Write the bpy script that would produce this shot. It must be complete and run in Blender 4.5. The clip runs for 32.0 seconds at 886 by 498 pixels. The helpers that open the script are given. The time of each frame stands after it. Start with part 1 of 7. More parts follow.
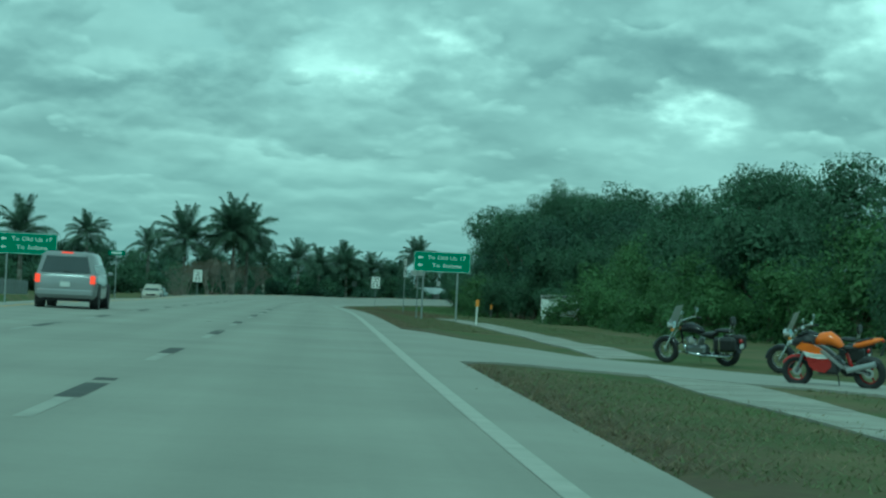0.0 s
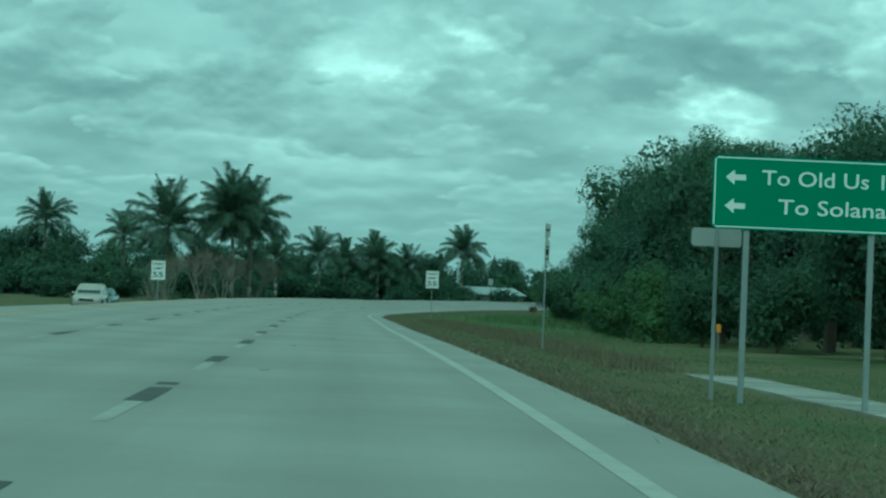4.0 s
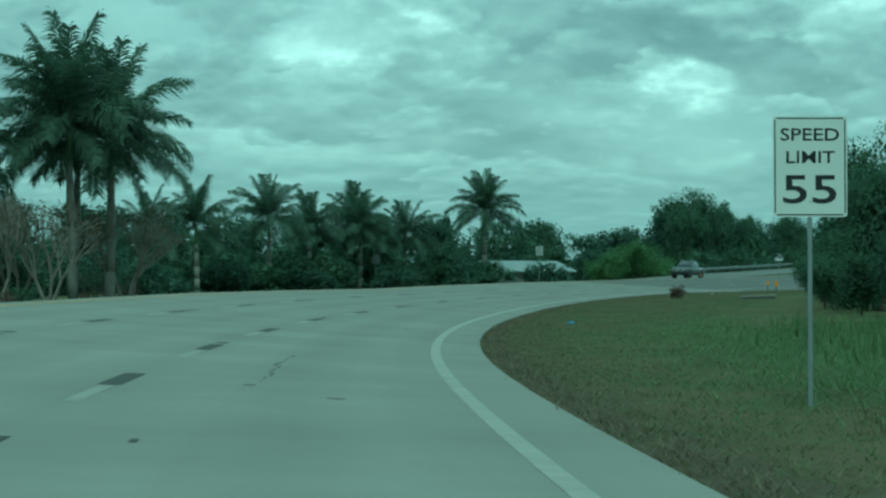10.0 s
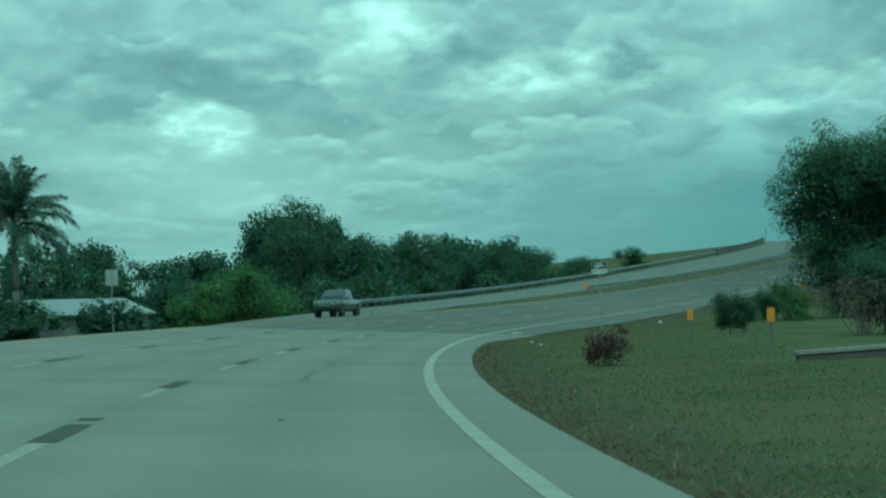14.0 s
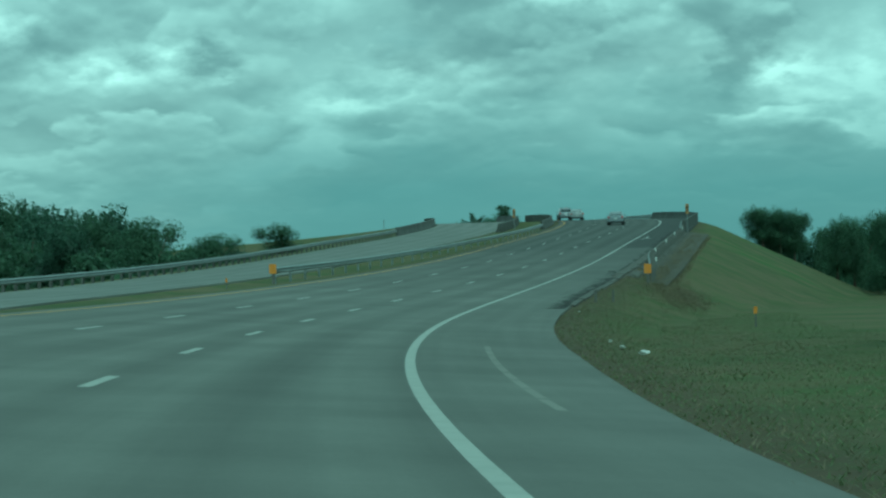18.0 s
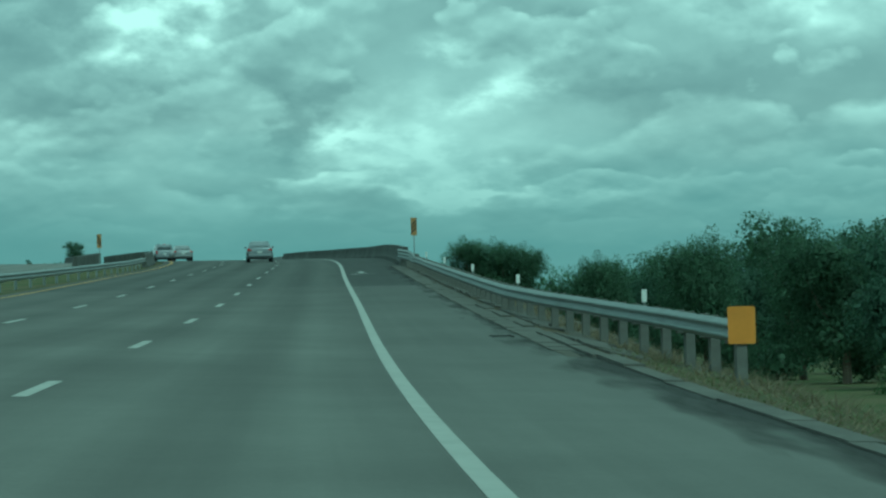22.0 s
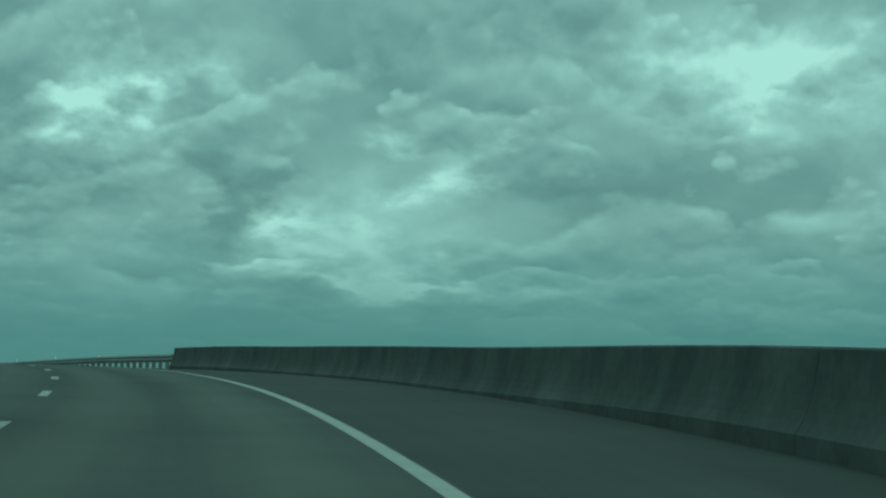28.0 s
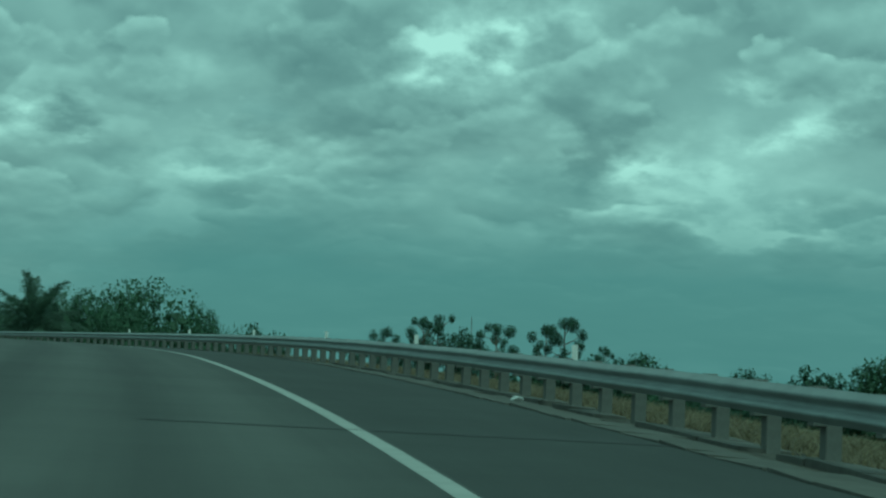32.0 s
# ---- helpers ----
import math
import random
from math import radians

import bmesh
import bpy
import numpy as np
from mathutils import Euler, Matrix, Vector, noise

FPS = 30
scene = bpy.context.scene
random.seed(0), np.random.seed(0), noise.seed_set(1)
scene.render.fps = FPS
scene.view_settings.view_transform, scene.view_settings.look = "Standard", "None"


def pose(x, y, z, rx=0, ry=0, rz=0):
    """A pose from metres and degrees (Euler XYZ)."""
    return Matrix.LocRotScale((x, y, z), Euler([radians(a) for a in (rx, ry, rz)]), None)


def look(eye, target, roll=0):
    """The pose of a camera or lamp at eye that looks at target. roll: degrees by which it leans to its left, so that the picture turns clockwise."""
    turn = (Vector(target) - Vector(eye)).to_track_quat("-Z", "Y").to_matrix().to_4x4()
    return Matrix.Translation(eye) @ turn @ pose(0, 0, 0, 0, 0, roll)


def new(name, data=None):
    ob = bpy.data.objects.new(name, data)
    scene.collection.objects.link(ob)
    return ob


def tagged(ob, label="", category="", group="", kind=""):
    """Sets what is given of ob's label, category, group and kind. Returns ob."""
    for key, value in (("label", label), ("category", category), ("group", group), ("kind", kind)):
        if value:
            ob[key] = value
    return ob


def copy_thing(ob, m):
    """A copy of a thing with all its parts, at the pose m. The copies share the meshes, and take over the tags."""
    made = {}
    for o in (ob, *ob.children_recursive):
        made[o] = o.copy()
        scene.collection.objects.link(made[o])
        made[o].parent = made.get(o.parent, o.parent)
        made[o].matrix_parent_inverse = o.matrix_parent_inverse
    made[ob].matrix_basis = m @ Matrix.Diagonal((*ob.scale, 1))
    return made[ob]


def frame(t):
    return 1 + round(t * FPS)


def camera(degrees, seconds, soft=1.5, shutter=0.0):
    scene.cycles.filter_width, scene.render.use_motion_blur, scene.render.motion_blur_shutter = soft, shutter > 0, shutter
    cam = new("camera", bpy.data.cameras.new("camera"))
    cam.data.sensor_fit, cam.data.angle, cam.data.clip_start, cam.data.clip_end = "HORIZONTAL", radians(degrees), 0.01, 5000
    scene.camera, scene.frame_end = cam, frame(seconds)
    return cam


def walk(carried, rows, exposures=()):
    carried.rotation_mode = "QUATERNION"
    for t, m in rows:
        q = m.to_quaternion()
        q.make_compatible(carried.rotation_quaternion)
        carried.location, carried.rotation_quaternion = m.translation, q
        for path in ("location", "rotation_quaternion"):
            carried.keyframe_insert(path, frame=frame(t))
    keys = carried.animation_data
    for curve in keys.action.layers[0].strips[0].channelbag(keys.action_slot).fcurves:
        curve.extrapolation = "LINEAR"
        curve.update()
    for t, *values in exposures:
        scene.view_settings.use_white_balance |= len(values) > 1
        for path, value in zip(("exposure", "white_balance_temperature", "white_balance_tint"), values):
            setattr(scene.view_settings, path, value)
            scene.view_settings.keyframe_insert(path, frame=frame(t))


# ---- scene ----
cam = camera(22.187, 32.0, soft=2.4)
# seconds, place, heading clockwise from north, pitch, roll
PATH = (
    (0.0, -1.512, -20.018, 1.046, 3.235, 1.278, 2.638),
    (1.0, -1.622, -1.949, 1.098, 3.071, 1.268, 2.937),
    (2.0, -1.661, 17.22, 1.161, 2.876, 1.287, 2.774),
    (3.0, -1.631, 36.518, 1.232, 2.732, 1.3, 2.575),
    (3.5, -1.605, 46.107, 1.266, 2.672, 1.284, 2.582),
    (5.5, -1.59, 86.988, 1.327, 2.665, 1.011, 1.501),
    (6.0, -1.587, 97.146, 1.321, 2.662, 1.087, 2.061),
    (7.0, -1.574, 117.334, 1.292, 2.646, 0.891, 1.545),
    (8.0, -1.55, 137.8, 1.259, 2.651, 0.965, 1.387),
    (9.0, -1.496, 158.556, 1.211, 2.773, 0.88, 0.966),
    (9.5, -1.322, 169.157, 1.173, 3.105, 0.94, 0.372),
    (10.0, -1.139, 179.845, 1.131, 3.518, 0.776, -0.14),
    (11.0, -0.488, 201.54, 1.037, 4.607, 0.828, 0.002),
    (12.0, 0.344, 223.086, 1.002, 5.662, 1.013, 0.284),
    (13.0, 2.047, 244.836, 1.051, 6.888, 1.208, -1.654),
    (13.5, 3.478, 256.083, 1.096, 11.75, 2.11, -1.758),
    (14.0, 5.209, 267.367, 1.147, 15.542, 1.642, -2.04),
    (14.3, 6.37, 274.11, 1.179, 16.436, 1.68, -2.54),
    (14.5, 7.255, 278.576, 1.198, 17.017, 1.761, -2.262),
    (16.5, 18.049, 321.123, 1.373, 21.986, 1.521, -1.592),
    (17.0, 21.441, 331.579, 1.404, 23.322, 1.707, -1.446),
    (17.5, 25.03, 341.895, 1.429, 24.789, 1.322, -1.095),
    (18.0, 28.752, 352.06, 1.455, 26.144, 1.229, -1.697),
    (19.0, 36.966, 372.292, 1.537, 28.912, 1.635, -0.796),
    (20.0, 46.234, 391.919, 1.676, 31.717, 1.773, -1.293),
    (21.0, 56.921, 411.721, 1.941, 34.569, 1.969, -1.183),
    (22.0, 68.853, 431.65, 2.432, 37.338, 2.532, -1.444),
    (23.0, 81.779, 451.652, 3.196, 39.498, 3.017, -1.016),
    (24.0, 95.052, 471.116, 4.185, 40.448, 3.832, -0.876),
    (25.0, 108.066, 490.08, 5.325, 40.53, 4.557, 0.331),
    (25.3, 111.91, 495.697, 5.684, 40.504, 4.602, 0.854),
    (27.5, 138.217, 534.402, 8.209, 39.409, 4.675, 0.557),
    (28.0, 144.26, 543.378, 8.772, 39.011, 4.881, 0.908),
    (29.0, 156.131, 561.787, 9.87, 38.278, 4.635, 0.931),
    (30.0, 167.578, 580.875, 10.9, 35.957, 4.109, 1.664),
    (30.5, 173.01, 590.652, 11.376, 34.577, 4.049, 1.702),
    (31.0, 178.152, 600.615, 11.821, 33.243, 3.825, 1.749),
    (31.5, 183.067, 610.657, 12.232, 31.66, 3.546, 2.132),
    (32.0, 187.738, 620.82, 12.609, 29.958, 3.26, 2.242),
)


def aim(x, y, z, heading, pitch, roll):
    a, b = radians(heading), radians(pitch)
    eye = Vector((x, y, z))
    return look(eye, eye + Vector((math.sin(a) * math.cos(b), math.cos(a) * math.cos(b), math.sin(b))), roll)


LIGHT = ((0, 0.0, 4600, -52), (19, 0.0, 4600, -52), (22, -0.03, 4750, -50), (25, -0.28, 4850, -50), (27.5, -0.46, 4850, -51), (32, -0.43, 4750, -54))
walk(cam, [(row[0], aim(*row[1:])) for row in PATH], LIGHT)

# ---- world and sun: a broken overcast, the sun behind cloud ----
world = bpy.data.worlds.new("sky")
scene.world = world
world.use_nodes = True
wn, wl = world.node_tree.nodes, world.node_tree.links
wn.clear()
w_out, w_bg = wn.new("ShaderNodeOutputWorld"), wn.new("ShaderNodeBackground")
w_sky = wn.new("ShaderNodeTexSky")
w_sky.sky_type = "NISHITA"
w_sky.sun_disc = False
w_sky.sun_elevation, w_sky.sun_rotation = radians(50), radians(191)
w_tc = wn.new("ShaderNodeTexCoord")


def w_math(op, a, b=None, clamp=False):
    n = wn.new("ShaderNodeMath")
    n.operation, n.use_clamp = op, clamp
    for i, v in enumerate((a, b)):
        if v is None:
            continue
        if hasattr(v, "is_linked"):
            wl.new(v, n.inputs[i])
        else:
            n.inputs[i].default_value = v
    return n.outputs[0]


def w_noise(vec, scale, detail, rough, distort=0.0):
    n = wn.new("ShaderNodeTexNoise")
    n.inputs["Scale"].default_value, n.inputs["Detail"].default_value = scale, detail
    n.inputs["Roughness"].default_value, n.inputs["Distortion"].default_value = rough, distort
    wl.new(vec, n.inputs["Vector"])
    return n.outputs["Fac"]


def w_ramp(fac, *stops):
    n = wn.new("ShaderNodeValToRGB")
    el = n.color_ramp.elements
    while len(el) < len(stops):
        el.new(0.5)
    for e, (at, col) in zip(el, stops):
        e.position, e.color = at, (*col, 1)
    wl.new(fac, n.inputs[0])
    return n.outputs[0]


def w_mix(fac, a, b, mode="MIX"):
    n = wn.new("ShaderNodeMix")
    n.data_type, n.blend_type = "RGBA", mode
    for sock, v in ((n.inputs[0], fac), (n.inputs[6], a), (n.inputs[7], b)):
        if hasattr(v, "is_linked"):
            wl.new(v, sock)
        elif isinstance(v, tuple):
            sock.default_value = (*v, 1)
        else:
            sock.default_value = v
    return n.outputs[2]


# clouds: strata of flat-based cumulus, laid out by bearing and height over the horizon in degrees
w_sep = wn.new("ShaderNodeSeparateXYZ")
wl.new(w_tc.outputs["Generated"], w_sep.inputs[0])
w_az = w_math("MULTIPLY", w_math("ARCTAN2", w_sep.outputs[0], w_sep.outputs[1]), 57.3)
w_el = w_math("MULTIPLY", w_math("ARCSINE", w_sep.outputs[2]), 57.3)


def w_vec(x, y, z=0.0):
    n = wn.new("ShaderNodeCombineXYZ")
    for i, v in enumerate((x, y, z)):
        if hasattr(v, "is_linked"):
            wl.new(v, n.inputs[i])
        else:
            n.inputs[i].default_value = v
    return n.outputs[0]


# the layers draw together towards the horizon
w_row = w_math("MULTIPLY", w_math("LOGARITHM", w_math("ADD", w_math("MAXIMUM", w_el, -1.0), 2.4), math.e), 4.6)
w_plan = w_vec(w_math("MULTIPLY", w_az, 0.30), w_row)
w_curl = w_noise(w_plan, 1.1, 5.0, 0.55)
w_curl2 = w_noise(w_vec(w_math("ADD", w_math("MULTIPLY", w_az, 0.30), 31.7), w_row), 1.1, 5.0, 0.55)
w_spot = w_vec(w_math("ADD", w_az, w_math("MULTIPLY", w_math("SUBTRACT", w_curl, 0.5), 9.0)), w_math("ADD", w_el, w_math("MULTIPLY", w_math("SUBTRACT", w_curl2, 0.5), 4.0)))


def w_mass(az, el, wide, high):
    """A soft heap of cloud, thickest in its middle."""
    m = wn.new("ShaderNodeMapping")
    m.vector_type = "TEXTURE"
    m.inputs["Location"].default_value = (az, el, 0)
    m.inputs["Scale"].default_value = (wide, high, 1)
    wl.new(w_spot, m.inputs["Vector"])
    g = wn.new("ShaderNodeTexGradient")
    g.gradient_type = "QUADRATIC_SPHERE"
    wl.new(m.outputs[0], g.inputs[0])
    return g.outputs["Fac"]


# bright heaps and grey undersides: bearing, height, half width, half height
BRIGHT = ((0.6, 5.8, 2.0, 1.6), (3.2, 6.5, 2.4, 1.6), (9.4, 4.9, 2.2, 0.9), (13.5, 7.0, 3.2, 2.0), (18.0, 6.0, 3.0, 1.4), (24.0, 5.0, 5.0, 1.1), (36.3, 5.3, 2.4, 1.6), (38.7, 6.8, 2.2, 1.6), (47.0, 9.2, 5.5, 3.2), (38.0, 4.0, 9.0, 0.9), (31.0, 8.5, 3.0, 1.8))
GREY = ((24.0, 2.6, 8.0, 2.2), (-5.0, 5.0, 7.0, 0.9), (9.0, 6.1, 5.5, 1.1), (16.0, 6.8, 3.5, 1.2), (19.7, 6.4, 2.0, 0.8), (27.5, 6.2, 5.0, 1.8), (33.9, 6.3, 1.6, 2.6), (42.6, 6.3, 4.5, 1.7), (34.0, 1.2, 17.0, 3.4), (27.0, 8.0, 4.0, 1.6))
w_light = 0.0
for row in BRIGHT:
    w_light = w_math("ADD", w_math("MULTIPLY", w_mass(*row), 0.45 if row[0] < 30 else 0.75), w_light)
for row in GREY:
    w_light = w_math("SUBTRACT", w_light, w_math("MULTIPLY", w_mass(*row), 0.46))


def w_heap(scale, seed, up, billow):
    """Density of one bank of cloud: soft noise with rounded heaps on it."""
    m = wn.new("ShaderNodeMapping")
    m.inputs["Scale"].default_value = (scale, scale, 1.0)
    m.inputs["Location"].default_value = (seed, seed * 0.7 + up, seed * 0.3)
    wl.new(w_plan, m.inputs["Vector"])
    v = wn.new("ShaderNodeTexVoronoi")
    v.feature, v.normalize = "SMOOTH_F1", True
    v.inputs["Scale"].default_value, v.inputs["Detail"].default_value = 1.7, 2.0
    v.inputs["Roughness"].default_value, v.inputs["Smoothness"].default_value = 0.5, 0.25
    wl.new(m.outputs[0], v.inputs["Vector"])
    soft = w_noise(m.outputs[0], 0.75, 6.0, 0.46, 0.0)
    return w_math("SUBTRACT", soft, w_math("MULTIPLY", v.outputs["Distance"], billow))


def w_bank(scale, seed, lift, billow, level, edge, gain, bright):
    """Cover and brightness of one bank."""
    d = w_heap(scale, seed, 0.0, billow)
    cover = w_math("DIVIDE", w_math("SUBTRACT", d, level), edge, True)
    rise = w_math("SUBTRACT", d, w_heap(scale, seed, lift, billow))
    thick = w_math("SUBTRACT", d, level)
    tone_ = w_math("ADD", w_math("MULTIPLY", rise, gain), w_math("SUBTRACT", bright, w_math("MULTIPLY", thick, 1.0)))
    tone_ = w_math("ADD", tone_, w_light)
    return cover, w_ramp(tone_, (0.0, (0.27, 0.305, 0.31)), (0.28, (0.335, 0.37, 0.37)), (0.5, (0.455, 0.49, 0.48)), (0.75, (0.66, 0.69, 0.665)), (1.0, (1.0, 1.01, 0.955)))


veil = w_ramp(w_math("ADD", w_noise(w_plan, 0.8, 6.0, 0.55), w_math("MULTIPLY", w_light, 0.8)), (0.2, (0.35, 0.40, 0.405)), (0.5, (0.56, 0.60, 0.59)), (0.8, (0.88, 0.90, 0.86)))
cloud = veil
for bank in ((0.42, 5.3, 0.16, 0.22, 0.30, 0.14, 2.2, 0.60), (0.62, 2.2, 0.15, 0.28, 0.33, 0.07, 2.6, 0.58), (0.9, 9.1, 0.14, 0.30, 0.385, 0.05, 2.4, 0.54), (1.3, 14.6, 0.13, 0.34, 0.41, 0.04, 2.2, 0.55)):
    cover, shade = w_bank(*bank)
    cloud = w_mix(cover, cloud, shade)
# towards the horizon the banks close up into a dull blue-grey layer
w_east = w_math("MULTIPLY", w_math("SUBTRACT", w_az, 11.0), 0.08, True)
low = w_math("MULTIPLY", w_math("SUBTRACT", w_math("ADD", w_math("MULTIPLY", w_east, 2.3), w_math("ADD", w_math("MULTIPLY", w_curl2, 2.0), 2.6)), w_el), 0.3, True)
cloud2 = w_mix(w_math("MULTIPLY", low, 0.88), cloud, w_mix(w_east, (0.35, 0.41, 0.415), (0.185, 0.275, 0.29)))
sky_scaled = w_mix(1.0, w_sky.outputs[0], (0.10, 0.10, 0.10), "MULTIPLY")
wl.new(w_mix(0.93, sky_scaled, cloud2), w_bg.inputs[0])
w_bg.inputs[1].default_value = 0.98
wl.new(w_bg.outputs[0], w_out.inputs[0])

sun = new("sun", bpy.data.lights.new("sun", "SUN"))
sun.data.energy, sun.data.angle, sun.data.color = 1.15, radians(14), (1.0, 0.96, 0.9)
sun.matrix_world = look((0, 0, 100), (16, 82, 0))

# ---- road alignment ----
# alignment of the right edge line every 20 m from -20 m: curvature per km, change of slope per 10 km, crossfall in percent
CURVE = (
    0.753, 0.364, 0.067, 0.009, -0.037, -0.252, -0.274, 0.219, 0.349, -0.098, 0.027, 1.261, 2.845, 2.822, 1.908, 2.167, 2.339, 1.810,
    1.698, 2.618, 2.299, 2.399, 2.702, 1.864, 0.994, 0.291, -0.356, -0.003, 0.303, -0.266, -0.903, -1.560, -2.183, -2.385, -2.040, -1.530,
    -0.905, -0.401, 0.070, 0.543, 1.029,
)
SAG = (
    0.079, 0.062, -0.103, -0.450, -0.803, -0.864, -0.673, -0.378, -0.311, -0.380, 0.019, 0.787, 1.364, 1.404, 0.812, 0.060, -0.449, -0.576,
    -0.189, 0.704, 1.596, 2.614, 3.808, 4.733, 4.882, 4.098, 2.680, 1.207, -0.070, -0.986, -1.475, -1.901, -2.308, -2.553, -2.595, -2.514,
    -2.325, -2.150, -2.000, -1.886, -1.807,
)
FALL = (
    1.71, 0.65, 0.09, 0.28, 0.83, 0.61, 0.80, 1.12, 2.39, 3.43, 4.22, 4.86, 5.55, 6.09, 6.28, 5.68, 4.65, 5.18, 5.75, 6.09, 6.52, 6.35,
    5.75, 5.25, 4.48, 3.25, 1.79, 0.50, -0.22, -0.76, -1.28, -0.94, -0.27, 0.44, 1.04, 1.45, 1.68, 1.84, 1.95, 2.01, 2.04,
)
SLOPE = 0.00378

STEP = 2.0
FIRST, LAST = -140.0, 1000.0


def alignment():
    s = np.arange(FIRST, LAST + 1, STEP)
    knots = -20.0 + 20.0 * np.arange(len(CURVE))
    kap = np.interp(s, knots, CURVE) * 1e-3
    kap[s > 720] = -0.0026
    sag = np.interp(s, knots, SAG) * 1e-4
    sag[s < -20], sag[s > 760] = 0.0, -1e-4
    kap[s < -20] = 0.0
    fall = np.interp(s, knots, FALL) * 0.01
    i0 = int(-FIRST / STEP)

    def run(v):
        c = np.concatenate([[0.0], np.cumsum((v[1:] + v[:-1]) * STEP / 2)])
        return c - c[i0]
    th = run(kap)
    slope = run(sag) + SLOPE
    slope[s < -20] = slope[np.searchsorted(s, -20)]
    return s, run(np.sin(th)), run(np.cos(th)), run(slope), th, fall


RS, RX, RY, RZ, RT, RF = alignment()


def surf(s, e=0.0):
    """Height of the road's surface, e metres left of the right edge line."""
    return float(np.interp(s, RS, RZ) + np.interp(s, RS, RF) * e)


def P(s, e, h=0.0):
    """Point h above the road plane at s along and e left of the edge line."""
    t = np.interp(s, RS, RT)
    return Vector((np.interp(s, RS, RX) - math.cos(t) * e, np.interp(s, RS, RY) + math.sin(t) * e, surf(s, e) + h))


def heading(s):
    return -math.degrees(np.interp(s, RS, RT))


def smooth(a, b, x):
    t = min(1.0, max(0.0, (x - a) / (b - a)))
    return t * t * (3 - 2 * t)


LEFT = 11.7          # left edge of the pavement
ASPHALT = 357.0      # the concrete ends here


def right_edge(s):
    return -0.86 - 1.04 * smooth(338, 357, s) - 1.2 * smooth(357, 400, s)


def opp0(s):
    """Near edge of the opposite carriageway."""
    return 14.2 + 3.1 * smooth(370, 455, s) + 2.0 * (1 - smooth(95, 140, s))


def opp1(s):
    return opp0(s) + 9.6


def opp_z(s):
    return surf(s, LEFT) - 0.95 + 0.9 * smooth(350, 450, s)


def land(s):
    return min(surf(s, 0) - 0.2, 0.1)


def ground_z(s, e):
    """Height of the land at (s, e)."""
    er = right_edge(s)
    nat = land(s)
    ramp = smooth(370, 470, s)
    if e < er - 0.25:
        edge = surf(s, er) - 0.03
        rel = er - 0.25 - e
        far = smooth(640, 680, s)
        bench = 1.7 * ramp + 0.9 * smooth(500, 520, s) + 4.5 * far
        drop = edge - max(0.0, rel - bench) * (0.06 + 0.42 * ramp) - (0.03 + (0.19 - 0.15 * far) * ramp) * min(rel, bench)
        return max(nat, drop) + (0.05 - 0.035 * ramp) * noise.noise(Vector((s * 0.15, e * 0.4, 3.0))) * min(1, rel)
    if e <= LEFT + 0.2:
        return surf(s, e) - 0.10
    a, b = opp0(s), opp1(s)
    if e < a - 0.2:
        u = (e - LEFT) / (a - LEFT)
        return surf(s, LEFT) * (1 - u) + opp_z(s) * u - 0.04 - 0.2 * ramp * math.sin(math.pi * u) + 0.03 * noise.noise(Vector((s * 0.2, e * 0.5, 9.0)))
    if e < b + 0.2:
        return opp_z(s) - 0.10
    rel = e - b - 0.2
    return max(nat, opp_z(s) - 0.05 - max(0.0, rel - 2.0 * ramp) * (0.08 + 0.24 * ramp))


def G(s, e, h=0.0):
    q = P(s, e)
    return Vector((q.x, q.y, ground_z(s, e) + h))


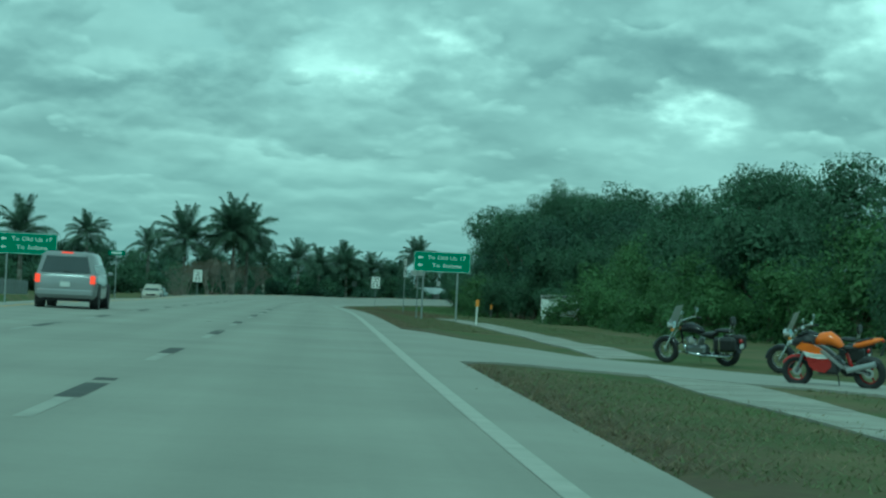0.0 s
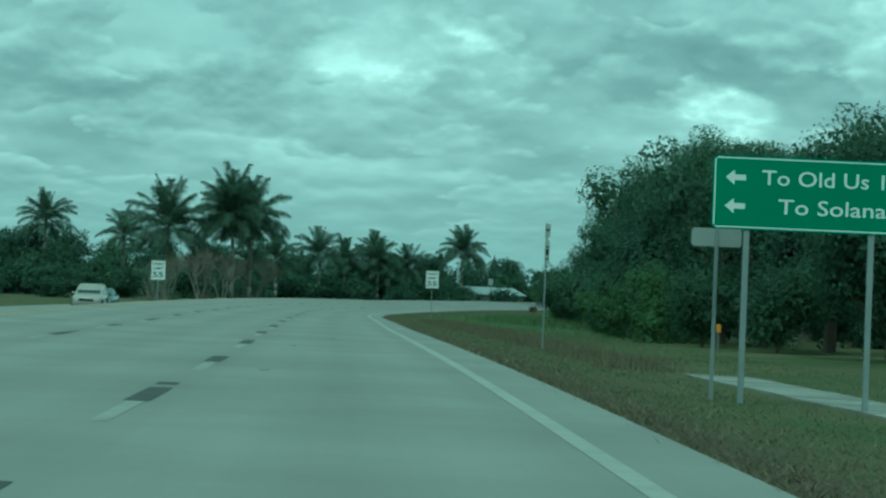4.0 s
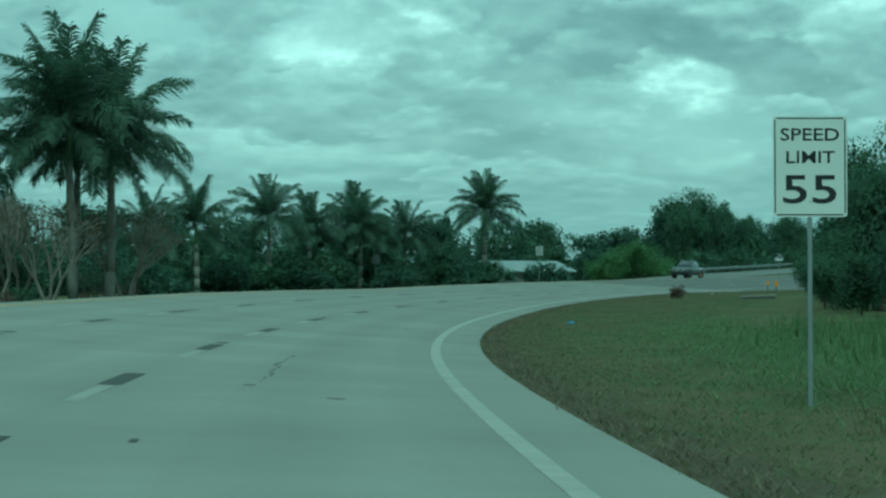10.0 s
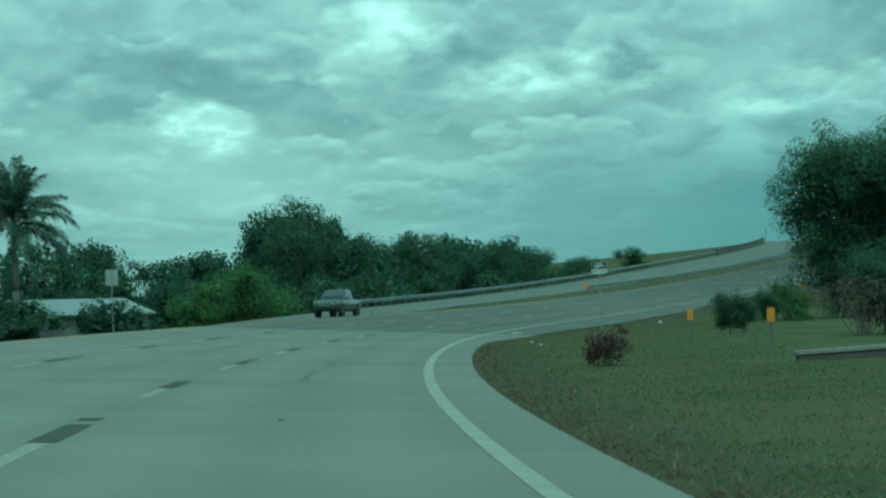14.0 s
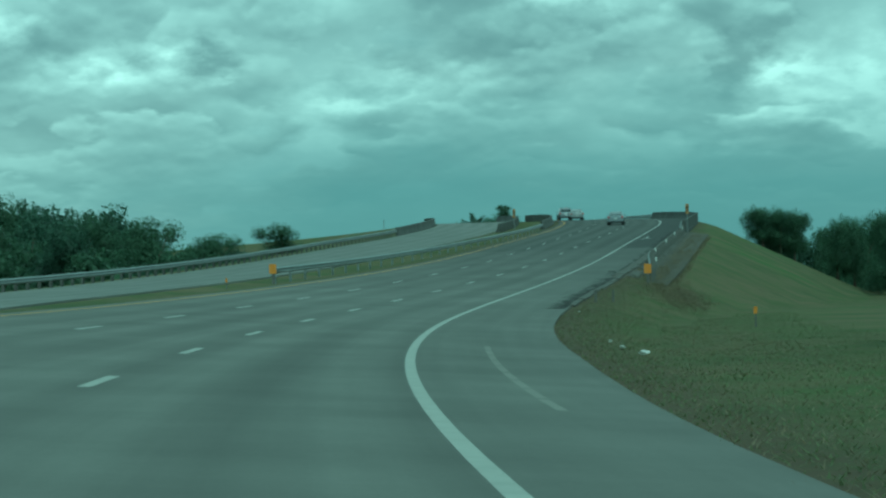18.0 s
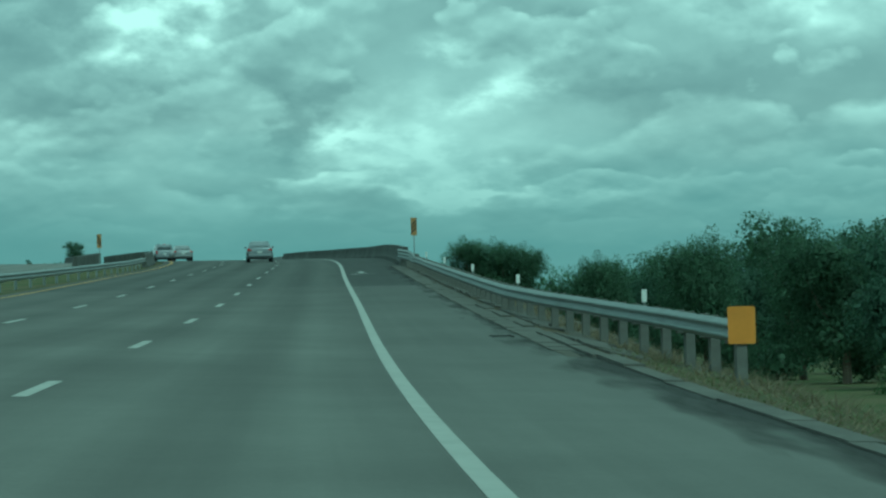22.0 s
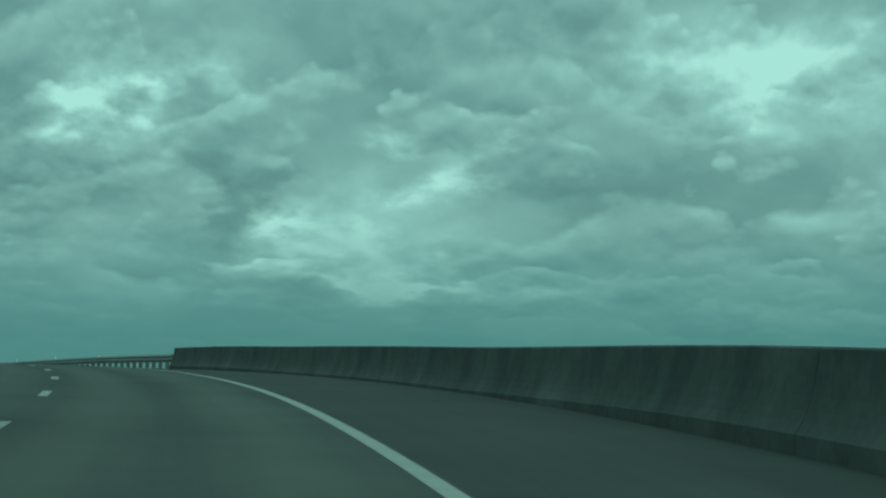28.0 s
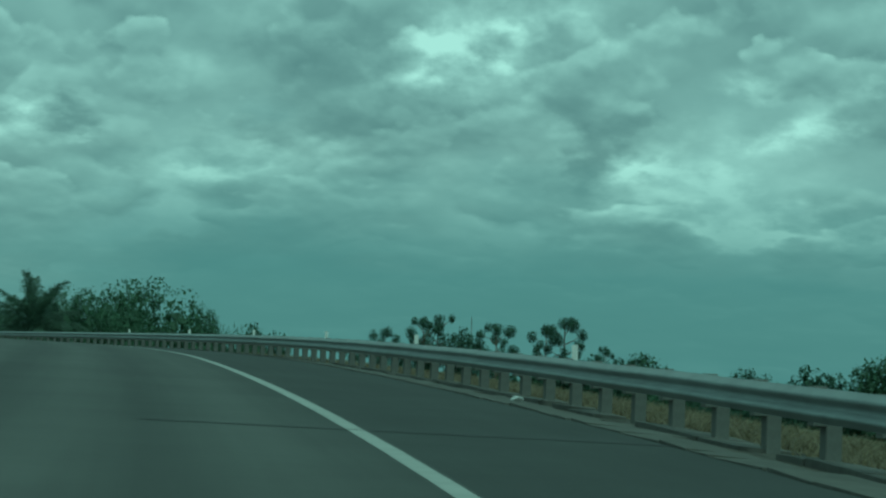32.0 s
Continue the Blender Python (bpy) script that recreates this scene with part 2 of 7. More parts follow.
# ---- materials ----
def material(name, base, rough=0.7, metal=0.0, noise_scale=4.0, amount=0.25, fine=60.0, bump=0.0, second=None, spec=0.5, emit=None, random_tint=0.0, coords="Object", spread=0.2):
    m = bpy.data.materials.new(name)
    m.use_nodes = True
    n, l = m.node_tree.nodes, m.node_tree.links
    b = n["Principled BSDF"]
    b.inputs["Roughness"].default_value, b.inputs["Metallic"].default_value = rough, metal
    b.inputs["Specular IOR Level"].default_value = spec
    tc = n.new("ShaderNodeTexCoord")

    def tex(scale, detail=6.0):
        t = n.new("ShaderNodeTexNoise")
        t.inputs["Scale"].default_value, t.inputs["Detail"].default_value, t.inputs["Roughness"].default_value = scale, detail, 0.6
        l.new(tc.outputs[coords], t.inputs["Vector"])
        return t.outputs["Fac"]

    def mix(fac, a, c, mode="MIX"):
        x = n.new("ShaderNodeMix")
        x.data_type, x.blend_type = "RGBA", mode
        for sock, v in ((x.inputs[0], fac), (x.inputs[6], a), (x.inputs[7], c)):
            if hasattr(v, "is_linked"):
                l.new(v, sock)
            elif isinstance(v, tuple):
                sock.default_value = (*v, 1)
            else:
                sock.default_value = v
        return x.outputs[2]

    def ramp(fac, lo, hi):
        r = n.new("ShaderNodeMapRange")
        r.inputs["From Min"].default_value, r.inputs["From Max"].default_value = lo, hi
        l.new(fac, r.inputs["Value"])
        return r.outputs[0]
    dark = tuple(c * (1 - amount) for c in base)
    light = tuple(min(1, c * (1 + amount)) for c in base)
    big = tex(noise_scale)
    col = mix(ramp(big, 0.5 - spread, 0.5 + spread), dark, second if second else light)
    small = tex(fine, 3.0)
    col = mix(0.35 * min(1.0, amount * 3), col, mix(ramp(small, 0.3, 0.7), dark, light))
    if random_tint:
        oi = n.new("ShaderNodeObjectInfo")
        hsv = n.new("ShaderNodeHueSaturation")
        mr = n.new("ShaderNodeMapRange")
        mr.inputs["To Min"].default_value, mr.inputs["To Max"].default_value = 1 - random_tint, 1 + random_tint
        l.new(oi.outputs["Random"], mr.inputs["Value"])
        l.new(mr.outputs[0], hsv.inputs["Value"])
        l.new(col, hsv.inputs["Color"])
        col = hsv.outputs[0]
    l.new(col, b.inputs["Base Color"])
    if bump:
        bp = n.new("ShaderNodeBump")
        bp.inputs["Strength"].default_value, bp.inputs["Distance"].default_value = bump, 0.01
        l.new(small, bp.inputs["Height"])
        l.new(bp.outputs[0], b.inputs["Normal"])
    if emit:
        b.inputs["Emission Color"].default_value, b.inputs["Emission Strength"].default_value = (*emit[0], 1), emit[1]
    return m


def mat_leaf(name, base, tint=0.3):
    m = material(name, base, 0.55, 0, 1.3, 0.35, 9.0, spec=0.35, random_tint=0.12)
    n, l = m.node_tree.nodes, m.node_tree.links
    b = n["Principled BSDF"]
    src = b.inputs["Base Color"].links[0].from_socket
    geo = n.new("ShaderNodeNewGeometry")
    hsv = n.new("ShaderNodeHueSaturation")
    mr = n.new("ShaderNodeMapRange")
    mr.inputs["To Min"].default_value, mr.inputs["To Max"].default_value = 1 - tint, 1 + tint
    l.new(geo.outputs["Random Per Island"], mr.inputs["Value"])
    l.new(mr.outputs[0], hsv.inputs["Value"])
    l.new(src, hsv.inputs["Color"])
    l.new(hsv.outputs[0], b.inputs["Base Color"])
    tr = n.new("ShaderNodeBsdfTranslucent")
    l.new(hsv.outputs[0], tr.inputs["Color"])
    mx = n.new("ShaderNodeMixShader")
    mx.inputs[0].default_value = 0.5
    l.new(b.outputs[0], mx.inputs[1])
    l.new(tr.outputs[0], mx.inputs[2])
    l.new(mx.outputs[0], n["Material Output"].inputs[0])
    return m


M_CONC = material("road_concrete", (0.285, 0.278, 0.247), 0.85, 0, 0.22, 0.14, 14.0, 0.12)
M_ASPH = material("road_asphalt", (0.136, 0.135, 0.122), 0.8, 0, 0.25, 0.25, 22.0, 0.2)
M_ASPHDARK = material("shoulder_asphalt", (0.042, 0.043, 0.04), 0.85, 0, 0.3, 0.3, 18.0, 0.25)


def add_wear(m, track, streak, blotch, age=0.0, s0=210.0, s1=345.0):
    """Traffic wear on a road: wheel tracks along the lanes, long streaks and blotches."""
    n, l = m.node_tree.nodes, m.node_tree.links
    b = n["Principled BSDF"]
    src = b.inputs["Base Color"].links[0].from_socket
    at = n.new("ShaderNodeAttribute")
    at.attribute_name = "lane"
    sp = n.new("ShaderNodeSeparateXYZ")
    l.new(at.outputs["Vector"], sp.inputs[0])

    def calc(op, a, c):
        x = n.new("ShaderNodeMath")
        x.operation = op
        for i, v in enumerate((a, c)):
            if hasattr(v, "is_linked"):
                l.new(v, x.inputs[i])
            elif v is not None:
                x.inputs[i].default_value = v
        return x.outputs[0]

    def grain(sx, sy, detail=5.0):
        mp = n.new("ShaderNodeMapping")
        mp.inputs["Scale"].default_value = (sx, sy, 1.0)
        l.new(at.outputs["Vector"], mp.inputs["Vector"])
        t = n.new("ShaderNodeTexNoise")
        t.inputs["Scale"].default_value, t.inputs["Detail"].default_value, t.inputs["Roughness"].default_value = 1.0, detail, 0.6
        l.new(mp.outputs[0], t.inputs["Vector"])
        return calc("SUBTRACT", t.outputs["Fac"], 0.5)
    wave = calc("COSINE", calc("MULTIPLY", calc("SUBTRACT", sp.outputs[0], 0.93), math.tau / 1.83), None)
    inside = calc("GREATER_THAN", sp.outputs[0], 0.1)
    v = calc("MULTIPLY", calc("MULTIPLY", wave, inside), calc("MULTIPLY", calc("ADD", grain(0.15, 0.02, 2.0), 0.5), track))
    v = calc("ADD", v, calc("MULTIPLY", grain(2.2, 0.03), streak))
    v = calc("ADD", v, calc("MULTIPLY", grain(0.45, 0.16), blotch))
    old = n.new("ShaderNodeMapRange")
    old.inputs["From Min"].default_value, old.inputs["From Max"].default_value = s0, s1
    old.inputs["To Min"].default_value, old.inputs["To Max"].default_value = 1.0, 1.0 - age
    l.new(sp.outputs[1], old.inputs["Value"])
    h = n.new("ShaderNodeHueSaturation")
    l.new(calc("MULTIPLY", calc("ADD", v, 1.0), old.outputs[0]), h.inputs["Value"])
    l.new(src, h.inputs["Color"])
    l.new(h.outputs[0], b.inputs["Base Color"])


M_ASPHPALE = material("pale_worn_asphalt", (0.17, 0.17, 0.157), 0.8, 0, 0.3, 0.2, 20.0, 0.2)
add_wear(M_ASPHPALE, 0.2, 0.5, 0.4)
M_LANE = material("bridge_lane_asphalt", (0.069, 0.07, 0.063), 0.8, 0, 0.3, 0.2, 20.0, 0.2)
add_wear(M_CONC, 0.10, 0.2, 0.12, 0.2)
add_wear(M_ASPH, 0.26, 0.5, 0.35, 0.36, 450.0, 525.0)
add_wear(M_LANE, 0.45, 0.7, 0.5)
add_wear(M_ASPHDARK, 0.0, 0.7, 0.7)
M_LINE = material("line_paint", (0.39, 0.39, 0.36), 0.6, 0, 2.5, 0.12, 25.0, 0.05)
M_LINEOLD = material("worn_line_paint", (0.395, 0.387, 0.35), 0.7, 0, 2.0, 0.16, 25.0, 0.05)
M_DASHOLD = material("faded_dash_paint", (0.345, 0.338, 0.305), 0.75, 0, 2.0, 0.18, 25.0, 0.05)
M_YELLOW = material("yellow_paint", (0.50, 0.30, 0.08), 0.7, 0, 2.0, 0.25, 25.0, 0.05)
M_BLACK = material("black_contrast_paint", (0.07, 0.07, 0.068), 0.8, 0, 3.0, 0.3, 30.0, 0.05)
M_GRASS = material("mown_grass", (0.085, 0.118, 0.045), 0.95, 0, 0.11, 0.22, 3.5, 0.3, second=(0.112, 0.118, 0.055), spec=0.1, spread=0.12)


def add_dryness(m, straw, earth, lush):
    """Dry and lush patches at several scales, and a worn brown band along the pavement."""
    n, l = m.node_tree.nodes, m.node_tree.links
    b = n["Principled BSDF"]
    col = b.inputs["Base Color"].links[0].from_socket
    tc = n.new("ShaderNodeTexCoord")
    at = n.new("ShaderNodeAttribute")
    at.attribute_name = "lane"
    sp = n.new("ShaderNodeSeparateXYZ")
    l.new(at.outputs["Vector"], sp.inputs[0])

    def field(scale, lo, hi, shift=0.0, stretch=1.0):
        mp = n.new("ShaderNodeMapping")
        mp.inputs["Scale"].default_value = (scale, scale * stretch, scale)
        mp.inputs["Location"].default_value = (shift, shift, 0)
        l.new(tc.outputs["Object"], mp.inputs["Vector"])
        t = n.new("ShaderNodeTexNoise")
        t.inputs["Scale"].default_value, t.inputs["Detail"].default_value, t.inputs["Roughness"].default_value = 1.0, 8.0, 0.68
        l.new(mp.outputs[0], t.inputs["Vector"])
        r = n.new("ShaderNodeMapRange")
        r.inputs["From Min"].default_value, r.inputs["From Max"].default_value = lo, hi
        l.new(t.outputs["Fac"], r.inputs["Value"])
        return r.outputs[0]

    def blend(fac, a, c):
        x = n.new("ShaderNodeMix")
        x.data_type = "RGBA"
        l.new(fac, x.inputs[0])
        l.new(a, x.inputs[6])
        x.inputs[7].default_value = (*c, 1)
        return x.outputs[2]

    def calc(op, a, c, clamp=False):
        x = n.new("ShaderNodeMath")
        x.operation, x.use_clamp = op, clamp
        for i, v in enumerate((a, c)):
            if hasattr(v, "is_linked"):
                l.new(v, x.inputs[i])
            else:
                x.inputs[i].default_value = v
        return x.outputs[0]
    col = blend(calc("MULTIPLY", field(0.045, 0.5, 0.68, 40.0), 0.8), col, lush)
    col = blend(calc("MULTIPLY", field(0.22, 0.42, 0.62), 0.85), col, straw)
    col = blend(calc("MULTIPLY", field(1.1, 0.52, 0.72, 11.0, 0.7), 0.7), col, earth)
    edge = calc("SUBTRACT", 1.0, calc("MULTIPLY", sp.outputs[0], 0.55), True)
    col = blend(calc("MULTIPLY", edge, calc("ADD", field(2.3, 0.3, 0.6, 5.0), 0.25), True), col, earth)
    col = blend(calc("MULTIPLY", field(9.0, 0.45, 0.75, 3.0), 0.5), col, straw)
    l.new(col, b.inputs["Base Color"])


add_dryness(M_GRASS, (0.15, 0.125, 0.075), (0.092, 0.074, 0.052), (0.075, 0.14, 0.035))
M_BLADE = mat_leaf("grass_blades", (0.155, 0.175, 0.085), 0.3)
M_REED = mat_leaf("tall_grass_blades", (0.17, 0.225, 0.10), 0.3)
M_DRY = mat_leaf("dry_grass_blades", (0.22, 0.185, 0.12), 0.35)
M_LEAF = mat_leaf("tree_leaves", (0.108, 0.168, 0.098))
M_LEAFDARK = mat_leaf("dark_tree_leaves", (0.09, 0.142, 0.094))
M_LEAFLIGHT = mat_leaf("vine_leaves", (0.145, 0.225, 0.09))
M_PALM = mat_leaf("palm_leaflets", (0.13, 0.18, 0.125))
M_DEAD = mat_leaf("dead_leaves", (0.21, 0.165, 0.11))
M_PINK = mat_leaf("rust_red_leaves", (0.165, 0.115, 0.09))
M_TWIG = material("bare_twigs", (0.24, 0.215, 0.185), 0.9, 0, 3.0, 0.25, 20.0)
M_BARK = material("bark", (0.16, 0.13, 0.10), 0.9, 0, 3.0, 0.35, 20.0, 0.5)
M_PALMBARK = material("palm_trunk", (0.23, 0.22, 0.19), 0.85, 0, 2.0, 0.2, 12.0, 0.3)
M_CROWNSHAFT = material("palm_crownshaft", (0.09, 0.14, 0.05), 0.5, 0, 2.0, 0.2, 12.0)
M_STEEL = material("galvanised_steel", (0.29, 0.31, 0.31), 0.55, 0.35, 1.5, 0.15, 20.0)
M_ALU = material("sign_back_aluminium", (0.38, 0.39, 0.38), 0.55, 0.4, 1.5, 0.12, 20.0)
M_WOOD = material("weathered_wood_post", (0.15, 0.148, 0.135), 0.9, 0, 2.5, 0.25, 25.0, 0.3)
M_BARRIER = material("stained_barrier_concrete", (0.095, 0.098, 0.09), 0.9, 0, 0.9, 0.4, 8.0, 0.2)


def add_streaks(m, amount):
    """Dark runs of dirt down an upright face."""
    n, l = m.node_tree.nodes, m.node_tree.links
    b = n["Principled BSDF"]
    src = b.inputs["Base Color"].links[0].from_socket
    tc = n.new("ShaderNodeTexCoord")
    mp = n.new("ShaderNodeMapping")
    mp.inputs["Scale"].default_value = (0.42, 0.42, 0.3)
    l.new(tc.outputs["Object"], mp.inputs["Vector"])
    t = n.new("ShaderNodeTexNoise")
    t.inputs["Scale"].default_value, t.inputs["Detail"].default_value, t.inputs["Roughness"].default_value = 1.0, 6.0, 0.65
    l.new(mp.outputs[0], t.inputs["Vector"])
    r = n.new("ShaderNodeMapRange")
    r.inputs["From Min"].default_value, r.inputs["From Max"].default_value = 0.35, 0.62
    r.inputs["To Min"].default_value, r.inputs["To Max"].default_value = 1 - amount, 1 + amount * 0.5
    l.new(t.outputs["Fac"], r.inputs["Value"])
    h = n.new("ShaderNodeHueSaturation")
    l.new(r.outputs[0], h.inputs["Value"])
    l.new(src, h.inputs["Color"])
    l.new(h.outputs[0], b.inputs["Base Color"])


add_streaks(M_BARRIER, 0.3)
M_GREEN = material("green_sign_sheeting", (0.0, 0.20, 0.10), 0.45, 0, 1.5, 0.06, 20.0)
M_WHITE = material("white_sign_sheeting", (0.74, 0.74, 0.71), 0.45, 0, 1.5, 0.05, 20.0)
M_INK = material("black_sign_ink", (0.02, 0.02, 0.022), 0.5, 0, 2.0, 0.1, 20.0)
M_ORANGE = material("orange_reflector", (0.62, 0.26, 0.035), 0.45, 0, 2.0, 0.12, 20.0)
M_AMBER = material("yellow_sheeting", (0.34, 0.20, 0.075), 0.45, 0, 2.0, 0.08, 20.0)
M_SIGNBLUE = material("dark_sign_sheeting", (0.035, 0.045, 0.055), 0.45, 0, 2.0, 0.1, 20.0)
M_PATH = material("footpath_concrete", (0.29, 0.28, 0.245), 0.9, 0, 0.7, 0.3, 12.0, 0.15, spread=0.12)
M_DIRT = material("sandy_dirt", (0.085, 0.077, 0.06), 0.95, 0, 0.9, 0.45, 7.0, 0.4)
M_KERB = material("dirty_kerb_concrete", (0.108, 0.103, 0.09), 0.9, 0, 1.2, 0.4, 8.0, 0.2)
M_GUTTER = material("gutter_dirt", (0.035, 0.035, 0.032), 0.9, 0, 0.7, 0.35, 10.0, 0.2)


def fade_out(m, e_full, e_none):
    """Lets a film of dirt thin out across the road."""
    n, l = m.node_tree.nodes, m.node_tree.links
    at = n.new("ShaderNodeAttribute")
    at.attribute_name = "lane"
    sp = n.new("ShaderNodeSeparateXYZ")
    l.new(at.outputs["Vector"], sp.inputs[0])
    mp = n.new("ShaderNodeMapping")
    mp.inputs["Scale"].default_value = (2.5, 0.35, 1.0)
    l.new(at.outputs["Vector"], mp.inputs["Vector"])
    t = n.new("ShaderNodeTexNoise")
    t.inputs["Scale"].default_value, t.inputs["Detail"].default_value = 1.0, 6.0
    l.new(mp.outputs[0], t.inputs["Vector"])
    r = n.new("ShaderNodeMapRange")
    r.inputs["From Min"].default_value, r.inputs["From Max"].default_value = e_full, e_none
    r.inputs["To Min"].default_value, r.inputs["To Max"].default_value = 1.15, -0.35
    r.clamp = False
    l.new(sp.outputs[0], r.inputs["Value"])
    a = n.new("ShaderNodeMath")
    a.operation, a.use_clamp = "ADD", True
    l.new(r.outputs[0], a.inputs[0])
    k = n.new("ShaderNodeMath")
    k.operation = "MULTIPLY_ADD"
    k.inputs[1].default_value, k.inputs[2].default_value = 2.4, -1.3
    l.new(t.outputs["Fac"], k.inputs[0])
    l.new(k.outputs[0], a.inputs[1])
    mul = n.new("ShaderNodeMath")
    mul.operation = "MULTIPLY"
    mul.inputs[1].default_value = 0.8
    l.new(a.outputs[0], mul.inputs[0])
    l.new(mul.outputs[0], n["Principled BSDF"].inputs["Alpha"])


fade_out(M_GUTTER, -3.0, -1.9)
M_TAR = material("tar_seal", (0.035, 0.035, 0.035), 0.7, 0, 2.0, 0.2, 20.0)


# ---- mesh helpers ----
def mesh_of(name, bm, mat, smooth_shade=False):
    me = bpy.data.meshes.new(name)
    bm.to_mesh(me)
    bm.free()
    for m in (mat if isinstance(mat, (list, tuple)) else (mat,)):
        me.materials.append(m)
    if smooth_shade:
        me.shade_smooth()
    return me


def raw_mesh(name, verts, faces, mat, smooth_shade=False):
    me = bpy.data.meshes.new(name)
    me.from_pydata(verts, [], faces)
    me.update()
    me.materials.append(mat)
    if smooth_shade:
        me.shade_smooth()
    return me


def part(name, bm, mat, parent=None, label="", smooth_shade=False):
    """Links a bmesh, or a finished mesh, as one mesh object under a thing or a part."""
    me = bm if isinstance(bm, bpy.types.Mesh) else mesh_of(name, bm, mat, smooth_shade)
    ob = new(name, me)
    if parent is not None:
        ob.parent = parent
    if label:
        tagged(ob, label)
    return ob


def box(bm, sx, sy, sz, at=(0, 0, 0), rot=(0, 0, 0), bevel=0.0, taper=1.0):
    r = bmesh.ops.create_cube(bm, size=1.0)
    vs = r["verts"]
    for v in vs:
        k = taper if v.co.z > 0 else 1.0
        v.co = Vector((v.co.x * sx * k, v.co.y * sy * k, v.co.z * sz))
    if bevel:
        es = list({e for v in vs for e in v.link_edges})
        r2 = bmesh.ops.bevel(bm, geom=es, offset=bevel, segments=1, affect="EDGES")
        vs = list({v for f in r2["faces"] for v in f.verts} | {v for v in vs if v.is_valid})
    m = pose(*at, *rot)
    bmesh.ops.transform(bm, matrix=m, verts=vs)
    return bm


def tube(bm, a, b, r0, r1=None, seg=8, caps=True):
    a, b = Vector(a), Vector(b)
    d = b - a
    r = bmesh.ops.create_cone(bm, cap_ends=caps, segments=seg, radius1=r0, radius2=r0 if r1 is None else r1, depth=d.length)
    m = Matrix.Translation((a + b) / 2) @ d.to_track_quat("Z", "Y").to_matrix().to_4x4()
    bmesh.ops.transform(bm, matrix=m, verts=r["verts"])
    return bm


def boxed(*a, **k):
    return box(bmesh.new(), *a, **k)


def tubed(*a, **k):
    return tube(bmesh.new(), *a, **k)


def sweep(bm, line, radius, seg=6):
    """A pipe along a list of points."""
    for a, b in zip(line[:-1], line[1:]):
        tube(bm, a, b, radius, seg=seg)
    return bm


def empty(name, m, label, category, group="", kind=""):
    ob = new(name)
    ob.matrix_basis = m
    return tagged(ob, label, category, group, kind)


def stand(s, e, h=0.0, turn=0.0):
    """Pose on the ground at (s, e), with +y along the road."""
    q = G(s, e, h)
    return pose(q.x, q.y, q.z, 0, 0, heading(s) + turn)


def stand_road(s, e, h=0.0, turn=0.0):
    q = P(s, e, h)
    return pose(q.x, q.y, q.z, 0, 0, heading(s) + turn)


def strip(name, s0, s1, e0, e1, top, mat, depth=0.0, ds=4.0, cols=1, z=None, dip=None):
    """A band of surface along the road between offsets e0 and e1 (numbers or functions of s), with sides where it has depth."""
    f0 = e0 if callable(e0) else (lambda s: e0)
    f1 = e1 if callable(e1) else (lambda s: e1)
    n = max(1, int(math.ceil((s1 - s0) / ds)))
    verts, faces = [], []
    for i in range(n + 1):
        s = s0 + (s1 - s0) * i / n
        for j in range(cols + 1):
            e = f0(s) + (f1(s) - f0(s)) * j / cols
            q = P(s, e, top)
            if z:
                q.z = z(s) + top
            if dip:
                q.z += dip(e)
            verts.append(q)
    w = cols + 1
    for i in range(n):
        for j in range(cols):
            a = i * w + j
            faces.append((a, a + 1, a + w + 1, a + w))
    if depth:
        base = len(verts)
        for i in range(n + 1):
            for j in (0, cols):
                q = verts[i * w + j].copy()
                q.z -= depth
                verts.append(q)
        for i in range(n):
            for k, j in ((0, 0), (1, cols)):
                a, b = i * w + j, (i + 1) * w + j
                c, d = base + 2 * (i + 1) + k, base + 2 * i + k
                faces.append((a, b, c, d) if k == 0 else (b, a, d, c))
        for i in (0, n):
            a, b, c, d = i * w, i * w + cols, base + 2 * i + 1, base + 2 * i
            faces.append((a, d, c, b) if i else (a, b, c, d))
    me = raw_mesh(name, verts, faces, mat)
    bm = bmesh.new()
    bm.from_mesh(me)
    bmesh.ops.recalc_face_normals(bm, faces=bm.faces)
    ups = sum(f.normal.z * f.calc_area() for f in bm.faces)
    if ups < 0:
        bmesh.ops.reverse_faces(bm, faces=bm.faces)
    bm.to_mesh(me)
    bm.free()
    lane = me.attributes.new("lane", "FLOAT_VECTOR", "POINT")
    flat = []
    for i in range(n + 1):
        s = s0 + (s1 - s0) * i / n
        for j in range(cols + 1):
            flat += (f0(s) + (f1(s) - f0(s)) * j / cols, s, 0.0)
    if depth:
        for i in range(n + 1):
            s = s0 + (s1 - s0) * i / n
            flat += (f0(s), s, 0.0, f1(s), s, 0.0)
    lane.data.foreach_set("vector", flat)
    return me


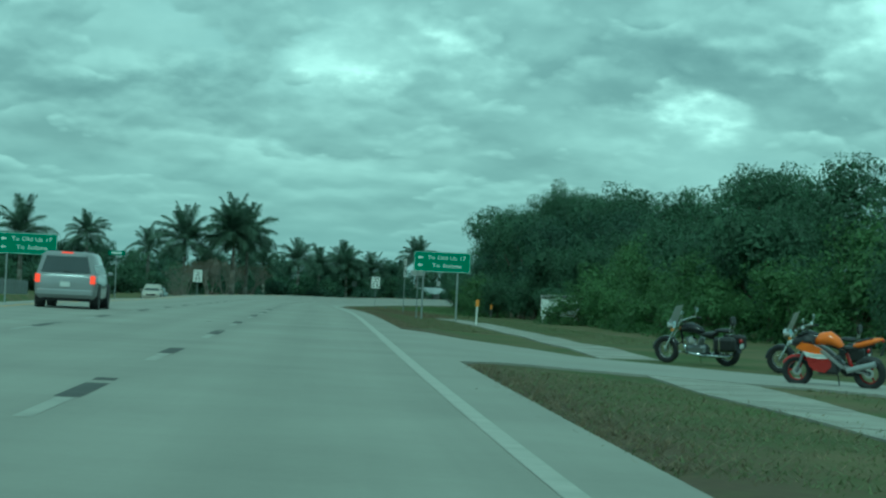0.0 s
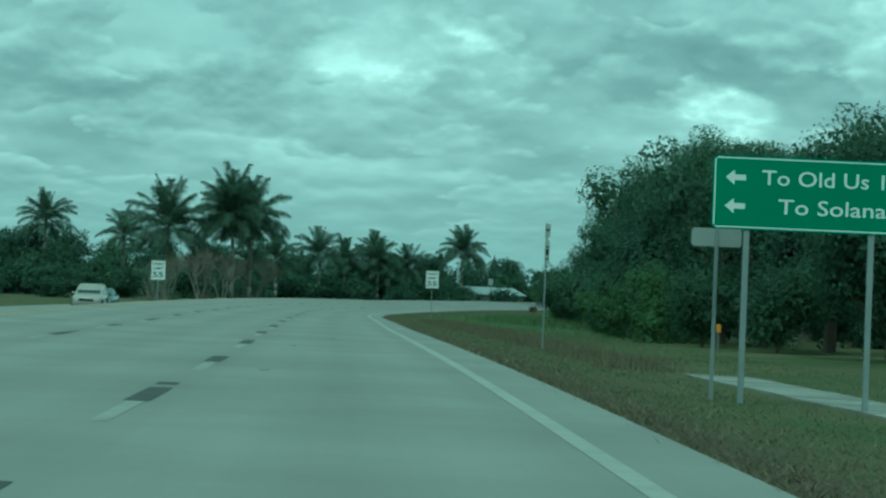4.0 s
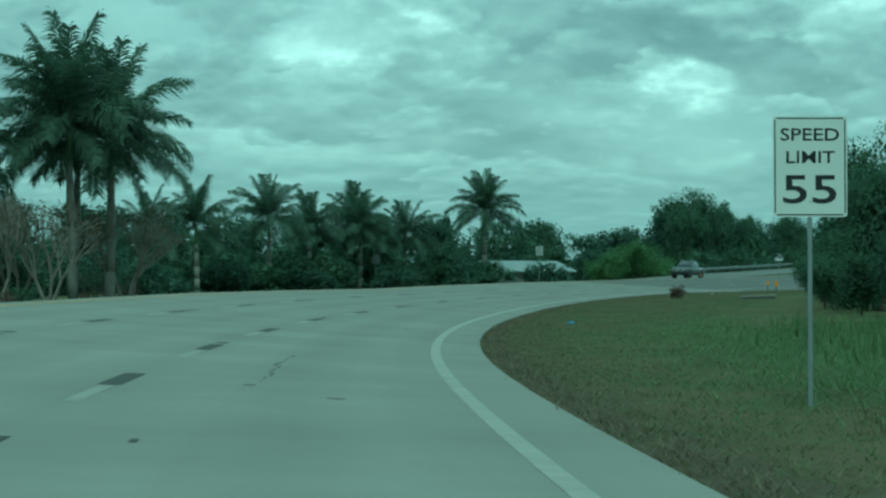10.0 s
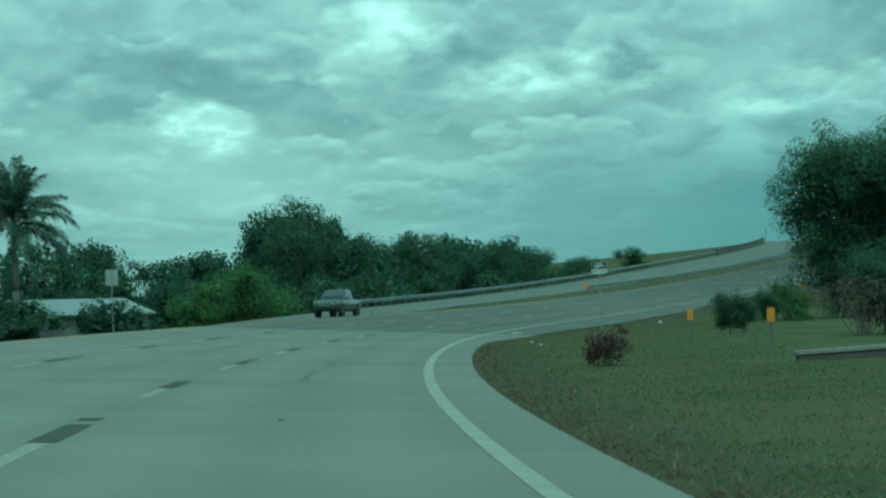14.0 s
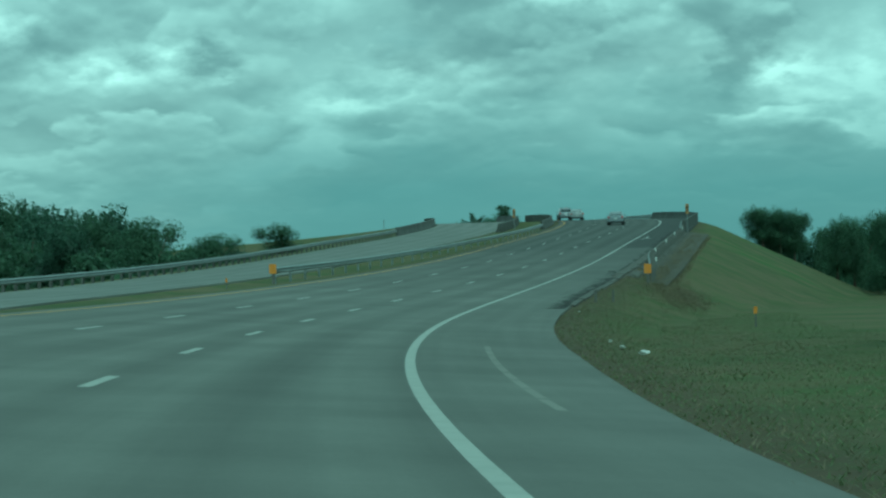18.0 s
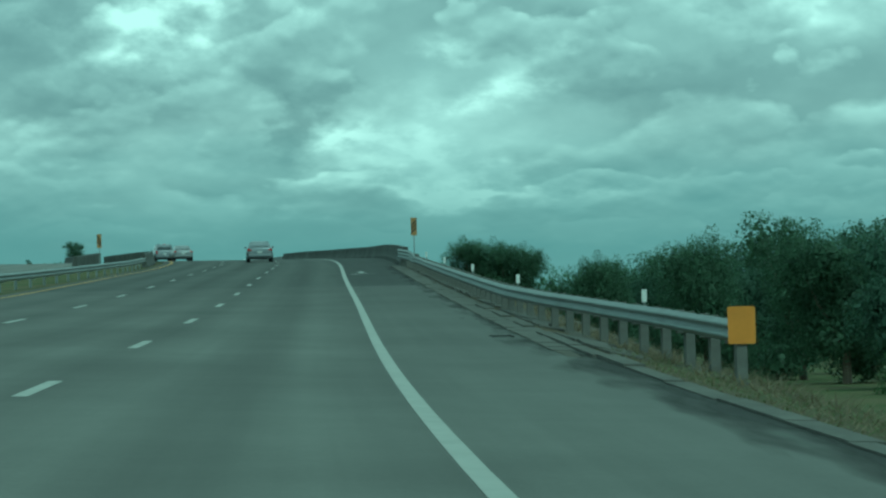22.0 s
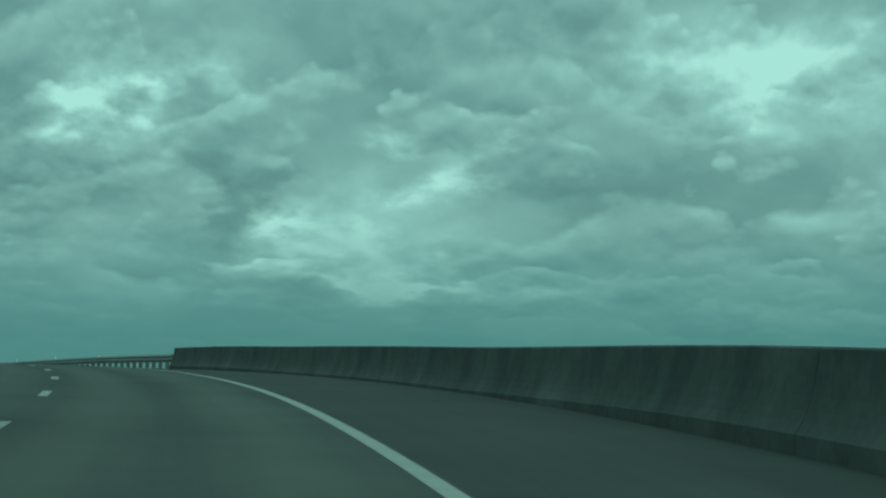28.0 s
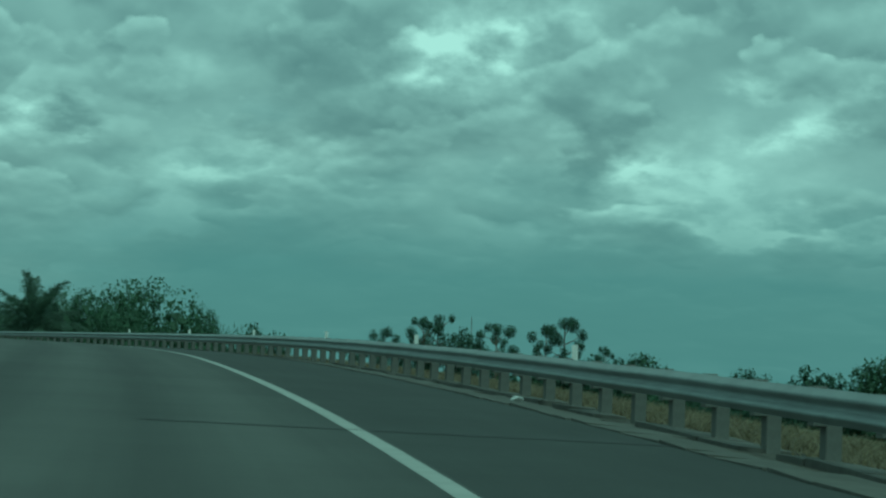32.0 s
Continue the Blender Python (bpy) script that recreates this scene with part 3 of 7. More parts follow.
# ---- ground: one sheet from the road's corridor to the horizon ----
def build_ground():
    cols = [-90, -70, -55, -45, -36, -30, -25, -21, -18, -15.5, -13, -11, -9.2, -7.6, -6.4, -5.4, -4.6, -4.0, -3.4, -2.9, -2.2, -1.6, -1.25, 0, 5, LEFT - 0.3, LEFT + 0.25, ("a", -1.8), ("a", -0.9), ("a", -0.25), ("a", 0.3),
            ("a", 5), ("b", -0.3), ("b", 0.25), ("b", 1.2), ("b", 2.4), ("b", 4), ("b", 6), ("b", 8.5), ("b", 12), ("b", 16), ("b", 21), ("b", 27), ("b", 36), ("b", 50), ("b", 65)]

    def at(c, s):
        if isinstance(c, tuple):
            return (opp0(s) if c[0] == "a" else opp1(s)) + c[1]
        return c
    ss = list(np.arange(FIRST, 960.1, 4.0))
    verts, faces = [], []
    for s in ss:
        for e in cols:
            verts.append(G(float(s), at(e, float(s))))
    w = len(cols)
    n = len(ss)
    for i in range(n - 1):
        for j in range(w - 1):
            a = i * w + j
            faces.append((a, a + w, a + w + 1, a + 1))
    rim = [i * w for i in range(n)] + [(n - 1) * w + j for j in range(1, w)] + [i * w + w - 1 for i in range(n - 2, -1, -1)] + [j for j in range(w - 2, 0, -1)]
    mid = P(380, 5)
    ring = []
    for k in rim:
        d = verts[k] - mid
        d.z = 0
        q = mid + d.normalized() * 4300
        ring.append(len(verts))
        verts.append(Vector((q.x, q.y, -1.0)))
    for i in range(len(rim)):
        j = (i + 1) % len(rim)
        faces.append((rim[i], rim[j], ring[j], ring[i]))
    me = raw_mesh("ground", verts, faces, M_GRASS, True)
    bm = bmesh.new()
    bm.from_mesh(me)
    bmesh.ops.recalc_face_normals(bm, faces=bm.faces)
    if sum(f.normal.z * f.calc_area() for f in bm.faces) < 0:
        bmesh.ops.reverse_faces(bm, faces=bm.faces)
    bm.to_mesh(me)
    bm.free()
    lane = me.attributes.new("lane", "FLOAT_VECTOR", "POINT")
    flat = []
    for q in range(n):
        for c in cols:
            e = at(c, float(ss[q]))
            flat += (right_edge(float(ss[q])) - 0.25 - e if e < 2 else abs(e - LEFT - 1.2), float(ss[q]), 0.0)
    flat += (60.0, 0.0, 0.0) * len(ring)
    lane.data.foreach_set("vector", flat)
    tagged(new("ground", me), "mown roadside grass, green and dry brown, beside the highway", "ground", kind="structure")


build_ground()

LANE = 3.66
DECK = 524.0
tagged(new("road", strip("road", FIRST, ASPHALT, right_edge, LEFT, 0.0, M_CONC, 0.15, 4.0, 6)), "pale worn concrete three-lane carriageway", "road", kind="structure")
tagged(new("road_asphalt", strip("road_asphalt", ASPHALT, DECK, right_edge, LEFT, 0.0, M_ASPH, 0.15, 4.0, 6)), "grey asphalt three-lane carriageway with paved shoulder", "road", kind="structure")
tagged(new("road_ramp", strip("road_ramp", DECK, 990, -0.12, LEFT, 0.0, M_LANE, 0.15, 4.0, 6)), "worn grey asphalt lanes over the bridge", "road", kind="structure")
tagged(new("shoulder_ramp", strip("shoulder_ramp", DECK, 990, lambda s: right_edge(s) - 0.75 * smooth(560, 562, s) * (1 - smooth(675, 677, s)), -0.12, 0.0, M_ASPHDARK, 0.15, 4.0, 3)), "dark grey asphalt shoulder beside the bridge lanes", "road", kind="structure")
tagged(new("road_opposite", strip("road_opposite", FIRST, 392, opp0, opp1, 0.0, M_CONC, 0.15, 6.0, 2, opp_z)), "pale opposite carriageway beyond the grass median", "road", kind="structure")
tagged(new("road_opposite_asphalt", strip("road_opposite_asphalt", 392, 990, opp0, opp1, 0.0, M_ASPHPALE, 0.15, 6.0, 2, opp_z)), "grey asphalt opposite carriageway beyond the median", "road", kind="structure")


def marking(name, s0, s1, e, width, mat, label, lift=0.004, ds=3.0, z=None, parent=None):
    me = strip(name, s0, s1, e - width / 2, e + width / 2, lift, mat, 0, ds, 1, z)
    return tagged(new(name, me), label, "road marking", kind="structure")


marking("edge_line_concrete", FIRST, ASPHALT - 1, 0.0, 0.17, M_LINEOLD, "worn white edge line on concrete")
marking("edge_line_asphalt", ASPHALT - 1, 980, 0.0, 0.165, M_LINE, "solid white edge line on asphalt")
marking("left_edge_line", FIRST, 980, 3 * LANE + 0.1, 0.15, M_YELLOW, "faded yellow edge line beside the median")

# lane dashes: on the concrete a worn white dash is followed by a black contrast dash
DASH_N = (0, 4, 9, 15, 19, 22, 25, 31)
DASH_S = (1.8, 55.0, 112.6, 180.6, 228.1, 262.0, 299.8, 372.4)
road_ob, asphalt_ob, deck_ob = (bpy.data.objects[n] for n in ("road", "road_asphalt", "road_ramp"))


def piece(name, s0, s1, e0, e1, mat, parent, lift=0.004):
    ob = new(name, strip(name, s0, s1, e0, e1, lift, mat, 0, 1.6))
    ob.parent = parent
    return ob


for row in (1, 2):
    for n in range(-9, 30):
        c = float(np.interp(n, DASH_N, DASH_S)) if n >= 0 else 1.8 + 12.8 * n
        e = row * LANE + 0.02 * math.sin(n * 2.3)
        piece("white_dash", c - 4.6, c - 1.55, e - 0.075, e + 0.075, M_DASHOLD, road_ob, 0.003)
        piece("black_dash", c - 1.5, c + 1.4, e - 0.12, e + 0.12, M_BLACK, road_ob, 0.004)
        if n % 2 == 0:
            piece("black_mark", c + 2.1, c + 2.7, e - 0.1, e + 0.13, M_BLACK, road_ob, 0.004)
    for k in range(26):
        c = (float(np.interp(k, (0, 3, 6, 10, 15), (369.3, 404.8, 441.6, 491.7, 553.6))) if k < 15 else 553.6 + 12.3 * (k - 15))
        piece("white_dash", c - 1.5, c + 1.5, row * LANE - 0.075, row * LANE + 0.075, M_LINE, asphalt_ob if c < DECK else deck_ob)

# seams, cracks and patches of the pavement
for s, e0, e1 in ((ASPHALT, -2.0, LEFT), (566.0, -3.0, LEFT), (571.0, -3.0, 3.0), (664.0, -3.0, 3.0), (689.0, -3.0, 2.0)):
    piece("joint_seam", s - 0.04, s + 0.05, e0, e1, M_TAR, asphalt_ob if s < DECK else deck_ob, 0.005)
rng = random.Random(7)
for i in range(18):
    s = rng.uniform(0, 345)
    e = rng.choice((0.9, 2.6, 1.8, 4.6, 6.4)) + rng.uniform(-0.4, 0.4)
    piece("tar_spot", s, s + rng.uniform(0.15, 0.5), e, e + rng.uniform(0.05, 0.2), M_TAR if i % 3 else M_BLACK, road_ob, 0.003)
# a spilled pale patch on the shoulder, long dark cracks, scraps of white paint
M_SPILL = material("pale_spilled_cement", (0.42, 0.415, 0.39), 0.9, 0, 3.0, 0.3, 18.0, 0.3)
M_CRACK = material("weathered_crack", (0.15, 0.148, 0.135), 0.9, 0, 3.0, 0.3, 20.0)
for i in range(13):
    s = 134.9 + 0.27 * i
    e = -0.42 - 0.22 * math.sin(i * 2.3) ** 2
    piece("cement_spill", s, s + rng.uniform(0.2, 0.5), e - rng.uniform(0.04, 0.12), e + rng.uniform(0.04, 0.12), M_SPILL, road_ob, 0.003 + 0.0004 * i)
for s0, e0, count, drift in ((259.2, 2.5, 20, -0.02), (263.2, 0.9, 18, 0.0), (271.0, 3.6, 9, 0.01), (204.0, 2.2, 12, 0.01), (176.0, 1.0, 10, -0.01), (302.0, 1.9, 16, 0.01), (318.0, 5.2, 14, 0.0)):
    e = e0
    for i in range(count):
        s = s0 + 0.85 * i
        e += drift + rng.uniform(-0.07, 0.07)
        w = rng.uniform(0.02, 0.07) * (1.0 if i % 4 else 2.0)
        piece("crack", s, s + rng.uniform(0.35, 0.95), e, e + w, M_CRACK, road_ob, 0.003)
for s, e, n, w in ((657.5, -3.05, 0.5, 0.16), (640.8, -1.64, 0.35, 0.14), (666.1, -3.1, 0.4, 0.16), (648.2, -2.93, 0.5, 0.1), (668.0, -3.3, 0.3, 0.12)):
    piece("paint_scrap", s, s + n, e, e + w, M_LINE, deck_ob, 0.005)
for i in range(9):
    s = 378 + i * 2.6
    piece("worn_stripe", s, s + 2.3, -1.42 - 0.01 * i, -1.30 - 0.01 * i, M_CONC, asphalt_ob, 0.003)


# kerb and gutter strip under the rail, the dirt behind it
def kerb_run(label, s0, s1):
    """A worn kerb of separate stones, some sunk or shifted."""
    root = tagged(new("kerb"), label, "kerb", kind="structure")
    r = random.Random(int(s0))
    s = s0
    while s < s1:
        n = r.uniform(2.2, 3.4)
        o, up = r.uniform(-0.035, 0.035), r.uniform(0.015, 0.06)
        w = r.uniform(0.2, 0.3)
        ob = new("kerb_stone", strip("kerb_stone", s, s + n - r.uniform(0.015, 0.12), lambda q: right_edge(q) - w + 0.12 + o, lambda q: right_edge(q) + 0.12 + o, up, M_KERB, 0.25, 1.7))
        ob.parent = root
        s += n


kerb_run("low worn concrete kerb along the shoulder", 440, 500)
def apron_dip(e, s=500.0):
    return -(0.17 if s < 600 else 0.06) * max(0.0, -3.1 - e)


for name, label, s0, s1, e0 in (("rail_apron", "broken pale concrete and sand under the guardrail", 476, 563, -2.62), ("rail_apron_far", "cracked pale concrete strip under the far guardrail", 675.5, 800, -3.0)):
    apron = tagged(new(name, strip(name, s0, s1, -5.6 if s0 < 600 else -4.5, e0, 0.004, M_DIRT, 0.2, 3.0, 6, dip=lambda e: apron_dip(e, s0))), label, "ground", kind="structure")
    r = random.Random(int(s0))
    s = s0 + 2
    while s < s1 - 2 and s < 770:
        n = r.uniform(0.7, 1.9)
        for near, far, up in ((e0 + 0.02, e0 - r.uniform(0.45, 0.72), 0.02), (e0 - 0.8, e0 - r.uniform(1.1, 1.5), r.uniform(0.03, 0.075))):
            if up > 0.025 and r.random() < 0.25:
                continue
            k0, k1, j0, j1 = (r.uniform(-0.09, 0.09) for _ in range(4))
            vs = [P(s + k0, near + j0 * 0.4, up), P(s + n - 0.05 + k1, near + j1 * 0.4, up + r.uniform(-0.015, 0.015)), P(s + n - 0.08 + j0, far + k1, up + 0.01), P(s + j1, far + k0, up)]
            for v, e in zip(vs, (near, near, far, far)):
                v.z += apron_dip(e, s0)
            vs += [v - Vector((0, 0, 0.2)) for v in vs]
            ob = new("slab", raw_mesh("slab", vs, [(0, 1, 2, 3), (7, 6, 5, 4), (1, 0, 4, 5), (2, 1, 5, 6), (3, 2, 6, 7), (0, 3, 7, 4)], M_KERB))
            if ob.data.polygons[0].normal.z < 0:
                ob.data.flip_normals()
            ob.parent = apron
        s += n
tagged(new("gutter_stain", strip("gutter_stain", 436, 562, -3.04, -1.85, 0.003, M_GUTTER, 0, 2.0, 3)), "dark dirt along the gutter", "stain", kind="structure")


# driveway and footpath
def flat_sheet(name, outline, lift, mat, label, category):
    verts = [G(s, e, lift) for s, e in outline]
    bm = bmesh.new()
    f = bm.faces.new([bm.verts.new(v) for v in verts])
    if f.normal.z < 0 or f.calc_area() and (f.normal_update() or f.normal.z < 0):
        f.normal_flip()
    r = bmesh.ops.extrude_face_region(bm, geom=[f])
    for v in r["geom"]:
        if isinstance(v, bmesh.types.BMVert):
            v.co.z -= 0.25
    bmesh.ops.recalc_face_normals(bm, faces=bm.faces)
    return tagged(new(name, mesh_of(name, bm, mat)), label, category, kind="structure")


verts, faces = [], []
N = 14
for i in range(N + 1):
    e = -0.8 - 9.6 * i / N
    k = i / N
    near = float(np.interp(-e, (0.9, 1.8, 3.8, 5.0, 6.05, 7.5, 10.5), (16.6, 17.8, 18.7, 18.0, 15.6, 13.6, 11.0)))
    far = float(np.interp(-e, (0.6, 1.96, 3.66, 4.5, 5.33, 6.47, 8.0, 10.5), (46.0, 37.9, 32.7, 28.0, 25.8, 22.6, 20.0, 17.0)))
    for j in range(7):
        s = near + (far - near) * j / 6
        q = G(s, e)
        q.z = max(q.z + 0.035, surf(s, e) - 0.008 - 0.05 * max(0, -1.0 - e)) if e < -1.0 else surf(s, e) - 0.006
        verts.append(q)
for i in range(N):
    for j in range(6):
        a = i * 7 + j
        faces.append((a, a + 7, a + 8, a + 1))
rim = [i * 7 for i in range(N + 1)] + [N * 7 + j for j in range(1, 7)] + [i * 7 + 6 for i in range(N - 1, -1, -1)]
foot = []
for k in rim:
    foot.append(len(verts))
    verts.append(verts[k] - Vector((0, 0, 0.5)))
for k in range(len(rim) - 1):
    faces.append((rim[k], rim[k + 1], foot[k + 1], foot[k]))
me = raw_mesh("driveway", verts, faces, M_CONC)
bm = bmesh.new()
bm.from_mesh(me)
bmesh.ops.recalc_face_normals(bm, faces=bm.faces)
if sum(f.normal.z for f in bm.faces) < 0:
    bmesh.ops.reverse_faces(bm, faces=bm.faces)
bm.to_mesh(me)
bm.free()
tagged(new("driveway", me), "pale concrete driveway apron joining the road", "driveway", kind="structure")

path_root = tagged(new("footpath"), "narrow pale concrete footpath through roadside grass", "footpath", kind="structure")
for i in range(116):
    s = -60 + 1.6 * i
    if 17.0 < s < 28.5 or s > 98:
        continue
    e = -4.2 if s < 20 else -4.6 - 0.2 * math.sin(s * 0.03)
    vs = []
    for ss, ee in ((s, e), (s + 1.585, e), (s + 1.585, e - 1.35), (s, e - 1.35)):
        vs.append(G(ss, ee, 0.028 + 0.004 * math.sin(i * 1.9)))
    vs += [v - Vector((0, 0, 0.12)) for v in vs]
    ob = new("slab", raw_mesh("slab", vs, [(0, 3, 2, 1), (4, 5, 6, 7), (0, 1, 5, 4), (1, 2, 6, 5), (2, 3, 7, 6), (3, 0, 4, 7)], M_PATH))
    ob.data.flip_normals() if ob.data.polygons[0].normal.z < 0 else None
    ob.parent = path_root


# ---- guardrails and barriers ----
def rail_shape(depth=0.083, h=0.31, n=13):
    """W-beam section: (out towards the road, up)."""
    pts = []
    for i in range(n):
        u = i / (n - 1)
        pts.append((depth * 0.5 * (1 - math.cos(4 * math.pi * u)), h * (u - 0.5)))
    return pts


def line_point(f, s, h=0.0, zf=None):
    q = P(s, f(s), h)
    if zf:
        q.z = zf(s) + h
    return q


def beam_mesh(f, s0, s1, top, side, zf=None, thrie=False, flare=None):
    shape = rail_shape(h=0.31) if not thrie else [(0.04 * (1 - math.cos(6 * math.pi * i / 18)), 0.5 * (i / 18 - 0.5)) for i in range(19)]
    half = 0.155 if not thrie else 0.25
    n = max(2, int((s1 - s0) / 1.3))
    verts, faces = [], []
    w = len(shape)
    for i in range(n + 1):
        s = s0 + (s1 - s0) * i / n
        rise = top(s) if callable(top) else top
        k = 1.0 if flare is None else 0.62 + 0.38 * smooth(flare - 1.0, flare + 1.2, s)
        c = line_point(f, s, rise - half * k, zf)
        t = np.interp(s, RS, RT)
        left = Vector((-math.cos(t), math.sin(t), 0)) * side
        for o, u in shape:
            verts.append(c + left * o + Vector((0, 0, u * k)))
    for i in range(n):
        for j in range(w - 1):
            a = i * w + j
            faces.append((a, a + 1, a + w + 1, a + w))
    me = raw_mesh("beam", verts, faces, M_STEEL, True)
    return me


def guardrail(name, f, s0, s1, side, label, zf=None, ground=None, top=0.55, posts=1.905, wood=True):
    q = line_point(f, s0, 0, zf)
    root = empty(name, pose(*q), label, "guardrail", "guardrails")
    inv = Matrix.Translation(-q)
    s = s0
    while s < s1 - 0.5:
        e = min(s1, s + 3.81 + 0.12)
        me = beam_mesh(f, s, e, top + (0.004 if int((s - s0) / 3.81) % 2 else 0.0), side, zf)
        me.transform(inv)
        ob = new("beam", me)
        ob.parent = root
        s += 3.81
    post = boxed(0.15, 0.2, 1.0, (0, 0, -0.5), bevel=0.01) if wood else boxed(0.1, 0.15, 1.0, (0, 0, -0.5))
    pm = mesh_of("post", post, M_WOOD if wood else M_STEEL)
    bm = boxed(0.13, 0.19, 0.36, (0, 0, 0), bevel=0.01)
    blk = mesh_of("block", bm, M_WOOD if wood else M_STEEL)
    k = 0
    s = s0 + 0.6
    while s < s1:
        c = line_point(f, s, 0, zf)
        t = np.interp(s, RS, RT)
        out = Vector((-math.cos(t), math.sin(t), 0)) * side
        turn = pose(0, 0, 0, 0, 0, heading(s))
        ob = new("post", pm)
        ob.parent = root
        ob.matrix_local = Matrix.Translation(c - out * 0.20 + Vector((0, 0, top - 0.02)) - q) @ turn
        ob = new("block", blk)
        ob.parent = root
        ob.matrix_local = Matrix.Translation(c - out * 0.066 + Vector((0, 0, top - 0.17)) - q) @ turn
        k += 1
        s += posts
    return root


def rail_r(s):
    return -3.5 - 1.2 * smooth(502, 474, s) + 0.38 * smooth(549, 566, s)


def rail_l(s):
    return 14.4 - 1.9 * smooth(475, 575, s)


def rail_o(s):
    return opp1(s) + 0.45 + 0.5 * smooth(455, 440, s)


guardrail("guardrail", rail_r, 474.5, 552.4, 1, "galvanised W-beam guardrail on weathered wooden posts beside the shoulder", top=0.6)
guardrail("guardrail", lambda s: -3.95, 675.8, 905, 1, "long galvanised guardrail on wooden posts running down the far ramp", top=0.65)
guardrail("guardrail", rail_l, 471.0, 597.0, -1, "galvanised guardrail along the grass median", top=0.58, posts=3.81, wood=False)
guardrail("guardrail", rail_o, 441.0, 590.0, -1, "galvanised guardrail on the far side of the opposite carriageway", zf=opp_z, top=0.66)

# flared three-wave end piece where the rail meets the barrier
q = P(551.6, rail_r(551.6))
root = empty("rail_transition", pose(*q), "broad ribbed steel rail bolted to the barrier's end", "guardrail")
me = beam_mesh(rail_r, 551.6, 565.6, lambda s: 0.6 + 0.25 * smooth(550, 557, s), 1, thrie=True, flare=552.6)
me.transform(Matrix.Translation(-q))
part("beam", me, None, root)
t = np.interp(565.6, RS, RT)
part("end_plate", boxed(0.05, 0.07, 0.54, tuple(P(565.6, rail_r(565.6) + 0.05, 0.59) - q), (0, 0, heading(565.6)), bevel=0.008), M_ALU, root)
for s_ in (553.2, 554.9, 556.6, 558.3, 560.0):
    c = P(s_, rail_r(s_) - 0.2, 0.1) - q
    part("post", boxed(0.17, 0.2, 1.2, tuple(c), (0, 0, heading(s_)), bevel=0.01), M_WOOD, root)


def barrier(name, f, s0, s1, side, label, zf=None, top=0.84):
    """Safety-shaped concrete wall; its sloping face is turned to the road."""
    shape = ((0.22, -0.35), (0.22, 0.06), (0.2, 0.09), (0.15, 0.17), (0.105, 0.27), (0.065, 0.4), (0.03, 0.58), (0.0, top - 0.02), (-0.02, top), (-0.18, top), (-0.2, top - 0.02), (-0.2, -0.35))
    q = line_point(f, s0, 0, zf)
    root = empty(name, pose(*q), label, "concrete barrier", "barriers")
    s = s0
    while s < s1 - 0.1:
        e = min(s1, s + 9.0)
        verts, faces = [], []
        n = 5
        w = len(shape)
        for i in range(n + 1):
            ss = s + (e - 0.02 - s) * i / n
            c = line_point(f, ss, 0, zf)
            t = np.interp(ss, RS, RT)
            out = Vector((-math.cos(t), math.sin(t), 0)) * side
            for o, u in shape:
                verts.append(c + out * o + Vector((0, 0, u)) - q)
        for i in range(n):
            for j in range(w - 1):
                a = i * w + j
                faces.append((a, a + 1, a + w + 1, a + w))
        faces.append(tuple(range(w)))
        faces.append(tuple(n * w + j for j in range(w - 1, -1, -1)))
        me = raw_mesh("wall_section", verts, faces, M_BARRIER)
        bm = bmesh.new()
        bm.from_mesh(me)
        bmesh.ops.recalc_face_normals(bm, faces=bm.faces)
        bm.to_mesh(me)
        bm.free()
        ob = new("wall_section", me)
        ob.parent = root
        s = e
    return root


barrier("barrier", lambda s: -3.95 + 0.62 * smooth(612, 566, s), 562.5, 675.2, 1, "stained grey concrete barrier along the bridge shoulder", zf=lambda s: surf(s, -3.7) + 0.12 * smooth(622, 598, s) + 0.07 * smooth(645, 668, s))
barrier("barrier", lambda s: 12.55, 597.5, 690.0, -1, "grey concrete barrier between bridge and median")
barrier("barrier", lambda s: opp0(s) - 0.45, 592.0, 690.0, 1, "grey concrete barrier on the median side of the opposite bridge", zf=opp_z)
barrier("barrier", lambda s: opp1(s) + 0.45, 590.5, 690.0, -1, "grey concrete barrier on the outer side of the opposite bridge", zf=opp_z)


# ---- signs ----
def text_mesh(body, size, mat, width=None):
    cu = bpy.data.curves.new("lettering", "FONT")
    cu.body, cu.size, cu.extrude, cu.resolution_u = body, size, 0.0015, 3
    cu.offset = size * 0.01
    cu.align_x, cu.align_y = "CENTER", "CENTER"
    ob = bpy.data.objects.new("lettering", cu)
    me = bpy.data.meshes.new_from_object(ob)
    bpy.data.objects.remove(ob)
    me.materials.append(mat)
    # lay it upright, facing back along the road (towards -y)
    me.transform(pose(0, 0, 0, 90, 0, 0))
    if width:
        xs = [v.co.x for v in me.vertices]
        k = width / (max(xs) - min(xs))
        me.transform(Matrix.Diagonal((k, 1, 1, 1)))
    return me


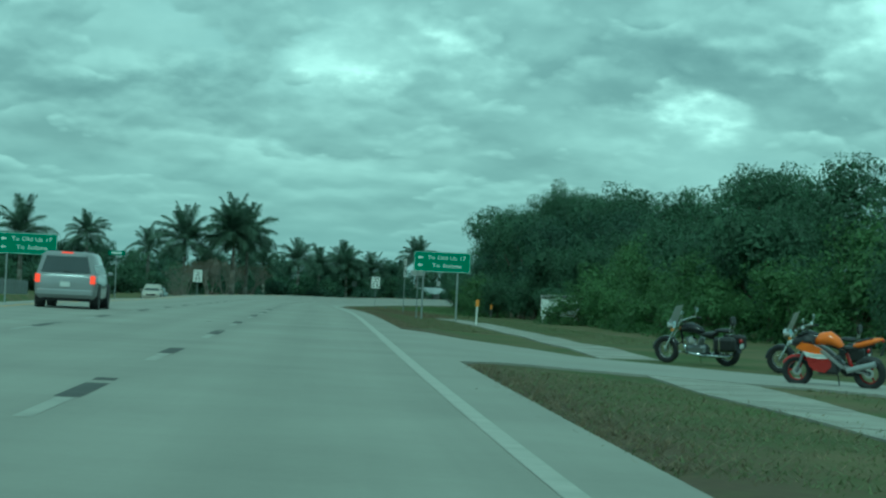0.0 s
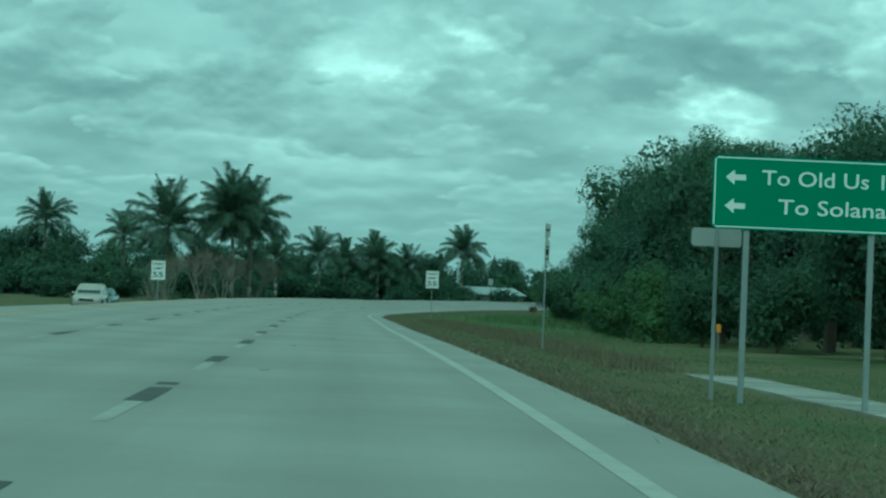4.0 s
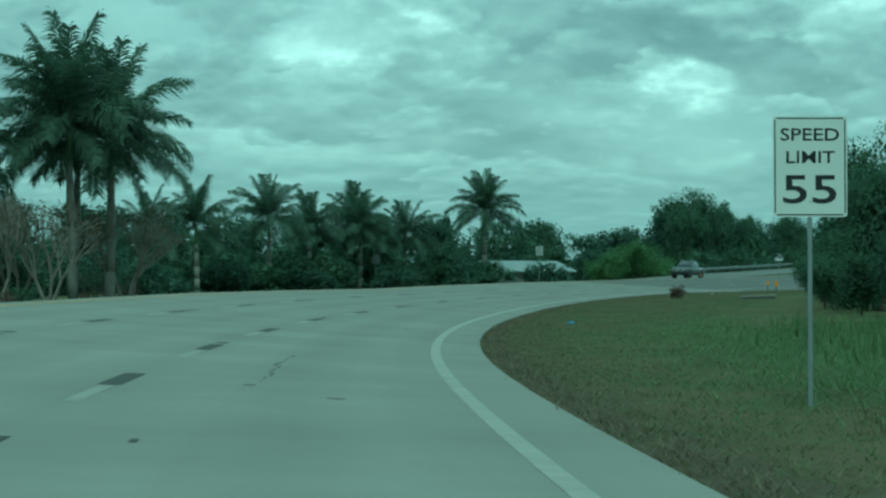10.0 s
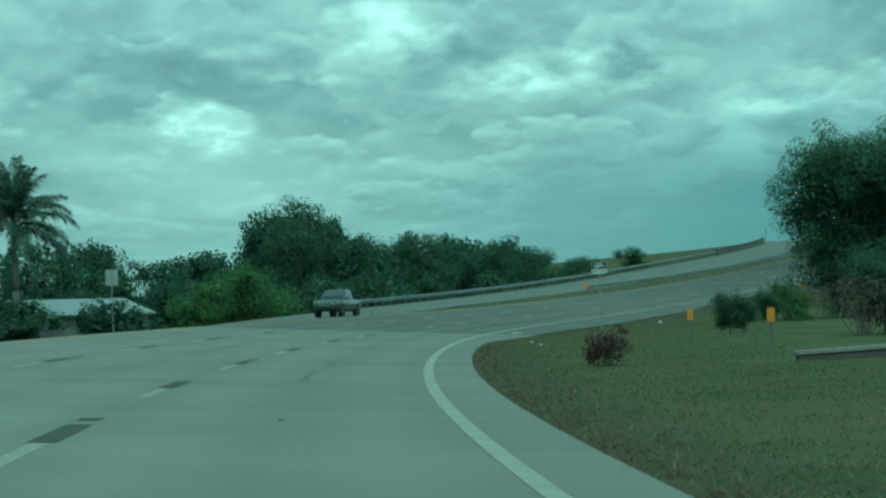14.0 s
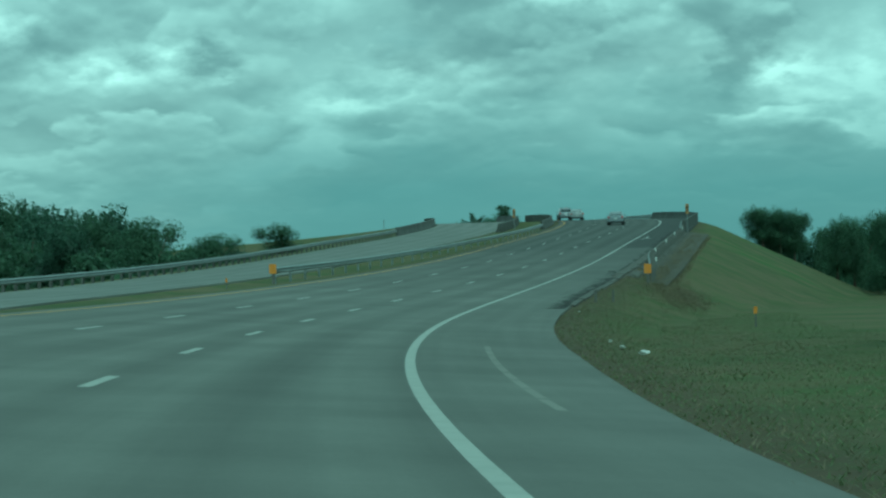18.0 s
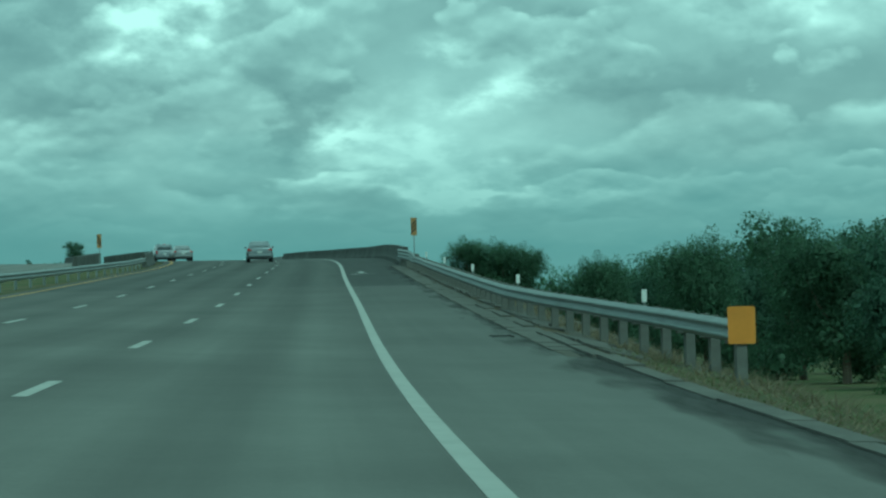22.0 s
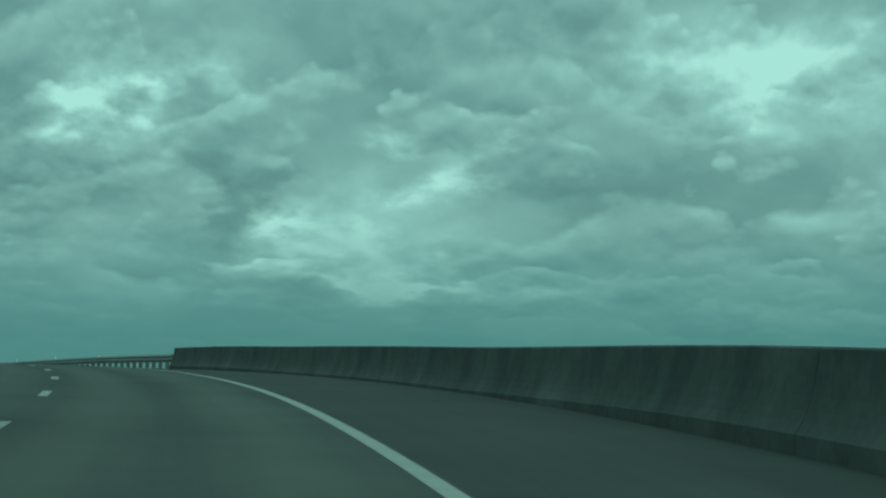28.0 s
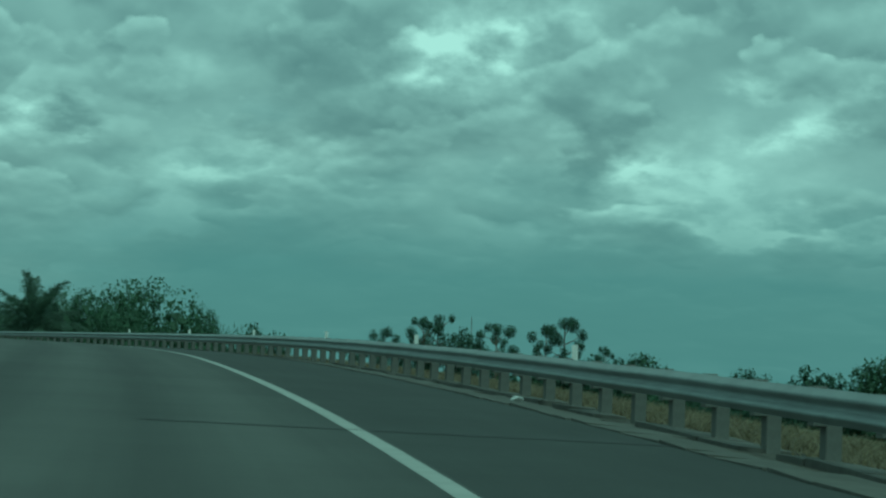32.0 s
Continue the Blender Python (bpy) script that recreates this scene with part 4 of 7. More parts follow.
def plate(w, h, mat, at=(0, 0, 0), thick=0.004, corner=0.04):
    """An upright plate with rounded corners, its face towards -y."""
    bm = bmesh.new()
    pts = []
    for cx, cz, a0 in ((w / 2 - corner, h / 2 - corner, 0), (-w / 2 + corner, h / 2 - corner, 90), (-w / 2 + corner, -h / 2 + corner, 180), (w / 2 - corner, -h / 2 + corner, 270)):
        for k in range(4):
            a = radians(a0 + 30 * k)
            pts.append((cx + corner * math.cos(a), cz + corner * math.sin(a)))
    front = [bm.verts.new((x + at[0], at[1] - thick / 2, z + at[2])) for x, z in pts]
    backs = [bm.verts.new((x + at[0], at[1] + thick / 2, z + at[2])) for x, z in pts]
    bm.faces.new(front)
    bm.faces.new(backs[::-1])
    n = len(pts)
    for i in range(n):
        bm.faces.new((front[i], backs[i], backs[(i + 1) % n], front[(i + 1) % n]))
    bmesh.ops.recalc_face_normals(bm, faces=bm.faces)
    return bm


def lettering(body, size, mat, parent, x, y, z, width=None):
    ob = new("lettering", text_mesh(body, size, mat, width))
    ob.parent = parent
    ob.location = (x, y, z)
    return ob


def arrow_left(parent, x, y, z, k=0.13):
    bm = bmesh.new()
    pts = ((-1, 0), (-0.1, -0.75), (-0.1, -0.28), (1, -0.28), (1, 0.28), (-0.1, 0.28), (-0.1, 0.75))
    f = bm.faces.new([bm.verts.new((a * k, 0, b * k)) for a, b in pts])
    f.normal_update()
    if f.normal.y > 0:
        f.normal_flip()
    ob = part("arrow", bm, M_WHITE, parent)
    ob.location = (x, y, z)


def guide_sign(s, e, bottom, w=2.62, h=0.93, turn=0.0, posts=(-0.85, 0.74)):
    g = ground_z(s, e)
    root = empty("guide_sign", stand(s, e, 0, turn), "green highway guide sign with white lettering on two steel posts", "road sign", "guide signs")
    z = surf(s, 0) + bottom + h / 2 - g
    part("panel", plate(w, h, M_GREEN, (0, 0, z), 0.006, 0.08), None, root).data.materials.append(M_GREEN)
    bm = bmesh.new()
    for bx, bz, bw, bh in ((0, h / 2 - 0.03, w - 0.1, 0.018), (0, -h / 2 + 0.03, w - 0.1, 0.018), (-w / 2 + 0.03, 0, 0.018, h - 0.1), (w / 2 - 0.03, 0, 0.018, h - 0.1)):
        box(bm, bw, 0.002, bh, (bx, -0.0045, z + bz))
    part("border", bm, M_WHITE, root)
    lettering("To Old Us 17", 0.27, M_WHITE, root, 0.2, -0.006, z + 0.19, 1.78)
    lettering("To Solana", 0.27, M_WHITE, root, 0.22, -0.006, z - 0.17, 1.38)
    arrow_left(root, -1.02, -0.005, z + 0.19)
    arrow_left(root, -1.02, -0.005, z - 0.17)
    for x in posts:
        part("post", boxed(0.075, 0.06, z + h / 2 - 0.1 + 0.3, (x, 0.045, (z + h / 2 - 0.1 - 0.3) / 2), bevel=0.008), M_STEEL, root)
    return root


for ob in (guide_sign(84.3, -4.05, 2.08), guide_sign(79.5, 14.4, 1.96)):
    for ch in ob.children:
        if not ch.data.materials or ch.data.materials[0] is None:
            ch.data.materials.clear()
            ch.data.materials.append(M_GREEN)


def simple_sign(name, s, e, top, w, h, mat, label, turn=0.0, post_w=0.05, tilt=0.0):
    root = empty(name, stand(s, e, 0, turn), label, "road sign")
    z = surf(s, 0) + top - ground_z(s, e) - h / 2
    me = mesh_of("plate", plate(w, h, mat, (0, 0, z), 0.004, 0.04), mat)
    part("plate", me, None, root)
    part("post", boxed(post_w, 0.035, z + h / 2 + 0.3, (0, 0.024, (z + h / 2 - 0.3) / 2), bevel=0.006), M_STEEL, root)
    for dz in (-h * 0.35, h * 0.35):
        part("bolt", tubed((0, -0.006, z + dz), (0, 0.0, z + dz), 0.012, seg=6), M_ALU, root)
    return root, z


def speed_sign(s, e, top, turn=0.0):
    root, z = simple_sign("speed_limit_sign", s, e, top, 0.86, 1.16, M_WHITE, "white speed limit 55 sign with black lettering on a steel post", turn)
    tagged(root, group="speed limit signs")
    bm = bmesh.new()
    w, h = 0.86, 1.16
    for bx, bz, bw, bh in ((0, h / 2 - 0.025, w - 0.09, 0.014), (0, -h / 2 + 0.025, w - 0.09, 0.014), (-w / 2 + 0.025, 0, 0.014, h - 0.09), (w / 2 - 0.025, 0, 0.014, h - 0.09)):
        box(bm, bw, 0.002, bh, (bx, -0.0035, z + bz))
    part("border", bm, M_INK, root)
    lettering("SPEED", 0.2, M_INK, root, 0, -0.005, z + 0.36, 0.68)
    lettering("LIMIT", 0.2, M_INK, root, 0, -0.005, z + 0.1, 0.56)
    lettering("55", 0.46, M_INK, root, 0, -0.005, z - 0.28, 0.62)


speed_sign(205.6, -4.05, 3.12)
speed_sign(192.0, 12.75, 2.85)

# bike lane sign: a white bicycle on a dark panel above a white strip
root, z = simple_sign("bike_lane_sign", 359.0, -4.5, 2.72, 0.62, 0.46, M_WHITE, "dark bike lane sign with a white bicycle on a steel post")
part("dark_panel", mesh_of("dark_panel", plate(0.6, 0.28, M_SIGNBLUE, (0, -0.004, z + 0.08), 0.003, 0.03), M_SIGNBLUE), None, root)
lettering("BIKE LANE", 0.13, M_INK, root, 0, -0.005, z - 0.145, 0.54)


def bicycle_flat(k, upright=True, thick=0.0):
    """A bicycle drawn flat: two rings and the frame's bars; k is half its length."""
    bm = bmesh.new()

    def bar(a, b, w=0.05):
        a, b = Vector(a), Vector(b)
        d = (b - a).normalized()
        n = Vector((-d.y, d.x)) * w / 2
        vs = [a + n, a - n, b - n, b + n]
        bm.faces.new([bm.verts.new((v.x * k, v.y * k, 0)) for v in vs])
    for cx in (-0.62, 0.62):
        for i in range(20):
            a0, a1 = math.tau * i / 20, math.tau * (i + 1) / 20
            vs = [(cx + r * math.cos(a), -0.1 + r * math.sin(a)) for r, a in ((0.36, a0), (0.36, a1), (0.29, a1), (0.29, a0))]
            bm.faces.new([bm.verts.new((x * k, y * k, 0)) for x, y in vs])
    for a, b in (((-0.62, -0.1), (-0.25, 0.32)), ((-0.25, 0.32), (0.38, 0.32)), ((-0.25, 0.32), (0.0, -0.1)), ((0.0, -0.1), (-0.62, -0.1)), ((0.0, -0.1), (0.38, 0.32)), ((0.62, -0.1), (0.32, 0.5)), ((0.32, 0.5), (0.16, 0.52)), ((-0.36, 0.42), (-0.14, 0.42)), ((-0.28, 0.42), (-0.22, 0.3))):
        bar(a, b, 0.07)
    bmesh.ops.recalc_face_normals(bm, faces=bm.faces)
    if sum(f.normal.z for f in bm.faces) < 0:
        bmesh.ops.reverse_faces(bm, faces=bm.faces)
    return bm


bm = bicycle_flat(0.225)
bmesh.ops.transform(bm, matrix=pose(0, -0.0075, z + 0.075, 90, 0, 0), verts=bm.verts)
part("bicycle", bm, M_WHITE, root)

# bike symbols and arrows painted on the shoulder
for s in (358.6, 544.2):
    root = tagged(new("bike_lane_symbol"), "white bicycle and arrow painted on the shoulder", "road marking", "painted symbols", "structure")
    for name, bm in (("bicycle", bicycle_flat(0.52)), ("arrow", bmesh.new())):
        if name == "arrow":
            for poly in (((-0.12, 2.2), (0.12, 2.2), (0.12, 4.4), (-0.12, 4.4)), ((-0.32, 4.0), (0.0, 5.5), (0.32, 4.0), (0.12, 4.15), (-0.12, 4.15))):
                bm.faces.new([bm.verts.new((x, y + 0.2, 0)) for x, y in poly])
        for v in bm.verts:
            k = 3.4 if name == "bicycle" else 1.0
            q = P(s + v.co.y * k, -0.82 - v.co.x, 0.004)
            v.co = q
        bmesh.ops.recalc_face_normals(bm, faces=bm.faces)
        if sum(f.normal.z for f in bm.faces) < 0:
            bmesh.ops.reverse_faces(bm, faces=bm.faces)
        part(name, bm, M_LINE, root)


# object markers: black and amber stripes
def object_marker(s, e, top, slope=1, zf=None):
    root = empty("object_marker", stand(s, e, 0), "black and amber striped object marker on a steel post", "road sign", "object markers")
    w, h = 0.31, 0.92
    z = surf(s, 0) + top - ground_z(s, e) - h / 2
    part("plate", mesh_of("plate", plate(w, h, M_AMBER, (0, 0, z), 0.004, 0.03), M_AMBER), None, root)
    for i in range(-4, 5):
        bm = bmesh.new()
        c = i * 0.186
        pts = []
        for x in (-w / 2 + 0.01, w / 2 - 0.01):
            mid = c + slope * x
            lo, hi = max(-h / 2 + 0.01, mid - 0.047), min(h / 2 - 0.01, mid + 0.047)
            pts.append((x, lo, hi))
        if any(hi <= lo for _, lo, hi in pts):
            bm.free()
            continue
        (x0, a0, b0), (x1, a1, b1) = pts
        f = bm.faces.new([bm.verts.new(v) for v in ((x0, -0.0045, z + a0), (x1, -0.0045, z + a1), (x1, -0.0045, z + b1), (x0, -0.0045, z + b0))])
        part("stripe", bm, M_INK, root)
    part("post", boxed(0.05, 0.035, z + h / 2 + 0.2, (0, 0.022, (z + h / 2 - 0.3) / 2)), M_STEEL, root)
    return root


object_marker(560.75, -3.78, 2.52)
object_marker(598.0, 15.6, 2.1, -1)


# end plates and delineators
def end_plate(s, e, zc, label):
    q = P(s, e)
    root = empty("end_marker", pose(q.x, q.y, q.z, 0, 0, heading(s)), label, "reflector plate", "rail end plates")
    part("plate", mesh_of("plate", plate(0.37, 0.5, M_ORANGE, (0, 0, zc), 0.01, 0.03), M_ORANGE), None, root)
    part("post", boxed(0.15, 0.15, zc + 0.6, (0, 0.1, (zc - 0.6) / 2), bevel=0.01), M_WOOD, root)


end_plate(474.0, -4.72, 0.54, "square amber reflector plate on the guardrail's end")
end_plate(470.4, 14.45, 0.5, "square amber reflector plate on the median rail's end")


def delineator(s, e, h, plate_mat, post_mat, w, ph, label, lean=0.0):
    root = empty("delineator", stand(s, e, 0) @ pose(0, 0, 0, 0, lean, 0), label, "delineator", "delineators")
    part("post", boxed(0.06, 0.02, h + 0.2, (0, 0.012, (h - 0.2) / 2)), post_mat, root)
    part("reflector", mesh_of("reflector", plate(w, ph, plate_mat, (0, -0.003, h - ph / 2), 0.006, 0.02), plate_mat), None, root)


delineator(76.7, -5.2, 1.08, M_ORANGE, M_WHITE, 0.14, 0.29, "white post with an amber reflector plate in the grass", 1.5)
delineator(123.0, -9.6, 0.85, M_ORANGE, M_WOOD, 0.14, 0.25, "amber reflector plate on a thin post before the thicket")
delineator(434.7, -9.7, 0.72, M_ORANGE, M_WOOD, 0.13, 0.24, "amber reflector on a dark post on the embankment")
delineator(333.5, -7.0, 1.0, M_ORANGE, M_WOOD, 0.17, 0.32, "amber reflector on a dark post in the grass")
delineator(324.8, -8.4, 1.0, M_ORANGE, M_WOOD, 0.2, 0.36, "amber reflector on a dark post in the grass")
delineator(462.0, 14.9, 0.6, M_ORANGE, M_WOOD, 0.1, 0.2, "small amber reflector post in the median")
delineator(405.0, 13.4, 0.6, M_ORANGE, M_WOOD, 0.1, 0.2, "small amber reflector post in the median")
for s, e in ((446.0, -3.75), (449.5, -4.3)):
    root = empty("stub_post", stand(s, e, 0), "short dark wooden stub post at the road's edge", "post", "stub posts")
    part("stub", boxed(0.09, 0.09, 0.62, (0, 0, 0.21), (3, 2, 10), bevel=0.01), M_WOOD, root)
for s in (483.2, 499.3, 515.5, 531.5, 547.5, 700.0, 716.0, 732.0, 748.0, 764.0, 780.0):
    e = rail_r(s) - 0.32 if s < 600 else -4.27
    q = P(s, e, 0.5)
    root = empty("rail_delineator", pose(q.x, q.y, q.z, 0, 0, heading(s)), "small white reflector plate on the guardrail post", "delineator", "rail delineators")
    part("reflector", mesh_of("reflector", plate(0.09, 0.22, M_WHITE, (0, 0, 0.24), 0.006, 0.01), M_WHITE), None, root)
    part("bracket", boxed(0.03, 0.01, 0.22, (0, 0.008, 0.05)), M_STEEL, root)

# backs of signs that face the other carriageway
for s, e, top, w, h in ((392.3, 25.6, 3.9, 0.76, 0.92), (403.0, 48.2, 3.3, 1.0, 1.05)):
    root, z = simple_sign("sign_back", s, e, top, w, h, M_ALU, "bare grey aluminium back of a road sign on a post", 180)
    tagged(root, group="sign backs")
root, z = simple_sign("sign_back", 85.4, -3.0, 2.12, 0.66, 0.24, M_ALU, "small grey sign back behind the guide sign", 180)
root, z = simple_sign("route_marker", 116.5, -3.75, 3.2, 0.38, 0.38, M_WHITE, "pale route marker plates seen edge-on on a tall post", 62)
part("lower_plate", mesh_of("lower_plate", plate(0.34, 0.62, M_WHITE, (0, 0, z - 0.56), 0.004, 0.03), M_WHITE), None, root)
for dz, bw, bh in ((0.02, 0.24, 0.06), (-0.44, 0.16, 0.05), (-0.58, 0.2, 0.16), (-0.76, 0.2, 0.05)):
    part("bar", boxed(bw, 0.002, bh, (0, -0.004, z + dz)), M_INK, root)

# street name sign
root, z = simple_sign("street_name_sign", 109.0, 13.0, 2.75, 0.9, 0.23, M_GREEN, "green street name blade on a post")
part("bar", boxed(0.6, 0.002, 0.08, (0, -0.004, z)), M_WHITE, root)

# land for sale board
g = ground_z(97.5, -11.1)
root = empty("sale_board", stand(97.5, -11.1, 0, 4), "white land for sale board on short posts half behind a bush", "signboard")
zt = surf(97.5) + 1.32 - g
part("panel", boxed(2.1, 0.02, 1.1, (0, 0, zt - 0.55), bevel=0.004), M_WHITE, root)
for x in (-0.9, 0.93):
    part("post", boxed(0.09, 0.09, zt + 0.2, (x, 0.06, (zt - 0.5) / 2)), M_WHITE, root)
part("header", boxed(2.06, 0.003, 0.2, (0, -0.012, zt - 0.12)), M_INK, root)
lettering("LAND FOR SALE ", 0.16, M_WHITE, root, -0.35, -0.0155, zt - 0.12, 1.2)
part("bar", boxed(0.66, 0.002, 0.09, (0.64, -0.0145, zt - 0.12)), M_WHITE, root)
lettering("COMMERCIAL", 0.12, M_INK, root, 0.1, -0.0125, zt - 0.32, 0.8)
lettering("CITY WATER AND", 0.12, M_INK, root, -0.05, -0.0125, zt - 0.47, 1.0)
part("owner_strip", boxed(1.3, 0.003, 0.11, (0.0, -0.012, zt - 0.62)), M_INK, root)
lettering("OWNER FINANCE", 0.11, M_WHITE, root, 0, -0.0155, zt - 0.62, 1.0)
for i, x in enumerate((-0.6, -0.42, -0.25, 0.0, 0.17, 0.34, 0.5)):
    part("bar", boxed(0.11, 0.003, 0.16, (x, -0.012, zt - 0.8)), M_SIGNBLUE, root)
part("bar", boxed(1.5, 0.003, 0.07, (0, -0.012, zt - 1.0)), M_INK, root)


# ---- plants ----
def leaf_cloud(seed, lobes, n, size, mat, inner=0.22, name="crown", big=2.6, body=None):
    """Many single leaf blades over the shells of overlapping lobes (centre, radii); larger sprays fill the inside."""
    r = np.random.RandomState(seed)
    vol = np.array([a[1][0] * a[1][2] for a in lobes])
    pick = r.choice(len(lobes), n, p=vol / vol.sum())
    c = np.array([lobes[i][0] for i in pick], float)
    rad = np.array([lobes[i][1] for i in pick], float)
    d = r.normal(size=(n, 3))
    d /= np.linalg.norm(d, axis=1)[:, None]
    deep = (r.rand(n) < inner) & (pick < (len(lobes) if body is None else body))
    shell = np.where(deep, r.uniform(0.25, 0.72, n), r.uniform(0.74, 1.0, n))
    # twigs: leaves gather in bunches
    ph = np.sin(d[:, 0] * 11 + pick) * np.sin(d[:, 1] * 11 + 2 * pick) * np.sin(d[:, 2] * 10)
    pos = c + d * rad * (shell + 0.12 * ph)[:, None]
    nrm = d + r.normal(size=(n, 3)) * 0.6
    nrm[:, 2] += 0.45
    nrm /= np.linalg.norm(nrm, axis=1)[:, None]
    t = np.cross(nrm, r.normal(size=(n, 3)))
    t /= np.linalg.norm(t, axis=1)[:, None]
    b = np.cross(nrm, t)
    s = (size * r.uniform(0.6, 1.35, n) * np.where(deep, big, 1.0))[:, None]
    v = np.stack([pos + t * s, pos - t * s * 0.6 + b * s * 0.55, pos - t * s * 0.6 - b * s * 0.55], 1).reshape(-1, 3)
    f = np.arange(3 * n).reshape(-1, 3)
    me = bpy.data.meshes.new(name)
    me.from_pydata(v.tolist(), [], f.tolist())
    me.materials.append(mat)
    # a leaf takes light as the rounded spray that it belongs to
    soft = d + r.normal(size=(n, 3)) * 0.25
    soft[:, 2] += 0.45
    soft /= np.linalg.norm(soft, axis=1)[:, None]
    me.normals_split_custom_set_from_vertices(np.repeat(soft, 3, axis=0).tolist())
    return me


def limb(bm, a, b, r0, r1, seg=6, bend=0.12, rng=None):
    a, b = Vector(a), Vector(b)
    mid = (a + b) / 2 + Vector((rng.uniform(-1, 1), rng.uniform(-1, 1), rng.uniform(-0.3, 0.6))) * bend * (b - a).length
    tube(bm, a, mid, r0, (r0 + r1) / 2, seg)
    tube(bm, mid, b, (r0 + r1) / 2, r1, seg)


def make_tree(seed, height, spread, mat, n_leaf, size, trunk=0.3, low=0.15, lobes=11, name="tree", label="", group="", inner=0.25, big=2.4):
    """A tree at the origin: tapered trunk with limbs, and a crown of single leaves."""
    rng = random.Random(seed)
    root = empty(name, Matrix.Identity(4), label, "tree", group)
    ls = []
    for i in range(lobes):
        a = rng.uniform(0, math.tau)
        k = rng.uniform(low, 0.93)
        rr = spread * rng.uniform(0.05, 0.72) * (1.0 - 0.62 * max(0, k - 0.45))
        rad = spread * rng.uniform(0.26, 0.46)
        ls.append(((rr * math.cos(a), rr * math.sin(a), height * k - rad * 0.25), (rad, rad, rad * rng.uniform(0.7, 0.95))))
    ls.append(((0, 0, height * 0.55), (spread * 0.55, spread * 0.55, height * 0.38)))
    tufts = []
    for c, q in ls[:-1]:
        for k in range(5):
            v = Vector((rng.gauss(0, 1), rng.gauss(0, 1), rng.gauss(0.35, 0.8))).normalized()
            w = q[0] * rng.uniform(0.28, 0.42)
            tufts.append(((c[0] + v.x * q[0], c[1] + v.y * q[0], c[2] + v.z * q[2]), (w, w, w * 0.85)))
    part("crown", leaf_cloud(seed, ls + tufts, n_leaf, size, mat, inner=inner, big=big, body=len(ls)), None, root)
    bm = bmesh.new()
    fork = Vector((rng.uniform(-0.2, 0.2), rng.uniform(-0.2, 0.2), height * max(0.22, low)))
    tube(bm, (0, 0, -0.3), fork, trunk, trunk * 0.72, 8)
    for c, _ in ls[:8]:
        limb(bm, fork, c, trunk * 0.45, 0.03, 5, rng=rng)
    part("trunk", bm, M_BARK, root)
    return root


def frond_mesh(seed, start, bend, length=3.3, leaflets=92, mat=None):
    """A feather leaf towards +x: leaves the crown at the angle start and arches down by bend degrees."""
    r = random.Random(seed)
    pts, p, n = [Vector((0, 0, 0))], Vector((0, 0, 0)), 14
    for k in range(n):
        a = radians(start - bend * ((k + 0.5) / n) ** 1.5)
        p = p + Vector((math.cos(a), 0, math.sin(a))) * (length / n)
        pts.append(p)
    verts, faces = [], []

    def spine(u):
        k = min(n - 1, int(u * n))
        return pts[k].lerp(pts[k + 1], u * n - k)
    for k in range(n):
        a, b = pts[k], pts[k + 1]
        w = 0.04 * (1 - k / (n + 1))
        i = len(verts)
        verts += [a + Vector((0, w, 0)), a - Vector((0, w, 0)), b - Vector((0, w * 0.8, 0)), b + Vector((0, w * 0.8, 0)), a + Vector((0, 0, -w)), b + Vector((0, 0, -w))]
        faces += [(i, i + 1, i + 2, i + 3), (i, i + 3, i + 5, i + 4), (i + 1, i + 4, i + 5, i + 2)]
    for k in range(leaflets):
        u = 0.14 + 0.86 * k / leaflets
        p = spine(u)
        d = (spine(min(1, u + 0.03)) - spine(u - 0.03)).normalized()
        ll = length * 0.25 * min(1.0, 0.35 + 2.2 * u, 0.45 + 1.6 * (1 - u)) * r.uniform(0.8, 1.15)
        for side in (-1, 1):
            out = (Vector((0, side, 0)) + d * 1.0 + Vector((0, 0, r.choice((0.45, 0.0, -0.4)) + r.uniform(-0.2, 0.2)))).normalized()
            mid = p + out * ll * 0.5
            tip = p + out * ll + Vector((0, 0, -0.32 * ll))
            w = d * 0.021
            i = len(verts)
            verts += [p - w, p + w, mid + w, mid - w, tip]
            faces += [(i, i + 1, i + 2, i + 3), (i + 3, i + 2, i + 4)]
    return raw_mesh("frond", verts, faces, mat or M_PALM), max(v.z for v in verts)


FRONDS = [frond_mesh(i, a, b) for i, (a, b) in enumerate(((84, 26), (72, 46), (58, 64), (44, 76), (28, 80), (10, 68), (-8, 50)))]


